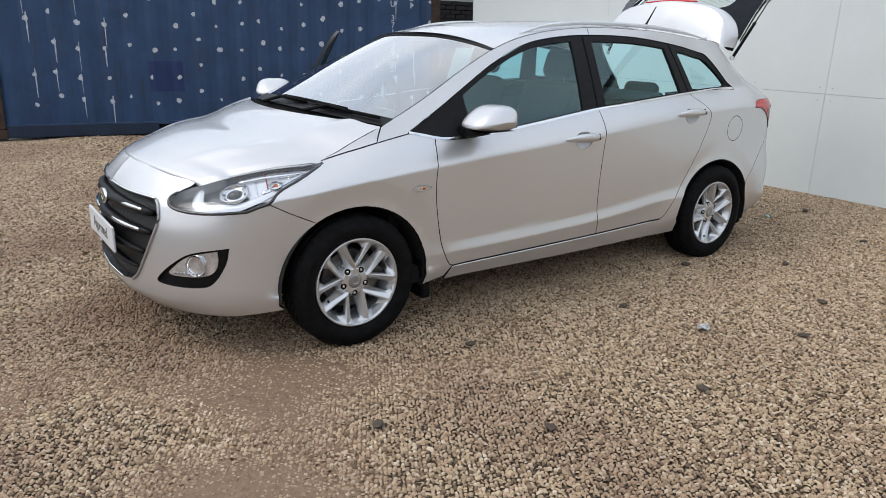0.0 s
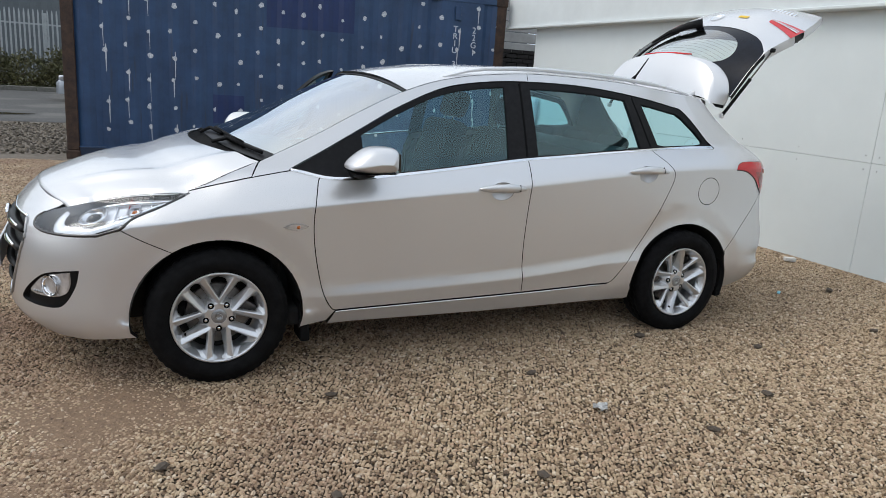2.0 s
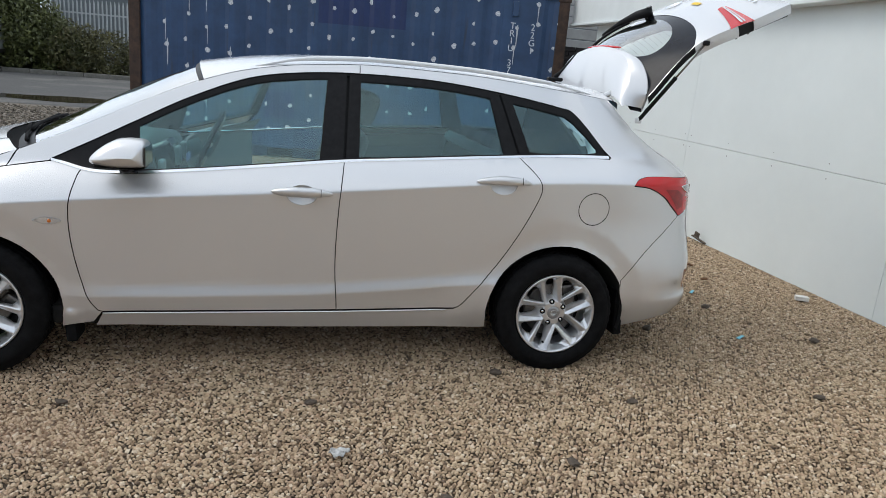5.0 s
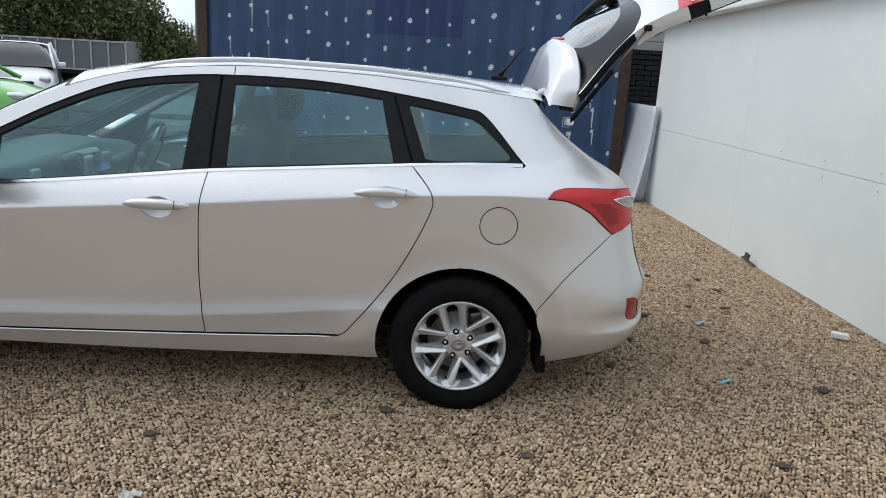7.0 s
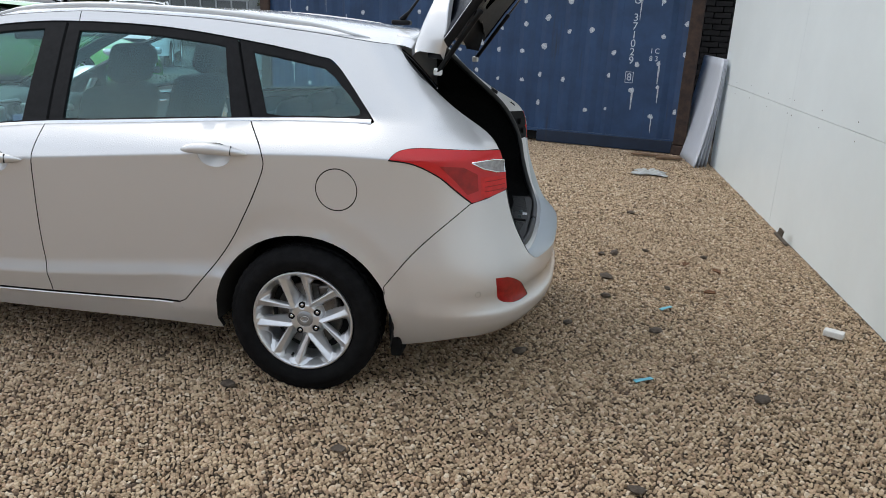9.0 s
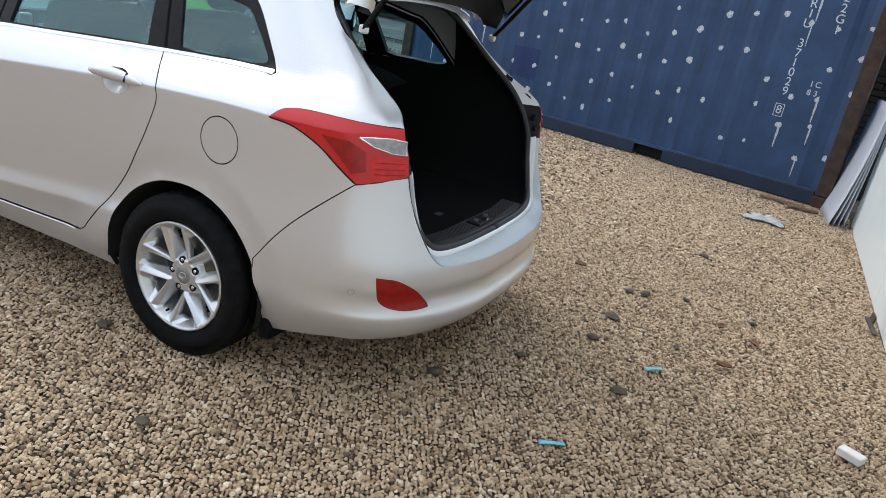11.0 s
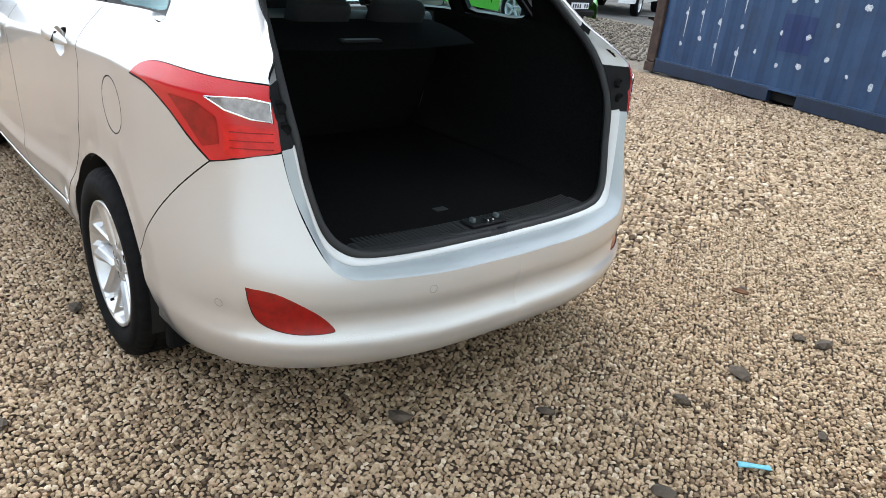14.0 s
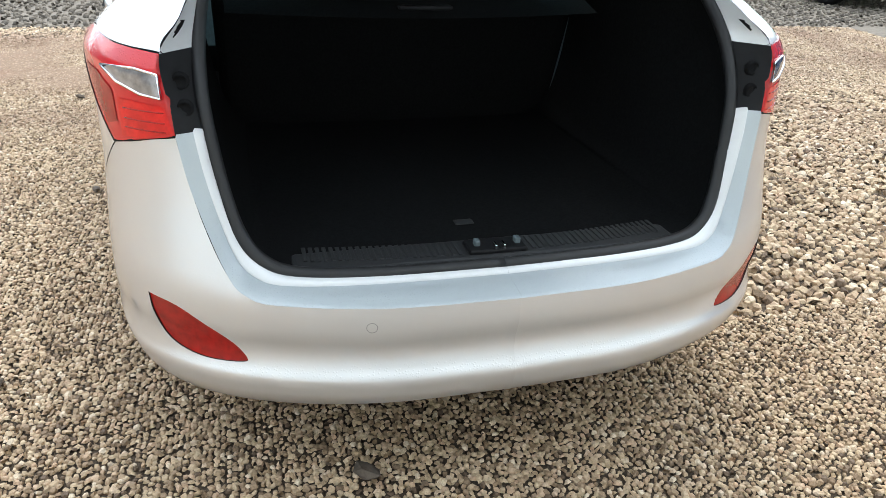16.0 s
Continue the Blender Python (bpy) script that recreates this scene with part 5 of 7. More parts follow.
def wheel_face():
    """Cast wheel face: five pairs of ridged arms on a dished hub, windows cut between them."""
    nt_, nr_ = 500, 64
    rr = np.linspace(0.033, 0.194, nr_ + 1)
    verts, faces = [], []

    def shape(r, th):
        """Depth of the cast face, and whether a window is cut there."""
        ph = (th + math.pi / 5) % (2 * math.pi / 5) - math.pi / 5
        q, al = abs(r * math.sin(ph)), r * math.cos(ph)
        mid, w = 0.0330 + 0.012 * r / 0.19, 0.0098 + 0.0085 * (r / 0.19) ** 2
        t = (q - mid) / w
        ridge = -0.062 - 0.024 * (r / 0.19) ** 1.5
        dep = ridge + 0.008 * abs(t - 0.45) + 0.020 * max(0.0, abs(t) - 0.72)
        hub = -0.060 + 0.05 * max(0.0, (r - 0.058) / 0.03)
        if r < 0.085:
            dep = min(dep, hub)
        if r > 0.160:
            dep = min(dep, -0.050 - 0.034 * (r - 0.160) / 0.03 + 0.012 * max(0.0, abs(t) - 1.0))
        if math.hypot(q, al - 0.056) < 0.014:
            dep = max(dep, -0.046)
        over = max(0.0, al - 0.160) + max(0.0, 0.096 - al)
        slot = math.hypot(q, over) < 0.0165 + 0.006 * (al - 0.1) / 0.06
        side = math.pi / 5 - abs(ph)
        half = max(0.004, r * math.sin(math.pi / 5) - mid - w)
        off = r * math.sin(side) / half
        big = t > 1.0 and 0.070 < r < 0.174 - 0.016 * min(1.0, off) ** 4
        return dep, slot or big

    for j in range(nr_ + 1):
        for i in range(nt_):
            th = 2 * math.pi * i / nt_
            verts.append((rr[j] * math.sin(th), shape(rr[j], th)[0], rr[j] * math.cos(th)))
    rim = {}
    for j in range(nr_):
        for i in range(nt_):
            if shape(0.5 * (rr[j] + rr[j + 1]), 2 * math.pi * (i + 0.5) / nt_)[1]:
                continue
            i2 = (i + 1) % nt_
            f = (j * nt_ + i, (j + 1) * nt_ + i, (j + 1) * nt_ + i2, j * nt_ + i2)
            faces.append(f)
            for k in range(4):
                e = (f[k], f[(k + 1) % 4])
                key = (min(e), max(e))
                rim[key] = None if key in rim else e
    back = {}
    for e in rim.values():
        if e is None:
            continue
        for i in e:
            if i not in back:
                back[i] = len(verts)
                x, y, z = verts[i]
                verts.append((x, y + 0.016, z))
        faces.append((e[1], e[0], back[e[0]], back[e[1]]))
    return mesh_of("wheel_face", verts, faces)


TYRE_ME, FACE_ME = tyre_mesh(), wheel_face()
RIM_ME = lathe([(0.195, -0.070), (0.204, -0.082), (0.204, -0.089), (0.199, -0.091), (0.193, -0.086), (0.190, -0.074), (0.182, -0.060), (0.176, -0.045), (0.173, 0.08)], 72)
CAP_ME = lathe([(0.001, -0.061), (0.012, -0.061), (0.013, -0.0625), (0.026, -0.0625), (0.029, -0.060), (0.034, -0.060), (0.036, -0.055)], 28)
BOLT_ME = lathe([(0.001, -0.056), (0.006, -0.056), (0.0075, -0.053), (0.0085, -0.046), (0.0085, -0.030)], 10)
RECESS_ME = lathe([(0.008, -0.0475), (0.0128, -0.0475), (0.0135, -0.056)], 16)
EMBLEM_ME = tube([(0.017 * math.cos(0.3 * k), -0.0632, 0.011 * math.sin(0.3 * k)) for k in range(22)], 0.0014, 5)
VALVE_ME = tube([(0, -0.074, 0.158), (0, -0.086, 0.160)], [0.005, 0.004], 8)
DISC_ME = lathe([(0.06, -0.02), (0.075, -0.005), (0.13, -0.003), (0.138, -0.001), (0.138, 0.02), (0.05, 0.02)], 48)
BACK_ME = lathe([(0.001, 0.03), (0.172, 0.03)], 32)
for x_w, spin in ((-1.325, 36.0), (1.325, -13.0)):
    for sd in (NEAR, FAR):
        w = new("wheel")
        w.parent = car
        w.matrix_basis = Matrix.Translation((x_w, -sd * 0.786, 0.302)) @ (Matrix.Identity(4) if sd == NEAR else Matrix.Rotation(math.pi, 4, "Z")) @ Matrix.Rotation(radians(spin), 4, "Y")
        part("tyre", TYRE_ME, RUBBER, w)
        part("rim", RIM_ME, ALLOY, w).scale = (1.02, 1, 1.02)
        part("wheel_face", FACE_ME, ALLOY, w).scale = (1.02, 1, 1.02)
        part("valve", VALVE_ME, RUBBER, w).matrix_basis = Matrix.Rotation(radians(-150), 4, "Y")
        part("centre_cap", CAP_ME, CAP_GREY, w)
        part("cap_emblem", EMBLEM_ME, ALLOY, w)
        part("brake_disc", DISC_ME, DISC, w)
        part("backing", BACK_ME, UNDER, w)
        part("brake_caliper", box_bm(0.10, 0.0, 0.06, 0.07, 0.05, 0.12, 0.012), DISC, w)
        for k in range(5):
            b = part("wheel_bolt", BOLT_ME, CHROME, w)
            b.matrix_basis = Matrix.Rotation(radians(72 * k), 4, "Y") @ Matrix.Translation((0, 0, 0.0582))
            part("bolt_recess", RECESS_ME, UNDER, w).matrix_basis = b.matrix_basis.copy()

# wheel housings, floor and underside
def housing(x_w, sd):
    def fn(u, v):
        a = radians(-14 + 200 * u)
        return (x_w + 0.365 * math.cos(a), -sd * (0.868 - 0.26 * v), 0.305 + 0.352 * math.sin(a))
    return grid_mesh(fn, 24, 3)


for sd in (NEAR, FAR):
    for x_w in (-1.325, 1.325):
        part("wheel_housing", housing(x_w, sd), UNDER, car)
part("underbody", box_bm(-0.05, 0, 0.265, 1.95, 1.66, 0.09, 0.02), UNDER, car)
part("underbody_front", box_bm(-1.50, 0, 0.30, 0.95, 1.10, 0.16, 0.02), UNDER, car)
part("underbody_rear", box_bm(1.50, 0, 0.34, 1.15, 1.10, 0.14, 0.02), UNDER, car)
part("bulkhead", box_bm(-1.06, 0, 0.62, 0.05, 1.50, 0.60, 0.01), UNDER, car)

# ---- the car: rear opening ----
def fp(y, z):
    return Vector(flank(s_of_y(y, z), z))


d_top = [Vector(flank(s_of_x(x, z), z)) for x, z in ((lamp_in - 0.055, 1.068), (1.86, 1.145), (1.74, 1.235), (1.66, 1.31), (1.615, 1.368))]
outer_keys = [fp(0.0, 0.545), fp(0.28, 0.546), fp(0.49, 0.549), fp(0.555, 0.562), fp(0.592, 0.605), fp(0.642, 0.75), fp(0.662, 0.86), fp(0.670, 0.93), fp(0.675, 1.010)] + d_top + [
    Vector(roof_pt(0.16, 1.0)), Vector(roof_pt(0.30, 1.0)), Vector(roof_pt(0.5, 1.0))]
seal_keys = [Vector(p) for p in ((2.172, 0, 0.566), (2.165, -0.28, 0.568), (2.146, -0.45, 0.576), (2.126, -0.522, 0.604), (2.098, -0.562, 0.66), (2.064, -0.588, 0.76), (2.040, -0.603, 0.86), (2.010, -0.610, 0.93),
             (1.960, -0.608, 1.008), (1.90, -0.598, 1.075), (1.80, -0.575, 1.16), (1.70, -0.545, 1.25), (1.62, -0.51, 1.325), (1.575, -0.455, 1.368), (1.55, -0.38, 1.385), (1.54, -0.22, 1.398), (1.535, 0.0, 1.405))]
mid_keys = []
for i, (o, q) in enumerate(zip(outer_keys, seal_keys)):
    m = o.lerp(q, 0.55)
    if i < 7:
        m = Vector((q.x + 0.036, o.y + (q.y - o.y) * (0.55 if i > 1 else 0.2), o.z + 0.006 + (q.z - o.z) * 0.3))
    mid_keys.append(m)


def dense(keys, n=6):
    return [Vector(p) for p in smooth_line([tuple(k) for k in keys], n)]


O_L, M_L, Q_L = dense(outer_keys), dense(mid_keys), dense(seal_keys)


def loft(lines, i0, i1, sd):
    verts, faces = [], []
    n = i1 - i0 + 1
    for ln in lines:
        verts += [(p.x, p.y * sd, p.z) for p in ln[i0:i1 + 1]]
    for k in range(len(lines) - 1):
        for i in range(n - 1):
            f = (k * n + i, k * n + i + 1, (k + 1) * n + i + 1, (k + 1) * n + i)
            faces.append(f if sd > 0 else f[::-1])
    return mesh_of("loft", verts, faces)


def bracket_at(z, sd):
    i = min(range(36, 49), key=lambda k: abs(Q_L[k].z - z))
    p = O_L[i].lerp(Q_L[i], 0.46)
    return Vector((p.x + 0.006, p.y * sd, p.z))


for sd in (NEAR, FAR):
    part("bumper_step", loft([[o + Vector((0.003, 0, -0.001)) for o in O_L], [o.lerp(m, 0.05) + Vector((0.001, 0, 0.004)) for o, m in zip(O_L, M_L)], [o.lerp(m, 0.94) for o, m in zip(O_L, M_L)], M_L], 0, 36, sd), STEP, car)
    part("boot_flange", loft([M_L, [m.lerp(q, 0.12) + Vector((0.004, 0, 0.008)) for m, q in zip(M_L, Q_L)], Q_L], 0, 36, sd), PAINT_DRY, car)
    br = part("lamp_bracket", loft([O_L, M_L, Q_L], 36, 48, sd), BRACKET, car, "black plastic panel beside the lamp")
    for zb in (0.905, 0.955):
        bb = part("bracket_screw", lathe([(0.001, -0.003), (0.011, -0.003), (0.012, -0.006), (0.016, -0.004), (0.018, 0.006)], 16), RUBBER, br)
        bb.matrix_basis = Matrix.Translation(bracket_at(zb, sd)) @ Matrix.Rotation(radians(90), 4, "Z")
    part("pillar_flange", loft([O_L, M_L, Q_L], 48, 96, sd), PAINT_DRY, car)
    part("boot_seal", tube([(p.x + 0.004, p.y * sd, p.z) for p in Q_L], 0.015, 8), SEAL, car)
    pl = part("flange_plug", lathe([(0.001, -0.004), (0.014, -0.004), (0.016, 0.0)], 16), PAINT_DRY, car)
    pl.matrix_basis = Matrix.Translation((2.135, -sd * 0.530, 0.588)) @ Matrix.Rotation(radians(90), 4, "Z") @ Matrix.Rotation(radians(-35), 4, "X")
    for y_s, z_s in ((0.315, 0.500), (0.800, 0.464)):
        ps = part("parking_sensor", lathe([(0.001, -0.0006), (0.0105, -0.0006)], 20), PAINT, car)
        ps.matrix_basis = place_on(s_of_y(y_s, z_s), z_s, 0.0, sd)
        ring = part("sensor_ring", lathe([(0.0105, -0.0008), (0.0120, -0.0008)], 20), CAP_GREY, ps)
    # inner trims
    inner, deep = [], []
    for p in Q_L:
        low_part = min(1.0, max(0.0, (1.085 - p.z) / 0.03))
        inner.append(Vector((p.x - 0.05, p.y * 1.05, p.z + (0.012 if p.z > 0.7 else -0.006))))
        if p.z < 1.085:
            deep.append(Vector((1.02, min(p.y, -0.02) * 1.04 if abs(p.y) > 0.5 else p.y * 1.1, p.z - 0.006)))
        else:
            deep.append(Vector((min(p.x - 0.05, 1.56), p.y * 1.05 - 0.055 * min(1.0, (1.40 - p.z) / 0.1), p.z + 0.012)))
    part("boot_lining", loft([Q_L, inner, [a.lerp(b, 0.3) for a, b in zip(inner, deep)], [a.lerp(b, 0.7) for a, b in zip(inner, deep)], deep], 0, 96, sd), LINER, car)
    part("pillar_trim", skin(sx(*out_apillar), off=-0.03, hem=0, side=sd, step=0.1, edge=0.04), CABIN, car)
    part("door_card", skin(sx(*out_door_r), off=-0.07, hem=0, side=sd, step=0.1, edge=0.05), CABIN, car)
    card = part("door_card", skin(sx(*out_door_f), off=-0.07, hem=0, side=sd, step=0.1, edge=0.05), CABIN, car if sd == NEAR else far_door)
    if sd == FAR:
        curve_t = smooth_line([(0.13, 0.93), (-0.10, 0.918), (-0.34, 0.905), (-0.52, 0.880), (-0.60, 0.835), (-0.57, 0.775), (-0.46, 0.73)], 5)
        part("silver_trim", tube([(q[0], 0.795, q[1]) for q in curve_t], 0.011, 8), CABIN_LIGHT, far_door, "silver trim on the inside of the open door")
        part("inner_handle", tube([(-0.34, 0.79, 0.862), (-0.27, 0.775, 0.850), (-0.20, 0.79, 0.862)], 0.010, 8), CHROME, far_door)
part("headliner", grid_mesh(lambda u, v: (lambda p: (p[0] + 0.01, p[1] * 0.97, p[2] - 0.03))(roof_pt(u, v)), 20, 20, flip=True), HEADLINER, car)

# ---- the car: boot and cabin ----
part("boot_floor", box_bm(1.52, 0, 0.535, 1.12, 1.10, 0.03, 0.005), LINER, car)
part("sill_plate", box_bm(2.108, 0, 0.562, 0.105, 0.92, 0.03, 0.012), RIB, car)
for k in range(-29, 30):
    if abs(k) > 5:
        part("sill_rib", box_bm(2.106 - 0.00004 * k * k, k * 0.0148, 0.578, 0.066, 0.009, 0.003, 0.001, 1), RIB, car)
latch = part("boot_latch", box_bm(2.112, 0, 0.580, 0.064, 0.14, 0.014, 0.005), BLACK_TRIM, car)
for y_l in (-0.008, 0.012):
    part("latch_tongue", box_bm(2.132, y_l, 0.590, 0.022, 0.006, 0.014, 0.002), CHROME, latch)
for y_l in (-0.045, 0.052):
    part("latch_post", box_bm(2.112, y_l, 0.589, 0.02, 0.014, 0.022, 0.004), CABIN, latch)
part("floor_lug", box_bm(1.93, -0.02, 0.556, 0.03, 0.05, 0.014, 0.004), RIB, car)
part("floor_handle", box_bm(1.74, 0.06, 0.553, 0.025, 0.07, 0.008, 0.003), LINER, car)
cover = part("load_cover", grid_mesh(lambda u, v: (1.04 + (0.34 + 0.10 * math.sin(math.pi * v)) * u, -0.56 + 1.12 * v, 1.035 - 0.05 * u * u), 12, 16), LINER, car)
part("cover_housing", tube([(1.03, -0.58, 1.03), (1.03, 0.58, 1.03)], 0.035, 12), CABIN, cover)
part("cover_grip", box_bm(1.40, 0.0, 1.004, 0.04, 0.16, 0.012, 0.005), BLACK_TRIM, cover)


def cushion(cx, cy, cz, lx, ly, lz, soft=0.05, m=None):
    return box_bm(cx, cy, cz, lx, ly, lz, soft, 4, m)


def seat(x, y):
    st = part("seat", cushion(x, y, 0.50, 0.52, 0.50, 0.20, 0.07), CLOTH, car)
    lean = Matrix.Translation((x + 0.25, y, 0.55)) @ Matrix.Rotation(radians(18), 4, "Y")
    part("backrest", cushion(0, 0, 0.30, 0.13, 0.48, 0.62, 0.055, lean), CLOTH, st)
    part("headrest", cushion(0.01, 0, 0.72, 0.10, 0.27, 0.17, 0.045, lean), CLOTH, st)
    for dy in (-0.06, 0.06):
        me = tube([lean @ Vector((0, dy, 0.58)), lean @ Vector((0, dy, 0.68))], 0.006, 6)
        part("headrest_post", me, CHROME, st)


seat(-0.12, -0.37)
seat(-0.12, 0.37)
bench = part("rear_bench", cushion(0.66, 0, 0.50, 0.50, 1.24, 0.18, 0.06), CLOTH, car)
lean = Matrix.Translation((0.92, 0, 0.55)) @ Matrix.Rotation(radians(20), 4, "Y")
part("backrest", cushion(0, 0, 0.24, 0.14, 1.20, 0.52, 0.05, lean), LINER, bench)
for y_r in (-0.36, 0.0, 0.36):
    part("headrest", cushion(0.0, y_r, 0.535, 0.09, 0.26, 0.13, 0.04, lean), CLOTH, bench)
dash = part("dashboard", grid_mesh(lambda u, v: (-1.20 + 0.60 * v + (0.05 * math.cos(6.3 * u)) * v, -0.72 + 1.44 * u,
            0.965 - 0.03 * v + 0.045 * math.exp(-((u - 0.76) / 0.12) ** 2) * math.sin(math.pi * min(1, v * 1.05)) - (0.40 * max(0, v - 0.78) / 0.22)), 40, 24, flip=True), CABIN, car)
part("centre_stack", cushion(-0.62, 0, 0.80, 0.12, 0.26, 0.34, 0.03, Matrix.Translation((-0.62, 0, 0.8)) @ Matrix.Rotation(radians(-22), 4, "Y") @ Matrix.Translation((0.62, 0, -0.8))), GLOSS_BLACK, dash)
part("screen", box_bm(-0.545, -0.01, 0.885, 0.012, 0.09, 0.04, 0.004, 2), SCREEN, dash, "small lit display")
for y_v in (-0.10, 0.10, -0.62):
    part("air_vent", box_bm(-0.585, y_v, 0.90, 0.03, 0.07, 0.10, 0.012), CABIN_LIGHT, dash)
wheel_m = Matrix.Translation((-0.47, 0.38, 0.92)) @ Matrix.Rotation(radians(24), 4, "Y") @ Matrix.Rotation(radians(90), 4, "Y")
ring_pts = [wheel_m @ Vector((0.185 * math.cos(a), 0.185 * math.sin(a), 0)) for a in np.linspace(0, 2 * math.pi, 41)]
stw = part("steering_wheel", tube(ring_pts, 0.016, 8, caps=False), BLACK_TRIM, car, "black steering wheel with silver spokes")
part("steering_boss", cushion(0, 0, 0.01, 0.16, 0.17, 0.06, 0.025, wheel_m), CABIN, stw)
for a in (-1.57, 0.35, 2.8):
    part("steering_spoke", tube([wheel_m @ Vector((0.05 * math.cos(a), 0.05 * math.sin(a), 0.01)), wheel_m @ Vector((0.18 * math.cos(a), 0.18 * math.sin(a), 0))], 0.018, 6), CABIN_LIGHT, stw)
part("steering_column", tube([(-0.52, 0.38, 0.90), (-0.75, 0.38, 0.80)], 0.05, 10), CABIN, stw)
part("interior_mirror", cushion(-0.42, 0, 1.32, 0.03, 0.22, 0.06, 0.014), BLACK_TRIM, car)

# ---- the car: tailgate, hinged up ----
gate = new("tailgate")
gate.parent = car
gate["label"] = "raised tailgate with spoiler, rear screen and wiper"
gate_cx = curve_fn((0.0, 1.770), (0.22, 1.895), (0.52, 2.075), (0.75, 2.275), (0.90, 2.450), (1.0, 2.590))
gate_cz = curve_fn((0.0, 1.640), (0.22, 1.748), (0.52, 1.862), (0.75, 1.972), (0.90, 2.018), (1.0, 2.020))
gate_dx = curve_fn((0.0, 1.800), (0.42, 2.010), (0.55, 2.130), (0.65, 2.255), (0.85, 2.450), (1.0, 2.590))
gate_dz = curve_fn((0.0, 1.400), (0.42, 1.675), (0.55, 1.755), (0.65, 1.810), (0.85, 1.895), (1.0, 1.950))
gate_w = curve_fn((0.0, 0.590), (0.42, 0.612), (0.60, 0.640), (0.80, 0.600), (1.0, 0.515))


def gate_pt(u, v, q=0.0):
    """Outer skin of the raised gate: u across from 0 to 1, v from the screen's top edge to the lower edge; q sinks inwards."""
    y = 2 * u - 1
    k = abs(y) ** 2.3
    x = gate_cx(v) + (gate_dx(v) - gate_cx(v)) * k
    z = gate_cz(v) + (gate_dz(v) - gate_cz(v)) * k
    return (x + 0.5 * q, y * (gate_w(v) - 0.5 * q * abs(y) ** 3), z - 0.86 * q)


def gate_surf(u, v):
    return np.array(gate_pt(u, min(max(v, -0.02), 1.0)))


# spoiler: upper face, rounded rim and underside
SP_BASE = smooth_line([(1.682, -0.548, 1.346), (1.674, -0.50, 1.378), (1.670, -0.40, 1.396), (1.668, -0.2, 1.410), (1.668, 0.0, 1.414),
                       (1.668, 0.2, 1.410), (1.670, 0.40, 1.396), (1.674, 0.50, 1.378), (1.682, 0.548, 1.346)], 6)
SP_FACE = smooth_line([(1.700, -0.545, 1.352), (1.722, -0.520, 1.46), (1.735, -0.465, 1.545), (1.742, -0.33, 1.615), (1.748, 0.0, 1.650),
                       (1.742, 0.33, 1.615), (1.735, 0.465, 1.545), (1.722, 0.520, 1.46), (1.700, 0.545, 1.352)], 6)
SP_RIM = smooth_line([(1.785, -0.562, 1.345), (1.803, -0.572, 1.430), (1.803, -0.520, 1.535), (1.795, -0.37, 1.614), (1.770, 0.0, 1.652),
                      (1.795, 0.37, 1.614), (1.803, 0.520, 1.535), (1.803, 0.572, 1.430), (1.785, 0.562, 1.345)], 6)


def spoiler_pt(u, v):
    i = int(round(u * 48))
    a, b, c = SP_BASE[i], SP_FACE[i], SP_RIM[i]
    if v <= 0.6:
        t = v / 0.6
        p = a + (b - a) * t + np.array((-0.007, 0, 0.004)) * math.sin(math.pi * t) * (1 - (2 * u - 1) ** 4)
        p[0] -= 0.004 * max(0.0, 1 - abs(2 * u - 1) / 0.05) * math.sin(math.pi * t)
    elif v <= 0.9:
        t = (v - 0.6) / 0.3
        p = b + (c - b) * t + np.array((0.0, 0, 0.010)) * math.sin(math.pi * t) * (1 - abs(2 * u - 1) ** 3)
    else:
        t = (v - 0.9) / 0.1
        p = c + np.array((0.012, -0.01 * (2 * u - 1), -0.022)) * t
    return tuple(p)


sp_top = part("spoiler", grid_mesh(lambda u, v: spoiler_pt(u, 0.6 * v), 48, 18), PAINT, gate)
part("spoiler_rim", grid_mesh(lambda u, v: spoiler_pt(u, 0.6 + 0.4 * v), 48, 16), PAINT, sp_top)
part("spoiler_underside", grid_mesh(lambda u, v: tuple(np.array(spoiler_pt(u, 1.0)) * (1 - v) + v * (SP_BASE[int(round(u * 48))] + np.array((0.05, 0, -0.015)))), 48, 6, flip=True), BLACK_TRIM, sp_top)
part("high_brake_lamp", tube([(1.768 + 0.03 * (t / 0.25) ** 2 * 0.4, t, 1.660 - 0.10 * t * t) for t in np.linspace(-0.23, 0.23, 14)], [0.004 + 0.006 * math.sin(math.pi * (i + 0.5) / 14) for i in range(14)], 6), RED_LENS, sp_top, "slim red high brake lamp")


def half_ring(pts):
    return line2(pts, 4) + line2([(1 - u, v) for u, v in pts[::-1]], 4)[1:]


ring_glass = half_ring([(0.34, 0.0), (0.235, 0.05), (0.165, 0.13), (0.135, 0.22), (0.138, 0.31), (0.175, 0.385), (0.26, 0.435), (0.38, 0.458), (0.5, 0.462)][::-1])
ring_black = half_ring([(0.003, -0.015), (0.003, 0.20), (0.003, 0.395), (0.030, 0.445), (0.10, 0.49), (0.22, 0.515), (0.36, 0.525), (0.5, 0.527)][::-1])
ring_body = [(0.0, -0.02), (0.0, 0.60), (1.0, 0.60), (1.0, -0.02)]
part("rear_screen", skin(ring_glass, gap=0, hem=0, off=0.002, step=0.03, surf=gate_surf), REAR_GLASS, gate).visible_shadow = False
part("screen_border", skin(ring_black, holes=[ring_glass], gap=0, hem=0, off=0.002, step=0.03, surf=gate_surf), SCREEN_EDGE, gate)
part("gate_frame", skin(ring_body, holes=[ring_black], gap=0, hem=0, step=0.03, surf=gate_surf), PAINT, gate)
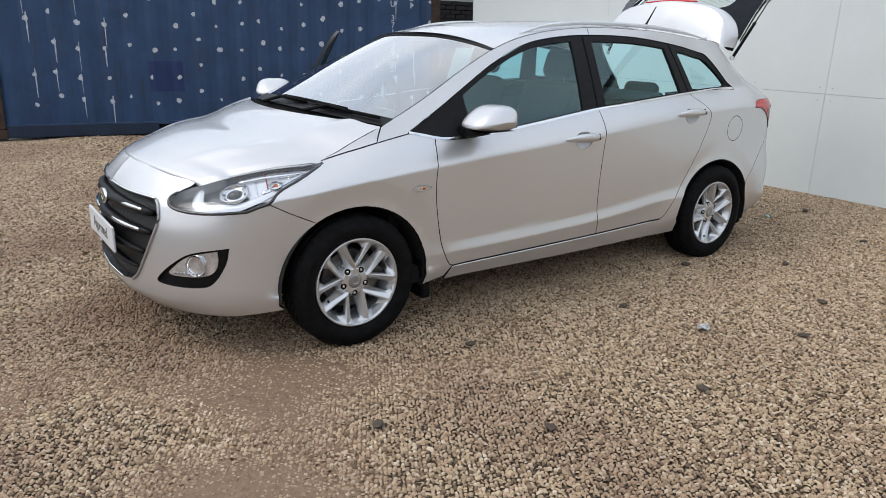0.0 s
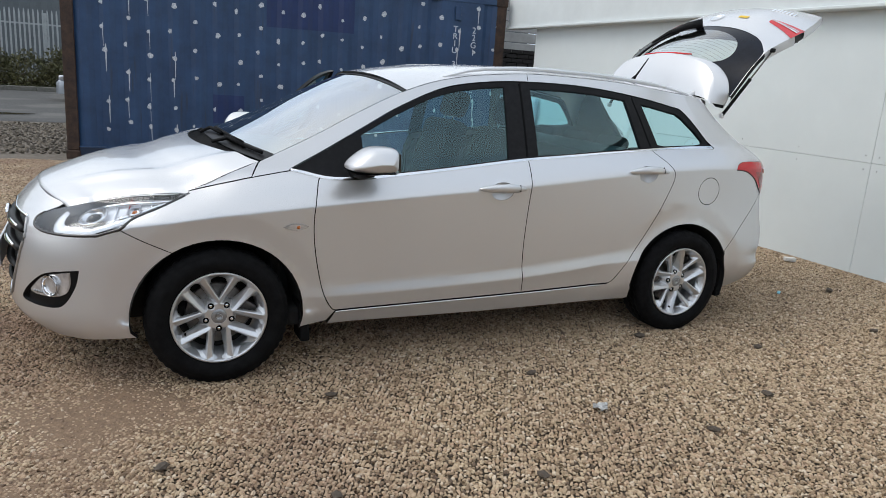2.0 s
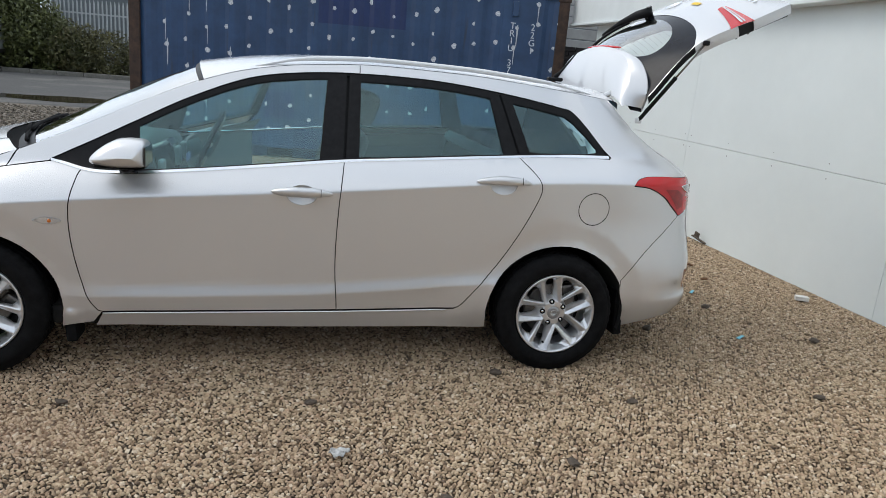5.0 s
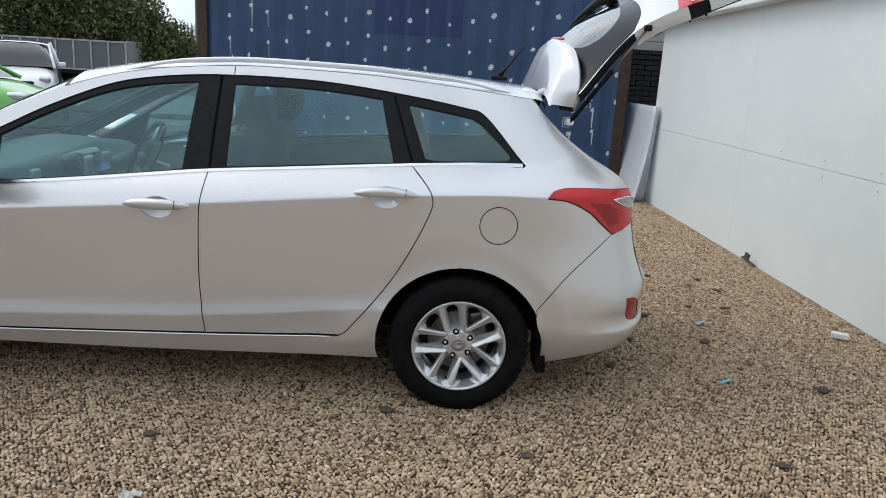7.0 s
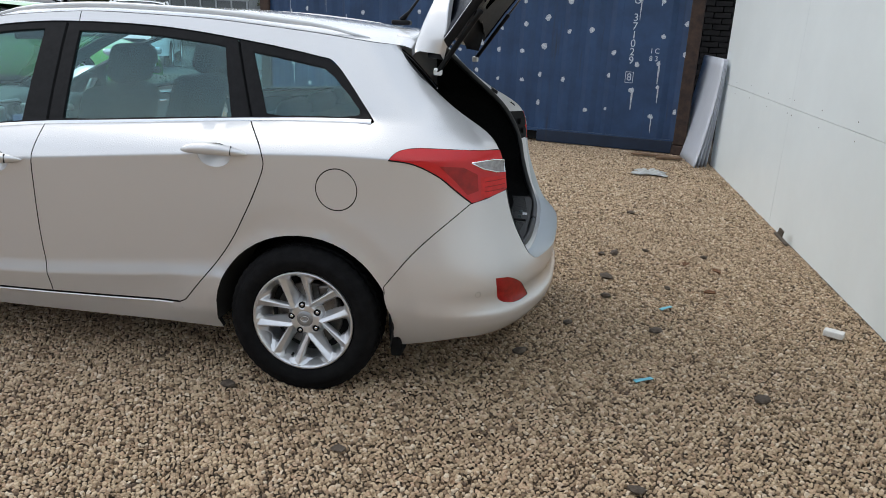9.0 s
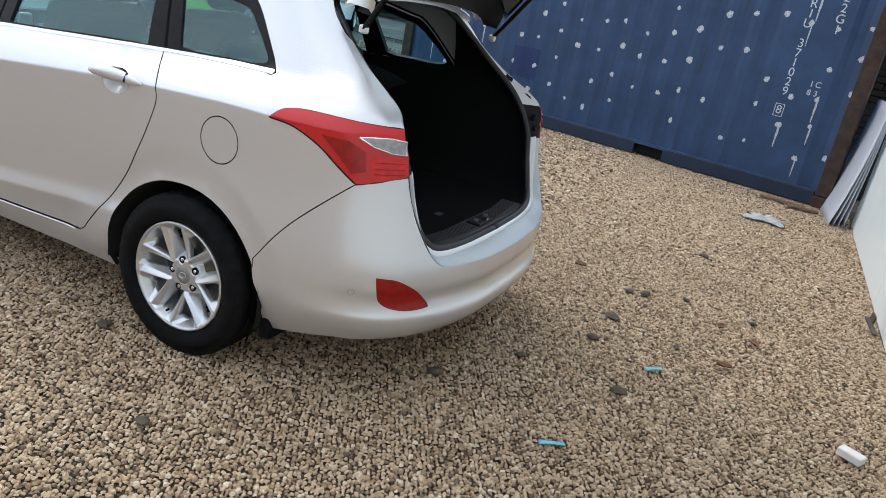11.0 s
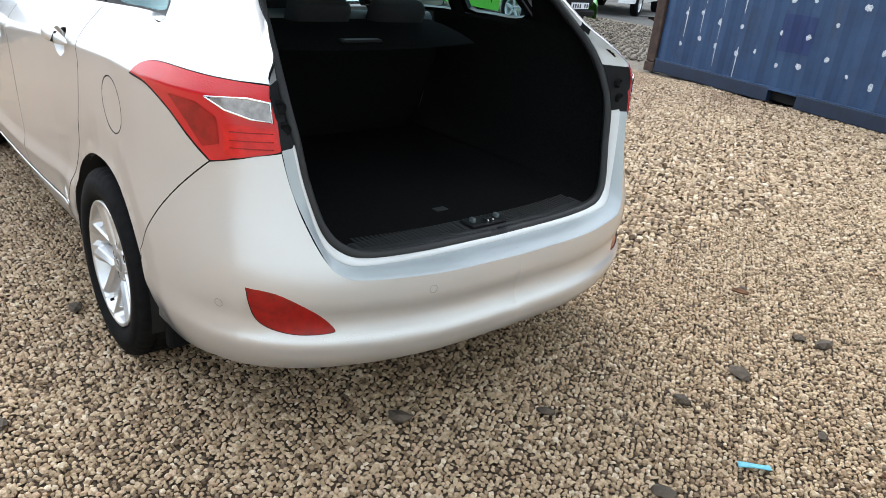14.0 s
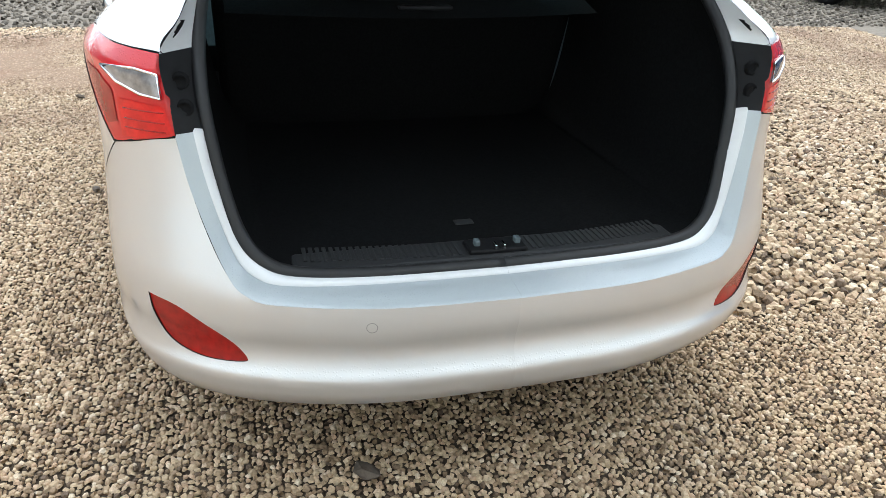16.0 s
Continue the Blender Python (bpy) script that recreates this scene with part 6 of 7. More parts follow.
part("gate_skin", grid_mesh(lambda u, v: gate_pt(u, 0.595 + 0.405 * v), 40, 20), PAINT, gate)
part("gate_lining", grid_mesh(lambda u, v: gate_pt(0.03 + 0.94 * u, 0.50 + 0.48 * v, 0.085 - 0.03 * v), 24, 12, flip=True), GATE_TRIM, gate, "dark plastic lining inside the tailgate")
for a, b in ((0.01, 0.13), (0.87, 0.99)):
    part("gate_lining_side", grid_mesh(lambda u, v: gate_pt(a + (b - a) * u, 0.02 + 0.50 * v, 0.035), 6, 12, flip=True), GATE_TRIM, gate)
part("gate_lining_top", grid_mesh(lambda u, v: gate_pt(0.10 + 0.80 * u, 0.07 * v, 0.04), 16, 3, flip=True), GATE_TRIM, gate)


def side_flange(e, v0, v1, deep, inward=0.0):
    """The gate's folded edge, from the outer skin inwards."""
    sg = 1 if e < 0.5 else -1
    def fn(u, v):
        p = gate_pt(e, v0 + (v1 - v0) * v, 0.0)
        c = gate_pt(e, v0 + (v1 - v0) * v, deep)
        return (p[0] + (c[0] - p[0]) * u, p[1] + sg * (0.004 * math.sin(math.pi * u) * -1 + inward * u), p[2] + (c[2] - p[2]) * u)
    return grid_mesh(fn, 5, 14)


for e in (0.0, 1.0):
    part("gate_side_edge", side_flange(e, 0.0, 0.42, 0.035, 0.012), BLACK_TRIM, gate)
    part("gate_edge", side_flange(e, 0.42, 0.62, 0.06, 0.02), PAINT_DRY, gate)
    part("gate_edge", side_flange(e, 0.70, 1.0, 0.055, 0.02), PAINT_DRY, gate)
part("gate_lower_edge", grid_mesh(lambda u, v: (lambda p: (p[0] + 0.018 * math.sin(math.pi * v), p[1] * (1 - 0.02 * v), p[2] - 0.055 * v))(gate_pt(u, 1.0)), 40, 6), PAINT_DRY, gate)
part("gate_seal_lip", tube([gate_pt(u, 0.99, 0.055) for u in np.linspace(0.02, 0.98, 24)], 0.008, 6), BLACK_TRIM, gate)
for e in (0.015, 0.985):
    part("gate_seal_lip", tube([gate_pt(e, v, 0.062) for v in np.linspace(0.46, 0.98, 14)], 0.010, 6), BLACK_TRIM, gate)
for k in range(11):
    v_k = 0.06 + 0.036 * k
    half = 0.5 - (0.20 if k < 1 else 0.155)
    part("heater_line", tube([gate_pt(0.5 + half * t, v_k, 0.003) for t in np.linspace(-1, 1, 16)], 0.0007, 4), INK, gate)
for y_h in (-0.40, 0.40):
    part("gate_hinge", tube([(1.575, y_h, 1.400), (1.64, y_h, 1.385), (1.72, y_h, 1.43)], 0.016, 8), PAINT_DRY, gate)
for sd in (NEAR, FAR):
    def lamp_u(t):
        return t if sd == NEAR else 1 - t
    gl_lamp = part("gate_lamp", grid_mesh(lambda u, v: gate_pt(lamp_u(-0.004 + 0.175 * u), 0.590 + 0.075 * u + (0.115 - 0.065 * u) * v, -0.006 * math.sin(math.pi * min(1.0, v + 0.1))), 12, 10, flip=sd == FAR), RED_LENS, gate, "red lamp on the tailgate")
    for c0, c1 in ((0.40, 0.50), (0.56, 0.62)):
        part("gate_lamp_clear", grid_mesh(lambda u, v: gate_pt(lamp_u(0.006 + 0.150 * u), 0.592 + 0.073 * u + (0.115 - 0.065 * u) * (c0 + (c1 - c0) * v), -0.010), 10, 3, flip=sd == FAR), CLEAR_WHITE, gl_lamp)
    e0 = lamp_u(0.0)
    side = [gate_pt(e0, v, q) for v, q in ((0.590, -0.002), (0.705, -0.002), (0.715, 0.050), (0.600, 0.060))]
    inner = [(p[0], p[1] * 0.90, p[2]) for p in side]
    part("gate_lamp_bracket", mesh_of("bracket", side + inner, [(0, 1, 2, 3), (7, 6, 5, 4), (0, 4, 5, 1), (1, 5, 6, 2), (2, 6, 7, 3), (3, 7, 4, 0)], smooth=False), BLACK_TRIM, gl_lamp)
    for v_p in (0.625, 0.690):
        peg = Vector(gate_pt(lamp_u(0.02), v_p, 0.066))
        part("lamp_peg", tube([peg, peg + Vector((0.004, 0, -0.016))], 0.005, 6), BLACK_TRIM, gl_lamp)
part("gate_badge", lathe([(0.001, -0.01), (0.045, -0.008), (0.05, 0.0)], 24), CHROME, gate).matrix_basis = Matrix.Translation(gate_pt(0.5, 0.66, -0.004)) @ Matrix.Rotation(radians(60), 4, "Y") @ Matrix.Rotation(radians(90), 4, "Z")
for k in range(7):
    u_k = 0.115 + 0.022 * k
    p_k = Vector(gate_pt(u_k, 0.845, -0.004))
    part("model_badge_bar", box_bm(0, 0, 0, 0.030, 0.018, 0.006, 0.002), CHROME, gate).matrix_basis = Matrix.Translation(p_k) @ Matrix.Rotation(radians(-22), 4, "Y") @ Matrix.Rotation(radians(16), 4, "X")
yellow = part("gate_sticker", grid_mesh(lambda u, v: gate_pt(0.30 + 0.06 * u, 0.66 + 0.03 * v, -0.004), 3, 2), STICKER, gate, "small yellow sticker")
hub = Vector(gate_pt(0.5, 0.50, -0.035))
rw = part("rear_wiper", tube([hub + Vector((0.015, 0.03, -0.03)), hub, Vector(gate_pt(0.56, 0.44, -0.040)), Vector(gate_pt(0.67, 0.36, -0.034)), Vector(gate_pt(0.76, 0.26, -0.026))], [0.030, 0.032, 0.026, 0.016, 0.010], 8), BLACK_TRIM, gate, "black rear wiper parked across the glass")
part("rear_wiper_blade", tube([gate_pt(0.62 + 0.24 * t, 0.40 - 0.30 * t, -0.014) for t in np.linspace(0, 1, 10)], 0.009, 6), BLACK_TRIM, rw)
part("wiper_cap", lathe([(0.001, -0.006), (0.010, -0.005), (0.013, 0.0)], 14), CLEAR_WHITE, rw).matrix_basis = Matrix.Translation(hub + Vector((-0.016, 0, 0.028))) @ Matrix.Rotation(radians(60), 4, "Y") @ Matrix.Rotation(radians(90), 4, "Z")
part("gate_catch", box_bm(2.575, 0, 1.945, 0.05, 0.07, 0.03, 0.006), BLACK_TRIM, gate)
part("gate_buffer", box_bm(2.545, -0.455, 1.885, 0.026, 0.026, 0.02, 0.005), RUBBER, gate)
for sd in (NEAR, FAR):
    low, high = Vector((1.779, -sd * 0.566, 1.279)), Vector((2.066, -sd * 0.622, 1.698))
    strut = part("gas_strut", tube([low, low.lerp(high, 0.53), low.lerp(high, 0.545), low.lerp(high, 0.56)], [0.0105, 0.0105, 0.013, 0.011], 10), BLACK_TRIM, car)
    part("strut_rod", tube([low.lerp(high, 0.55), high], 0.005, 8), DISC, strut)
    part("strut_socket", box_bm(high.x, high.y, high.z, 0.035, 0.022, 0.026, 0.007), BLACK_TRIM, strut)
    part("strut_ball", box_bm(low.x, low.y, low.z, 0.035, 0.02, 0.03, 0.008), PAINT_DRY, strut)

# ---- parked cars beyond the yard ----
HUB_ME = lathe([(0.001, -0.062), (0.030, -0.061), (0.058, -0.050), (0.066, -0.044), (0.072, 0.02)], 24)
SPOKE_ME = bpy.data.meshes.new("spoke")
kb = box_bm(0, -0.066, 0.105, 0.034, 0.02, 0.17, 0.006, 2)
kb.to_mesh(SPOKE_ME)
kb.free()


def parked_car(name, label, paint, x, y, heading, length=4.2, height=1.48, suv=0.0, parts_front=True):
    """A plain hatchback: heading is the way its front looks, in degrees from +x."""
    root = thing(name, label, "car", Matrix.Translation((x, y, -0.012)) @ Matrix.Rotation(radians(heading), 4, "Z"), group="parked cars")
    L = length / 2
    up = 0.10 * suv
    top = curve_fn((-L, 0.72 + up), (-L + 0.12, 0.93 + up), (-0.9, 0.97 + up), (0.55, 0.95 + up), (1.05, 0.93 + up), (L - 0.45, 0.80 + up), (L - 0.1, 0.66 + up), (L, 0.55 + up))
    wid = curve_fn((-L, 0.62), (-L + 0.15, 0.78), (-1.2, 0.87), (0.8, 0.88), (L - 0.5, 0.84), (L - 0.12, 0.70), (L, 0.55))

    def body(u, v):
        px = -L + length * u
        a = math.pi * v
        c, sn = math.cos(a), math.sin(a)
        zt, w = top(px), wid(px)
        z0 = 0.22 + up
        yy = w * math.copysign(abs(c) ** 0.35, c)
        zz = z0 + (zt - z0) * (abs(sn) ** 0.45 if sn > 1e-6 else 0.0)
        for wx in (-1.28, 1.28):
            r = math.hypot(px - wx, zz - 0.31)
            if r < 0.36 and abs(yy) > 0.5:
                zz = max(zz, 0.31 + math.sqrt(max(0, 0.36 ** 2 - (px - wx) ** 2)))
        return (px, yy, zz)
    part("body", grid_mesh(body, 64, 28, flip=True), paint, root)
    rl = curve_fn((-L + 0.25, 0.95 + up), (-L + 0.62, height - 0.06), (-0.7, height), (0.15, height - 0.03), (0.55, height - 0.18), (1.12, 0.95 + up))

    def cabin(u, v):
        px = -L + 0.25 + (L + 0.87) * u
        a = math.pi * v
        c, sn = math.cos(a), math.sin(a)
        zt = rl(px)
        w = wid(px) - 0.06
        k = max(0.0, sn) ** 0.5
        return (px, math.copysign(abs(c) ** 0.30, c) * (w - 0.20 * k * (zt - 0.95 - up) / 0.5), 0.93 + up + (zt - 0.93 - up) * k)
    part("glasshouse", grid_mesh(cabin, 40, 24, flip=True), GLOSS_BLACK, root)

    def roof(u, v):
        px = -L + 0.60 + (L - 0.32) * u
        w = (wid(px) - 0.24)
        t = 2 * v - 1
        return (px, t * w, rl(px) + 0.012 - 0.05 * abs(t) ** 3)
    part("roof", grid_mesh(roof, 20, 10), paint, root)
    for sgn in (-1, 1):
        for q0, q1 in ((1.16, 0.30), (-1.55, -1.75), (-0.35, -0.38)):
            part("pillar", tube([(q0, sgn * 0.80, 0.94 + up), (q1, sgn * 0.66, rl(q1) - 0.01)], 0.035, 6), paint, root)
        for wx in (-1.28, 1.28):
            wh = new("wheel")
            wh.parent = root
            wh.matrix_basis = Matrix.Translation((wx, sgn * 0.79, 0.31)) @ (Matrix.Identity(4) if sgn < 0 else Matrix.Rotation(math.pi, 4, "Z"))
            part("tyre", TYRE_ME, RUBBER, wh)
            part("rim", RIM_ME, ALLOY, wh)
            for k in range(5):
                so = part("spoke", SPOKE_ME, ALLOY, wh)
                so.matrix_basis = Matrix.Rotation(radians(72 * k), 4, "Y") @ Matrix.Diagonal((1.6, 1, 1, 1))
        part("headlamp", box_bm(L - 0.26, sgn * 0.62, 0.68 + up, 0.34, 0.26, 0.14, 0.05, 3, Matrix.Identity(4)), CLEAR_WHITE, root)
        part("tail_lamp", box_bm(-L + 0.12, sgn * 0.64, 0.86 + up, 0.16, 0.20, 0.26, 0.04), RED_LENS, root)
        part("door_mirror", box_bm(0.80, sgn * 0.95, 1.02 + up, 0.12, 0.18, 0.12, 0.04, 3), paint, root)
        part("shut_line", box_bm(0.72, sgn * 0.868, 0.62 + up, 0.012, 0.05, 0.55), GLOSS_BLACK, root)
        part("shut_line", box_bm(-0.38, sgn * 0.868, 0.62 + up, 0.012, 0.05, 0.55), GLOSS_BLACK, root)
    part("grille", box_bm(L - 0.05, 0, 0.55 + up, 0.12, 0.80, 0.16, 0.04), BLACK_TRIM, root)
    part("lower_intake", box_bm(L - 0.06, 0, 0.34 + up, 0.10, 1.0, 0.12, 0.03), BLACK_TRIM, root)
    pl = part("number_plate", box_bm(L + 0.015, 0, 0.47 + up, 0.02, 0.50, 0.11, 0.004), PLATE_WHITE, root)
    for k in range(7):
        if k != 4:
            part("plate_bar", box_bm(L + 0.026, -0.20 + 0.066 * k, 0.47 + up, 0.004, 0.036, 0.07), INK, pl)
    return root


GREEN = material("green_car_paint", (0.10, 0.42, 0.045), 0.3, coat=1.0, vary=0.04, scale=6)
WHITE_CAR = material("white_car_paint", (0.72, 0.73, 0.74), 0.3, coat=1.0, vary=0.03, scale=6)
RED_CAR = material("red_car_paint", (0.36, 0.018, 0.015), 0.3, coat=1.0, vary=0.05, scale=6)
BLACK_CAR = material("black_car_paint", (0.014, 0.015, 0.017), 0.25, coat=1.0)
SILVER_CAR = material("grey_car_paint", (0.30, 0.33, 0.37), 0.35, metal=0.6, coat=1.0, vary=0.03, scale=6)
parked_car("hatchback", "bright green hatchback parked on the rubble yard", GREEN, -7.55, 9.2, 2)
parked_car("off_roader", "white tall five-door car facing the yard", WHITE_CAR, -9.3, 15.4, -66, 4.5, 1.66, 1.0)
parked_car("off_roader", "black tall car with a white number plate", BLACK_CAR, -11.9, 14.8, -66, 4.4, 1.62, 0.8)
parked_car("hatchback", "white hatchback facing the silver estate", WHITE_CAR, -9.9, 2.6, -8, 4.3)
parked_car("hatchback", "red hatchback parked beside a white one", RED_CAR, -9.6, 5.4, -12, 4.1)
parked_car("hatchback", "silver grey hatchback standing on the road", SILVER_CAR, -0.75, 20.6, 176, 4.2)

# ---- palisade fence ----
GALV = material("galvanised_steel", (0.36, 0.38, 0.39), 0.5, metal=0.6, vary=0.15, scale=6)
fence = thing("palisade_fence", "tall galvanised steel palisade fence with pointed pales", "fence")


def pale_mesh():
    prof = [(-0.034, 0.0), (-0.018, 0.018), (0.018, 0.018), (0.034, 0.0)]
    verts = [(a, -b, z) for z in (0.05, 2.62) for a, b in prof] + [(-0.012, -0.015, 2.78), (0.012, -0.015, 2.78)]
    faces = [(i, i + 1, 5 + i, 4 + i) for i in range(3)] + [(4, 5, 8), (5, 6, 9, 8), (6, 7, 9)]
    return mesh_of("pale", verts, faces, smooth=False)


PALE = pale_mesh()
FY = 28.2
for i in range(190):
    x = -31 + 0.155 * i
    part("pale", PALE, GALV, fence).location = (x, FY, 0.1)
for z in (0.55, 2.35):
    part("fence_rail", box_bm(-16.3, FY + 0.03, z, 30.0, 0.04, 0.06), GALV, fence)
for i in range(12):
    part("fence_post", box_bm(-31 + 2.75 * i, FY + 0.09, 1.4, 0.09, 0.09, 2.75, 0.006), GALV, fence)

# ---- buildings ----
CLAD_DARK = material("grey_steel_cladding", (0.10, 0.115, 0.13), 0.5, metal=0.2, vary=0.15, scale=2)


def clad_shed(name, label, x0, x1, y0, y1, h, mat):
    b = thing(name, label, "building")
    m = int((x1 - x0) / 0.25)
    front = []
    for i in range(m + 1):
        x = x0 + (x1 - x0) * i / m
        front += [(x, y0 - (0.04 if i % 2 else 0.0))]
    verts = [(x, y, z) for z in (0.0, h) for x, y in front]
    k = len(front)
    part("wall", mesh_of("wall", verts, [(i, i + 1, k + i + 1, k + i) for i in range(k - 1)], smooth=False), mat, b)
    part("side_wall", box_bm(0.5 * (x0 + x1), 0.5 * (y0 + y1) + 0.05, h * 0.5, x1 - x0 - 0.1, y1 - y0 - 0.1, h - 0.1), mat, b)
    part("roof", box_bm(0.5 * (x0 + x1), 0.5 * (y0 + y1), h + 0.1, x1 - x0 + 0.6, y1 - y0 + 0.6, 0.22), CLAD_GREY, b)
    return b


clad_shed("warehouse", "dark grey steel-clad warehouse behind the fence", -12.5, 25, 40, 60, 7.0, CLAD_DARK)
clad_shed("shed", "long dark shed across the yard", -26, 22, -30, -20, 5.2, CLAD_DARK)

# ---- trailer ----
trailer = thing("trailer", "grey mesh-sided flat trailer with twin axles", "trailer", Matrix.Translation((-12.4, 25.0, -0.012)) @ Matrix.Rotation(radians(2), 4, "Z"))
part("deck", box_bm(0, 0, 0.72, 4.6, 1.9, 0.14, 0.02), BLACK_TRIM, trailer)
MESH_GREY = material("trailer_mesh", (0.13, 0.14, 0.14), 0.6, metal=0.4, vary=0.4, scale=40)
part("side_panel", box_bm(0, -0.93, 1.32, 4.5, 0.03, 1.05, 0.005), MESH_GREY, trailer)
part("end_panel", box_bm(2.25, 0, 1.36, 0.05, 1.85, 1.15, 0.01), GALV, trailer)
for i in range(8):
    part("side_stake", box_bm(-2.2 + 0.63 * i, -0.96, 1.34, 0.06, 0.05, 1.12, 0.006), GALV, trailer)
for z in (0.82, 1.87):
    part("side_rail", box_bm(0, -0.96, z, 4.6, 0.05, 0.06, 0.006), GALV, trailer)
for wx in (1.05, 1.62):
    wh = new("wheel")
    wh.parent = trailer
    wh.matrix_basis = Matrix.Translation((wx, -0.8, 0.29)) @ Matrix.Diagonal((0.92, 0.9, 0.92, 1))
    part("tyre", TYRE_ME, RUBBER, wh)
    part("rim", RIM_ME, GALV, wh)
    part("hub", HUB_ME, GALV, wh)

# ---- bushes ----
LEAF = material("leaf_green", (0.105, 0.115, 0.034), 0.55, second=(0.052, 0.062, 0.020), scale=1.2, island=0.5)
LEAF_DRY = material("leaf_dry", (0.10, 0.088, 0.032), 0.7, second=(0.05, 0.055, 0.022), scale=1.5, island=0.5)
BARK = material("bark", (0.07, 0.055, 0.042), 0.9, vary=0.3, scale=12)


def leafy(name, label, x, y, lobes, count, seed, mat, leaf=0.09):
    rs = np.random.RandomState(seed)
    root = thing(name, label, "bush", Matrix.Translation((x, y, 0.1)), group="bushes by the fence")
    pts = []
    stems = []
    for cx, cy, cz, r in lobes:
        stems.append(part("stem", tube([(0.3 * cx, 0.3 * cy, 0), (0.7 * cx, 0.7 * cy, 0.5 * cz), (cx, cy, cz)], [0.07, 0.05, 0.02], 6), BARK, root))
        n = int(count * r * r)
        d = rs.normal(size=(n, 3))
        d /= np.linalg.norm(d, axis=1)[:, None]
        rad = r * (0.55 + 0.5 * rs.rand(n, 1) ** 0.6) * (1 + 0.18 * np.sin(5 * d[:, :1] + 3 * d[:, 1:2] * 2 + cx))
        pts.append(np.array((cx, cy, cz)) + d * rad)
    p = np.concatenate(pts)
    p = p[p[:, 2] > 0.02]
    n = len(p)
    a = rs.normal(size=(n, 3))
    a /= np.linalg.norm(a, axis=1)[:, None]
    b = np.cross(a, rs.normal(size=(n, 3)))
    b /= np.linalg.norm(b, axis=1)[:, None]
    sz = leaf * (0.6 + 0.8 * rs.rand(n, 1))
    quad = np.stack((p - a * sz, p + b * sz * 0.45, p + a * sz, p - b * sz * 0.45), 1).reshape(-1, 3)
    fast = bpy.data.meshes.new("crown")
    fast.vertices.add(4 * n)
    fast.vertices.foreach_set("co", quad.ravel())
    fast.loops.add(4 * n)
    fast.loops.foreach_set("vertex_index", np.arange(4 * n))
    fast.polygons.add(n)
    fast.polygons.foreach_set("loop_start", np.arange(0, 4 * n, 4))
    fast.update(calc_edges=True)
    part("crown", fast, mat, root)
    return root


leafy("bush", "tall dense green bush in front of the palisade fence", -14.0, 26.8, [(-1.6, 0, 2.6, 2.3), (0.8, 0.2, 3.0, 2.4), (2.6, -0.2, 2.1, 1.8), (-3.6, 0, 2.2, 2.1), (0.2, -0.4, 1.0, 1.6), (3.6, 0, 1.0, 1.3)], 4200, 1, LEAF, 0.085)
leafy("bush", "smaller browning bush beside the fence", -9.6, 27.2, [(0, 0, 1.3, 1.3), (1.0, 0, 0.8, 0.9), (-1.2, 0, 1.5, 1.4)], 4200, 2, LEAF, 0.08)
leafy("bush", "dry brown weeds and brambles along the kerb", -5.4, 26.9, [(0, 0, 0.6, 0.8), (1.3, 0, 0.5, 0.7), (-1.4, 0, 0.7, 0.9), (2.5, 0, 0.5, 0.6), (-2.6, 0, 0.8, 1.0)], 4200, 3, LEAF_DRY, 0.06)
leafy("bush", "dry brown weeds and brambles along the kerb", -1.4, 27.0, [(0, 0, 0.6, 0.8), (1.3, 0, 0.5, 0.7), (-1.4, 0, 0.6, 0.8)], 4200, 4, LEAF_DRY, 0.06)

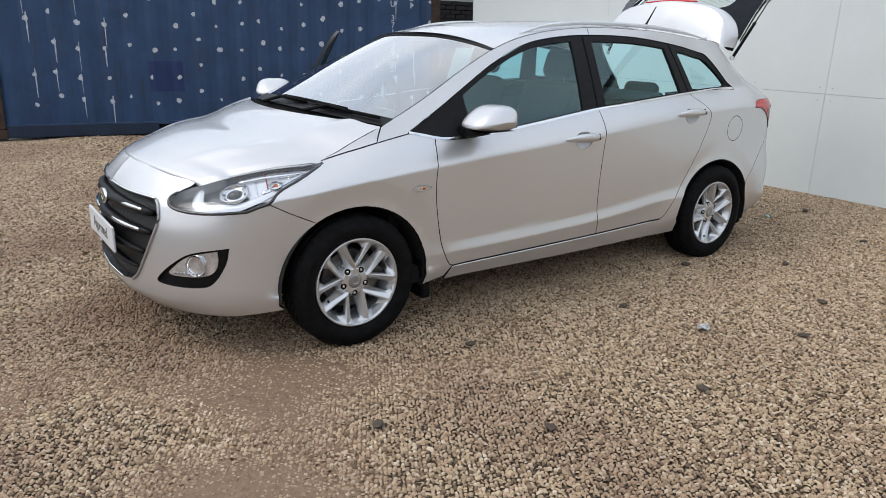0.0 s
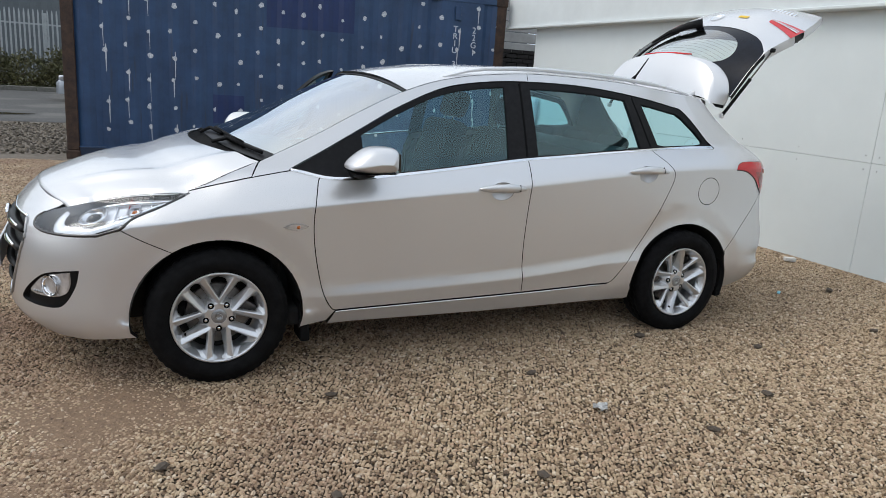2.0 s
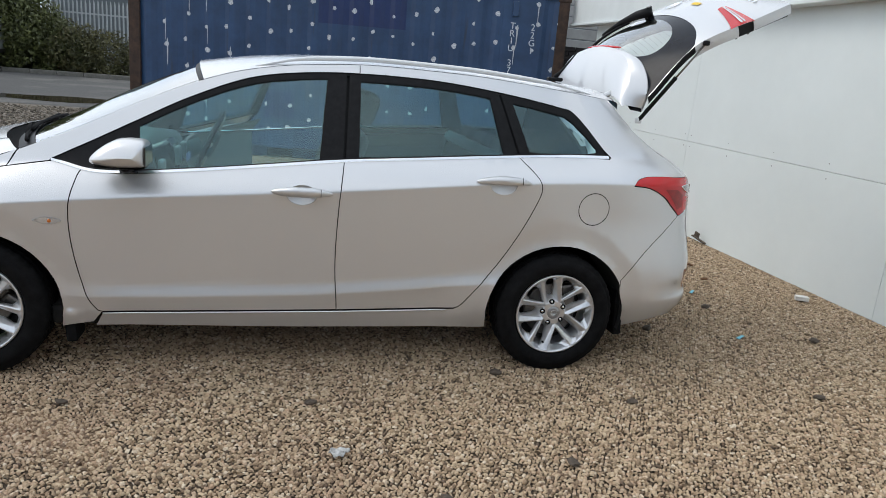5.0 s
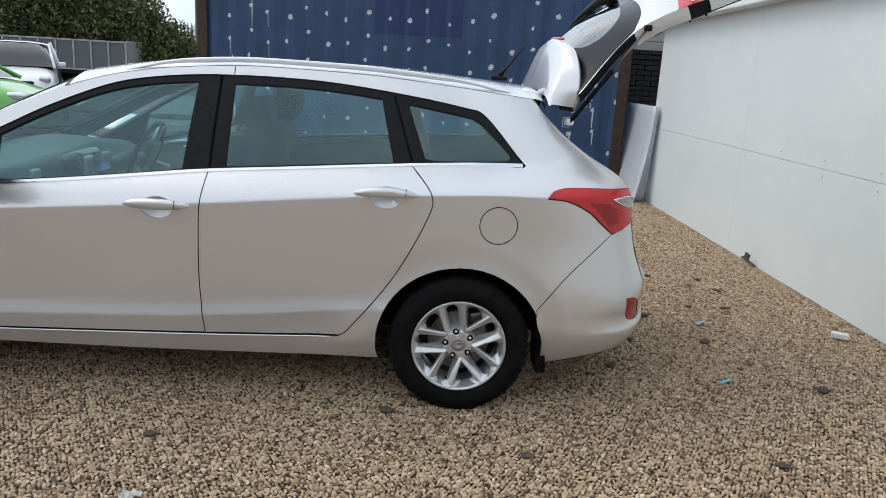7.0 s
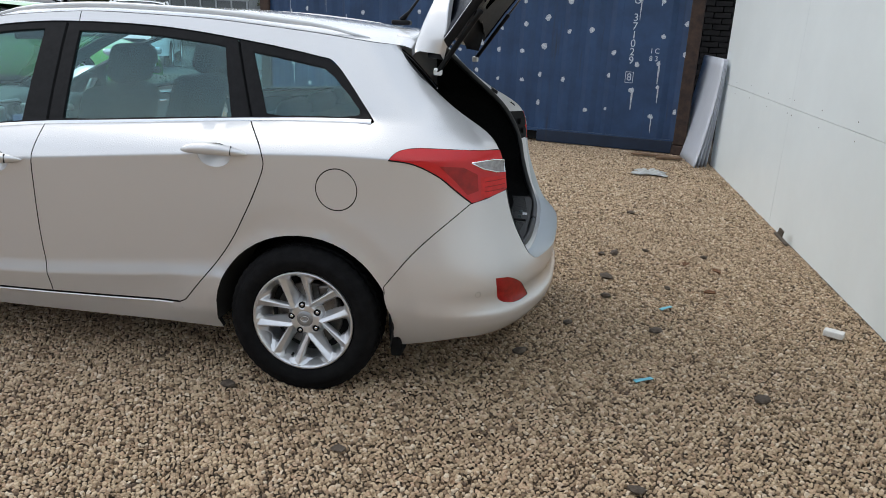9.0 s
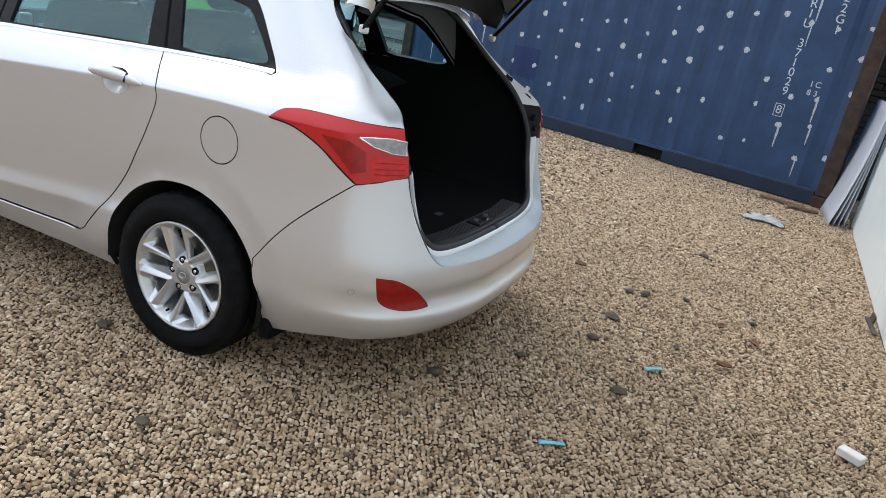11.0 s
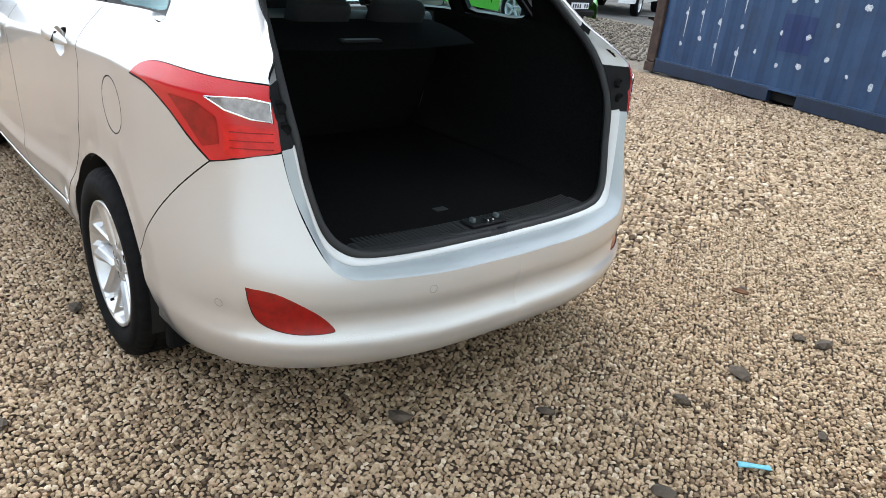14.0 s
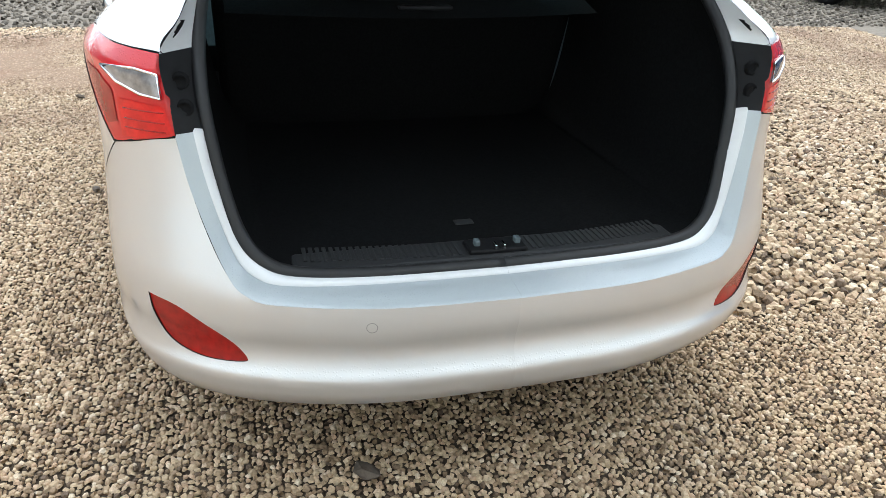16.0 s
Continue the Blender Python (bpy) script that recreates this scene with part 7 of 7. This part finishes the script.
# ---- loose gravel ----
def gravel_material():
    m = bpy.data.materials.new("gravel_stones")
    m.use_nodes = True
    nt = m.node_tree
    b = nt.nodes["Principled BSDF"]
    b.inputs["Roughness"].default_value = 0.72
    g = nt.nodes.new("ShaderNodeNewGeometry")
    ramp = nt.nodes.new("ShaderNodeValToRGB")
    cr = ramp.color_ramp
    tones = ((0.0, (0.12, 0.080, 0.052)), (0.12, (0.30, 0.205, 0.125)), (0.42, (0.475, 0.350, 0.222)), (0.70, (0.60, 0.462, 0.308)), (0.84, (0.50, 0.340, 0.220)), (1.0, (0.74, 0.620, 0.465)))
    cr.elements[0].position, cr.elements[0].color = tones[0][0], (*tones[0][1], 1)
    cr.elements[1].position, cr.elements[1].color = tones[-1][0], (*tones[-1][1], 1)
    for p, c in tones[1:-1]:
        e = cr.elements.new(p)
        e.color = (*c, 1)
    nt.links.new(g.outputs["Random Per Island"], ramp.inputs["Fac"])
    co = nt.nodes.new("ShaderNodeTexCoord")
    fine = nt.nodes.new("ShaderNodeTexNoise")
    fine.inputs["Scale"].default_value, fine.inputs["Detail"].default_value = 320.0, 5.0
    mr = nt.nodes.new("ShaderNodeMapRange")
    mr.inputs["To Min"].default_value, mr.inputs["To Max"].default_value = 0.55, 1.35
    hs = nt.nodes.new("ShaderNodeHueSaturation")
    nt.links.new(co.outputs["Object"], fine.inputs["Vector"])
    nt.links.new(fine.outputs["Fac"], mr.inputs["Value"])
    nt.links.new(mr.outputs["Result"], hs.inputs["Value"])
    nt.links.new(ramp.outputs["Color"], hs.inputs["Color"])
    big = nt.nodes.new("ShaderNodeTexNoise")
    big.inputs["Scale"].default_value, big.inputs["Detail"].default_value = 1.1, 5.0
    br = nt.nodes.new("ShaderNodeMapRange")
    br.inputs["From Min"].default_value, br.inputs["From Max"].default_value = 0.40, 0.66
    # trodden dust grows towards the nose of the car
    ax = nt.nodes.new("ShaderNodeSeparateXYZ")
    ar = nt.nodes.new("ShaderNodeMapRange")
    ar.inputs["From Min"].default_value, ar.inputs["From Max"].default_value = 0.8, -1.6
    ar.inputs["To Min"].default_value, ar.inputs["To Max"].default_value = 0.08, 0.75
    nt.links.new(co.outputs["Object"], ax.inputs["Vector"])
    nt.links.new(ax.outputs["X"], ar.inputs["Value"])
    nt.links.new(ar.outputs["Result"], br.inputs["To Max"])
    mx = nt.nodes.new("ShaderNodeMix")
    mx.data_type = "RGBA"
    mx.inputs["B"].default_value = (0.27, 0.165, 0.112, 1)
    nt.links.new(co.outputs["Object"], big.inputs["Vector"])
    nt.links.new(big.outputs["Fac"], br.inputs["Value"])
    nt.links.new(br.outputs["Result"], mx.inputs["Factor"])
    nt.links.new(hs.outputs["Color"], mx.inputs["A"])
    nt.links.new(mx.outputs["Result"], b.inputs["Base Color"])
    rel = nt.nodes.new("ShaderNodeTexNoise")
    rel.inputs["Scale"].default_value = 260.0
    bp = nt.nodes.new("ShaderNodeBump")
    bp.inputs["Strength"].default_value, bp.inputs["Distance"].default_value = 0.6, 0.004
    nt.links.new(co.outputs["Object"], rel.inputs["Vector"])
    nt.links.new(rel.outputs["Fac"], bp.inputs["Height"])
    nt.links.new(bp.outputs["Normal"], b.inputs["Normal"])
    return m


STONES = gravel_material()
phi = (1 + 5 ** 0.5) / 2
ICO_V = np.array([(-1, phi, 0), (1, phi, 0), (-1, -phi, 0), (1, -phi, 0), (0, -1, phi), (0, 1, phi), (0, -1, -phi), (0, 1, -phi), (phi, 0, -1), (phi, 0, 1), (-phi, 0, -1), (-phi, 0, 1)]) / 1.902
ICO_F = np.array([f for f in np.ndindex(12, 12, 12) if f[0] < f[1] < f[2] and all(abs(np.linalg.norm(ICO_V[f[i]] - ICO_V[f[(i + 1) % 3]]) - 1.0515) < 0.02 for i in range(3))])
ICO_F = np.array([f if np.dot(np.cross(ICO_V[f[1]] - ICO_V[f[0]], ICO_V[f[2]] - ICO_V[f[0]]), ICO_V[f[0]]) > 0 else f[::-1] for f in ICO_F])
BLOCK_V = np.sign(ICO_V) * np.abs(ICO_V) ** 0.75
BLOCK_V *= 0.95 / np.abs(BLOCK_V).max()
OPEN_F = np.array([f for f in ICO_F if BLOCK_V[f, 2].mean() > -0.32])
low_ring = [(math.cos(1.2566 * k), math.sin(1.2566 * k), -0.28) for k in range(5)]
top_ring = [(0.62 * math.cos(0.5 + 1.5708 * k), 0.62 * math.sin(0.5 + 1.5708 * k), 0.62) for k in range(4)]
CHIP_V = np.array(low_ring + top_ring)
CHIP_F = np.array([(0, 1, 5), (1, 6, 5), (1, 2, 6), (2, 7, 6), (2, 3, 7), (3, 4, 7), (4, 8, 7), (4, 0, 8), (0, 5, 8), (5, 6, 7), (5, 7, 8)])


def in_bed(p):
    west = np.interp(p[:, 1], [q[1] for q in edge_w], [q[0] for q in edge_w])
    north = np.interp(p[:, 0], [q[0] for q in edge_n], [q[1] for q in edge_n])
    return (p[:, 0] > west + 0.02) & (p[:, 1] < north) & (p[:, 0] < WALL_X + 0.005)


def sink(p):
    """Stones lie trodden in where the yard is muddy, towards the nose of the car."""
    return -0.45 / (1 + np.exp((p[:, 0] + 0.9 + 0.5 * np.sin(2 * p[:, 1]) + 0.35 * np.sin(5 * p[:, 0] + 3 * p[:, 1])) * 2.2))


def stones(name, areas, skip, pitch, size, base_v, base_f, seed, material_used, label, jitter=0.34):
    """Loose stones strewn over rectangles of the plan, as one mesh."""
    rs = np.random.RandomState(seed)
    pts = []
    for x0, y0, x1, y1 in areas:
        rows_y = np.arange(y0, y1, pitch * 0.866)
        gx, gy = np.meshgrid(np.arange(x0, x1, pitch), rows_y)
        gx = gx + (np.arange(len(rows_y)) % 2)[:, None] * pitch * 0.5
        q = np.stack((gx.ravel(), gy.ravel()), 1)
        pts.append(q + rs.uniform(-0.24, 0.24, q.shape) * pitch)
    p = np.concatenate(pts)
    p = p[in_bed(p)] if label else p
    for x0, y0, x1, y1 in skip:
        p = p[~((p[:, 0] > x0) & (p[:, 0] < x1) & (p[:, 1] > y0) & (p[:, 1] < y1))]
    n = len(p)
    q = rs.normal(size=(n, 4)) * np.array((1.0, 0.20, 0.20, 1.0))
    q /= np.linalg.norm(q, axis=1)[:, None]
    w, x, y, z = q.T
    rot = np.stack((np.stack((1 - 2 * (y * y + z * z), 2 * (x * y - z * w), 2 * (x * z + y * w)), 1),
                    np.stack((2 * (x * y + z * w), 1 - 2 * (x * x + z * z), 2 * (y * z - x * w)), 1),
                    np.stack((2 * (x * z - y * w), 2 * (y * z + x * w), 1 - 2 * (x * x + y * y)), 1)), 1)
    k = len(base_v)
    shape = base_v[None] * (1 + jitter * rs.uniform(-1, 1, (n, k, 1)))
    sz = size * (0.78 + 0.55 * rs.rand(n, 1) ** 2.0)
    shape = shape * (sz * np.stack((np.ones(n), rs.uniform(0.68, 1.0, n), rs.uniform(0.55, 0.85, n)), 1))[:, None, :]
    co = np.einsum("nij,nkj->nki", rot, shape)
    co[:, :, :2] += p[:, None, :]
    co[:, :, 2] += sz * (rs.uniform(-0.38, 0.22, (n, 1)) + 0.85 * sink(p)[:, None])
    f = (base_f[None] + k * np.arange(n)[:, None, None]).reshape(-1, 3)
    me = bpy.data.meshes.new(name)
    me.vertices.add(n * k)
    me.vertices.foreach_set("co", co.ravel())
    me.loops.add(f.size)
    me.loops.foreach_set("vertex_index", f.ravel())
    me.polygons.add(len(f))
    me.polygons.foreach_set("loop_start", np.arange(0, f.size, 3))
    me.update(calc_edges=True)
    me.polygons.foreach_set("use_smooth", np.zeros(len(f), bool))
    return part(name, me, material_used, None)


NOSE_AREA = (-3.8, -0.55, -1.3, 1.1)
NEAR_AREAS = [(-3.8, -3.3, 1.7, -0.55), (-1.3, -0.55, 1.7, -0.05), (1.7, -3.3, 4.0, 2.4), NOSE_AREA]
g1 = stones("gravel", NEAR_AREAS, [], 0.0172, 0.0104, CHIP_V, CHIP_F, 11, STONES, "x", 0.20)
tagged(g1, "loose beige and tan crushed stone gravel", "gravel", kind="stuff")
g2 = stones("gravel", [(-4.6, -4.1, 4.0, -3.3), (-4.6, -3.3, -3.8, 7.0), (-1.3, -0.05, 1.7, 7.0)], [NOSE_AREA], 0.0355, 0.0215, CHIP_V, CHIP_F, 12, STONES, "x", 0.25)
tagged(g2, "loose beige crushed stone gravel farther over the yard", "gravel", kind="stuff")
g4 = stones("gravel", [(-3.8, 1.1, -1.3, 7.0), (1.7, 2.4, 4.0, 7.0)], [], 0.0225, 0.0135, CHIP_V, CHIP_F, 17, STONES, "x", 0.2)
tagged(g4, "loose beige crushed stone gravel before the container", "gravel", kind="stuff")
RUBBLE_STONE = material("rubble_stone", (0.19, 0.16, 0.125), 0.9, second=(0.09, 0.074, 0.058), scale=3, island=0.45)
g3 = stones("rubble", [(-12.5, -5, -4.3, 12.5), (-4.3, 7.6, -2.0, 12.5)], [], 0.11, 0.030, BLOCK_V, OPEN_F, 13, RUBBLE_STONE, "", 0.22)
tagged(g3, "scattered grey rubble stones on the muddy yard", "rubble", kind="stuff")
DARK_STONE = material("dark_stone", (0.085, 0.066, 0.050), 0.85, vary=0.4, scale=30)

# trodden mud between the stones towards the nose of the car
MUD = ground_material("trodden_mud", (0.27, 0.178, 0.112), (0.17, 0.110, 0.070), (0.30, 0.165, 0.105), 35.0, 0.8, 70.0)


def mud_pt(u, v):
    x, y = -4.25 + 4.6 * u, -3.5 + 3.6 * v
    swell = (math.sin(1.9 * x + 0.6) * math.sin(2.3 * y + 1.0) + 0.6 * math.sin(4.1 * x - 2.7 * y) + 0.45 * math.sin(7.3 * y + 3.1 * x + 2.0) + 0.25 * math.sin(13.0 * x + 9.0 * y))
    west = 1 / (1 + math.exp((x + 1.35) * 2.6))
    fade = min(1.0, 6 * u, 6 * (1 - u), 6 * v, 6 * (1 - v))
    return (x, y, -0.014 + fade * max(0.0, min(0.0150, 0.0060 * (swell + 2.6 * west - 0.55))))


mud = part("mud", grid_mesh(mud_pt, 150, 120), MUD, None)
tagged(mud, "trodden reddish brown mud showing between the stones", "mud", kind="structure")

# ---- litter and odd stones on the gravel ----
def chip(name, label, category, x, y, sx_, sy_, sz_, mat, spin, seed):
    rs = np.random.RandomState(seed)
    v = ICO_V * (1 + 0.22 * rs.uniform(-1, 1, (12, 1))) * np.array((sx_, sy_, sz_)) / 2
    ob = part(name, mesh_of(name, v, [tuple(f) for f in ICO_F.tolist()], smooth=False), mat, None)
    ob.matrix_basis = Matrix.Translation((x, y, sz_ * 0.28 + 0.008)) @ Matrix.Rotation(radians(spin), 4, "Z")
    return tagged(ob, label, category, group="dark stones on the gravel" if category == "stone" else "")


odd = random.Random(9)
for x, y in ((-1.62, -1.54), (-0.36, -2.02), (1.02, -0.91), (2.63, -1.25), (2.24, 1.60), (2.624, 0.902), (2.615, 1.382), (2.92, 1.543), (2.976, 0.799), (2.84, 0.128), (2.394, 0.122), (2.602, 0.566), (2.70, 1.41), (2.17, -0.29), (1.98, -2.15), (1.1, -1.75), (0.55, -1.95), (3.1, -1.6), (3.2, -0.5), (1.6, -1.25), (-0.9, -1.15), (-1.1, -1.9), (0.1, -1.2), (2.9, 2.6), (3.3, 1.5)):
    s_ = odd.uniform(0.035, 0.065)
    chip("stone", "dark grey flat stone lying on the gravel", "stone", x, y, s_ * 1.5, s_, s_ * 0.6, DARK_STONE, odd.uniform(0, 180), odd.randrange(999))
SCRAP_W = material("scrap_white", (0.70, 0.70, 0.68), 0.6, second=(0.10, 0.10, 0.10), scale=30)
scrap = part("scrap", grid_mesh(lambda u, v: (0.075 * (u - 0.5), 0.045 * (v - 0.5) * (1 + 0.5 * math.sin(5 * u)), 0.020 + 0.012 * math.sin(7 * u + 3 * v) ** 2), 10, 6), SCRAP_W, None)
scrap.matrix_basis = Matrix.Translation((0.20, -1.63, 0)) @ Matrix.Rotation(radians(25), 4, "Z")
scrap.modifiers.new("thick", "SOLIDIFY").thickness = 0.003
tagged(scrap, "crumpled black and white scrap on the gravel", "litter")
TEAL = material("teal_tape", (0.16, 0.50, 0.62), 0.5, vary=0.15, scale=40)
for x, y, rot in ((2.927, 0.454, 47), (2.724, -0.446, 35)):
    tp = part("tape_strip", grid_mesh(lambda u, v: (0.10 * u - 0.05, 0.022 * v - 0.011 + 0.004 * u * u, 0.020 + 0.003 * math.sin(4 * u + v)), 8, 2), TEAL, None)
    tp.matrix_basis = Matrix.Translation((x, y, 0)) @ Matrix.Rotation(radians(rot), 4, "Z")
    tp.modifiers.new("thick", "SOLIDIFY").thickness = 0.003
    tagged(tp, "torn strip of pale teal tape on the gravel", "tape", group="tape strips")
BLOCK_W = material("white_block", (0.74, 0.73, 0.70), 0.6, vary=0.08, scale=30)
blk = part("block", box_bm(0, 0, 0.030, 0.095, 0.055, 0.034, 0.006), BLOCK_W, None)
blk.matrix_basis = Matrix.Translation((3.74, 0.30, 0)) @ Matrix.Rotation(radians(-28), 4, "Z")
tagged(blk, "small white offcut block lying on the gravel", "offcut")
BAG_FILM = material("bag_film", (0.55, 0.57, 0.56), 0.3, trans=0.35, vary=0.1, scale=30)
bag = part("plastic_bag", grid_mesh(lambda u, v: (0.32 * (u - 0.5) * (1 + 0.2 * math.sin(7 * v)), 0.22 * (v - 0.5) * (1 + 0.25 * math.cos(5 * u)), 0.022 + 0.055 * (math.sin(math.pi * u) * math.sin(math.pi * v)) ** 0.5 * (0.55 + 0.3 * math.sin(17 * u + 6 * v) + 0.2 * math.sin(23 * v - 9 * u))), 30, 22), BAG_FILM, None)
bag.matrix_basis = Matrix.Translation((3.23, 4.40, 0)) @ Matrix.Rotation(radians(-10), 4, "Z")
bag.modifiers.new("thick", "SOLIDIFY").thickness = 0.003
tagged(bag, "crumpled white plastic bag on the gravel", "bag")
off = part("bracket_offcut", join_bm(box_bm(0, 0, 0.05, 0.03, 0.18, 0.012, 0.003), box_bm(0.015, 0.05, 0.075, 0.012, 0.06, 0.05, 0.003)), DARK_STONE, None)
off.matrix_basis = Matrix.Translation((3.93, 2.05, 0)) @ Matrix.Rotation(radians(15), 4, "Z") @ Matrix.Rotation(radians(14), 4, "X")
tagged(off, "bent dark metal offcut lying against the wall", "offcut")
LEAF_BROWN = material("fallen_leaf", (0.16, 0.075, 0.035), 0.8, vary=0.3, scale=40)
for x, y, rot in ((2.267, 1.531, 20), (3.146, 1.265, 70), (3.208, 0.749, 10), (3.319, 1.172, 120)):
    lf = part("fallen_leaf", grid_mesh(lambda u, v: (0.07 * (u - 0.5), 0.045 * (v - 0.5) * math.sin(math.pi * (0.08 + 0.84 * u)), 0.024 + 0.012 * (2 * v - 1) ** 2), 8, 6), LEAF_BROWN, None)
    lf.matrix_basis = Matrix.Translation((x, y, 0)) @ Matrix.Rotation(radians(rot), 4, "Z")
    lf.modifiers.new("thick", "SOLIDIFY").thickness = 0.002
    tagged(lf, "curled brown fallen leaf on the gravel", "leaf", group="fallen leaves")
TIMBER = material("timber_scrap", (0.20, 0.125, 0.075), 0.8, vary=0.35, scale=14)
for x, y, rot, ln in ((3.35, 5.55, -8, 0.45), (3.55, 5.42, 12, 0.3)):
    tb = part("timber_scrap", box_bm(0, 0, 0.03, ln, 0.07, 0.025, 0.004), TIMBER, None)
    tb.matrix_basis = Matrix.Translation((x, y, 0)) @ Matrix.Rotation(radians(rot), 4, "Z")
    tagged(tb, "short brown timber scrap by the container corner", "timber", group="timber scraps")
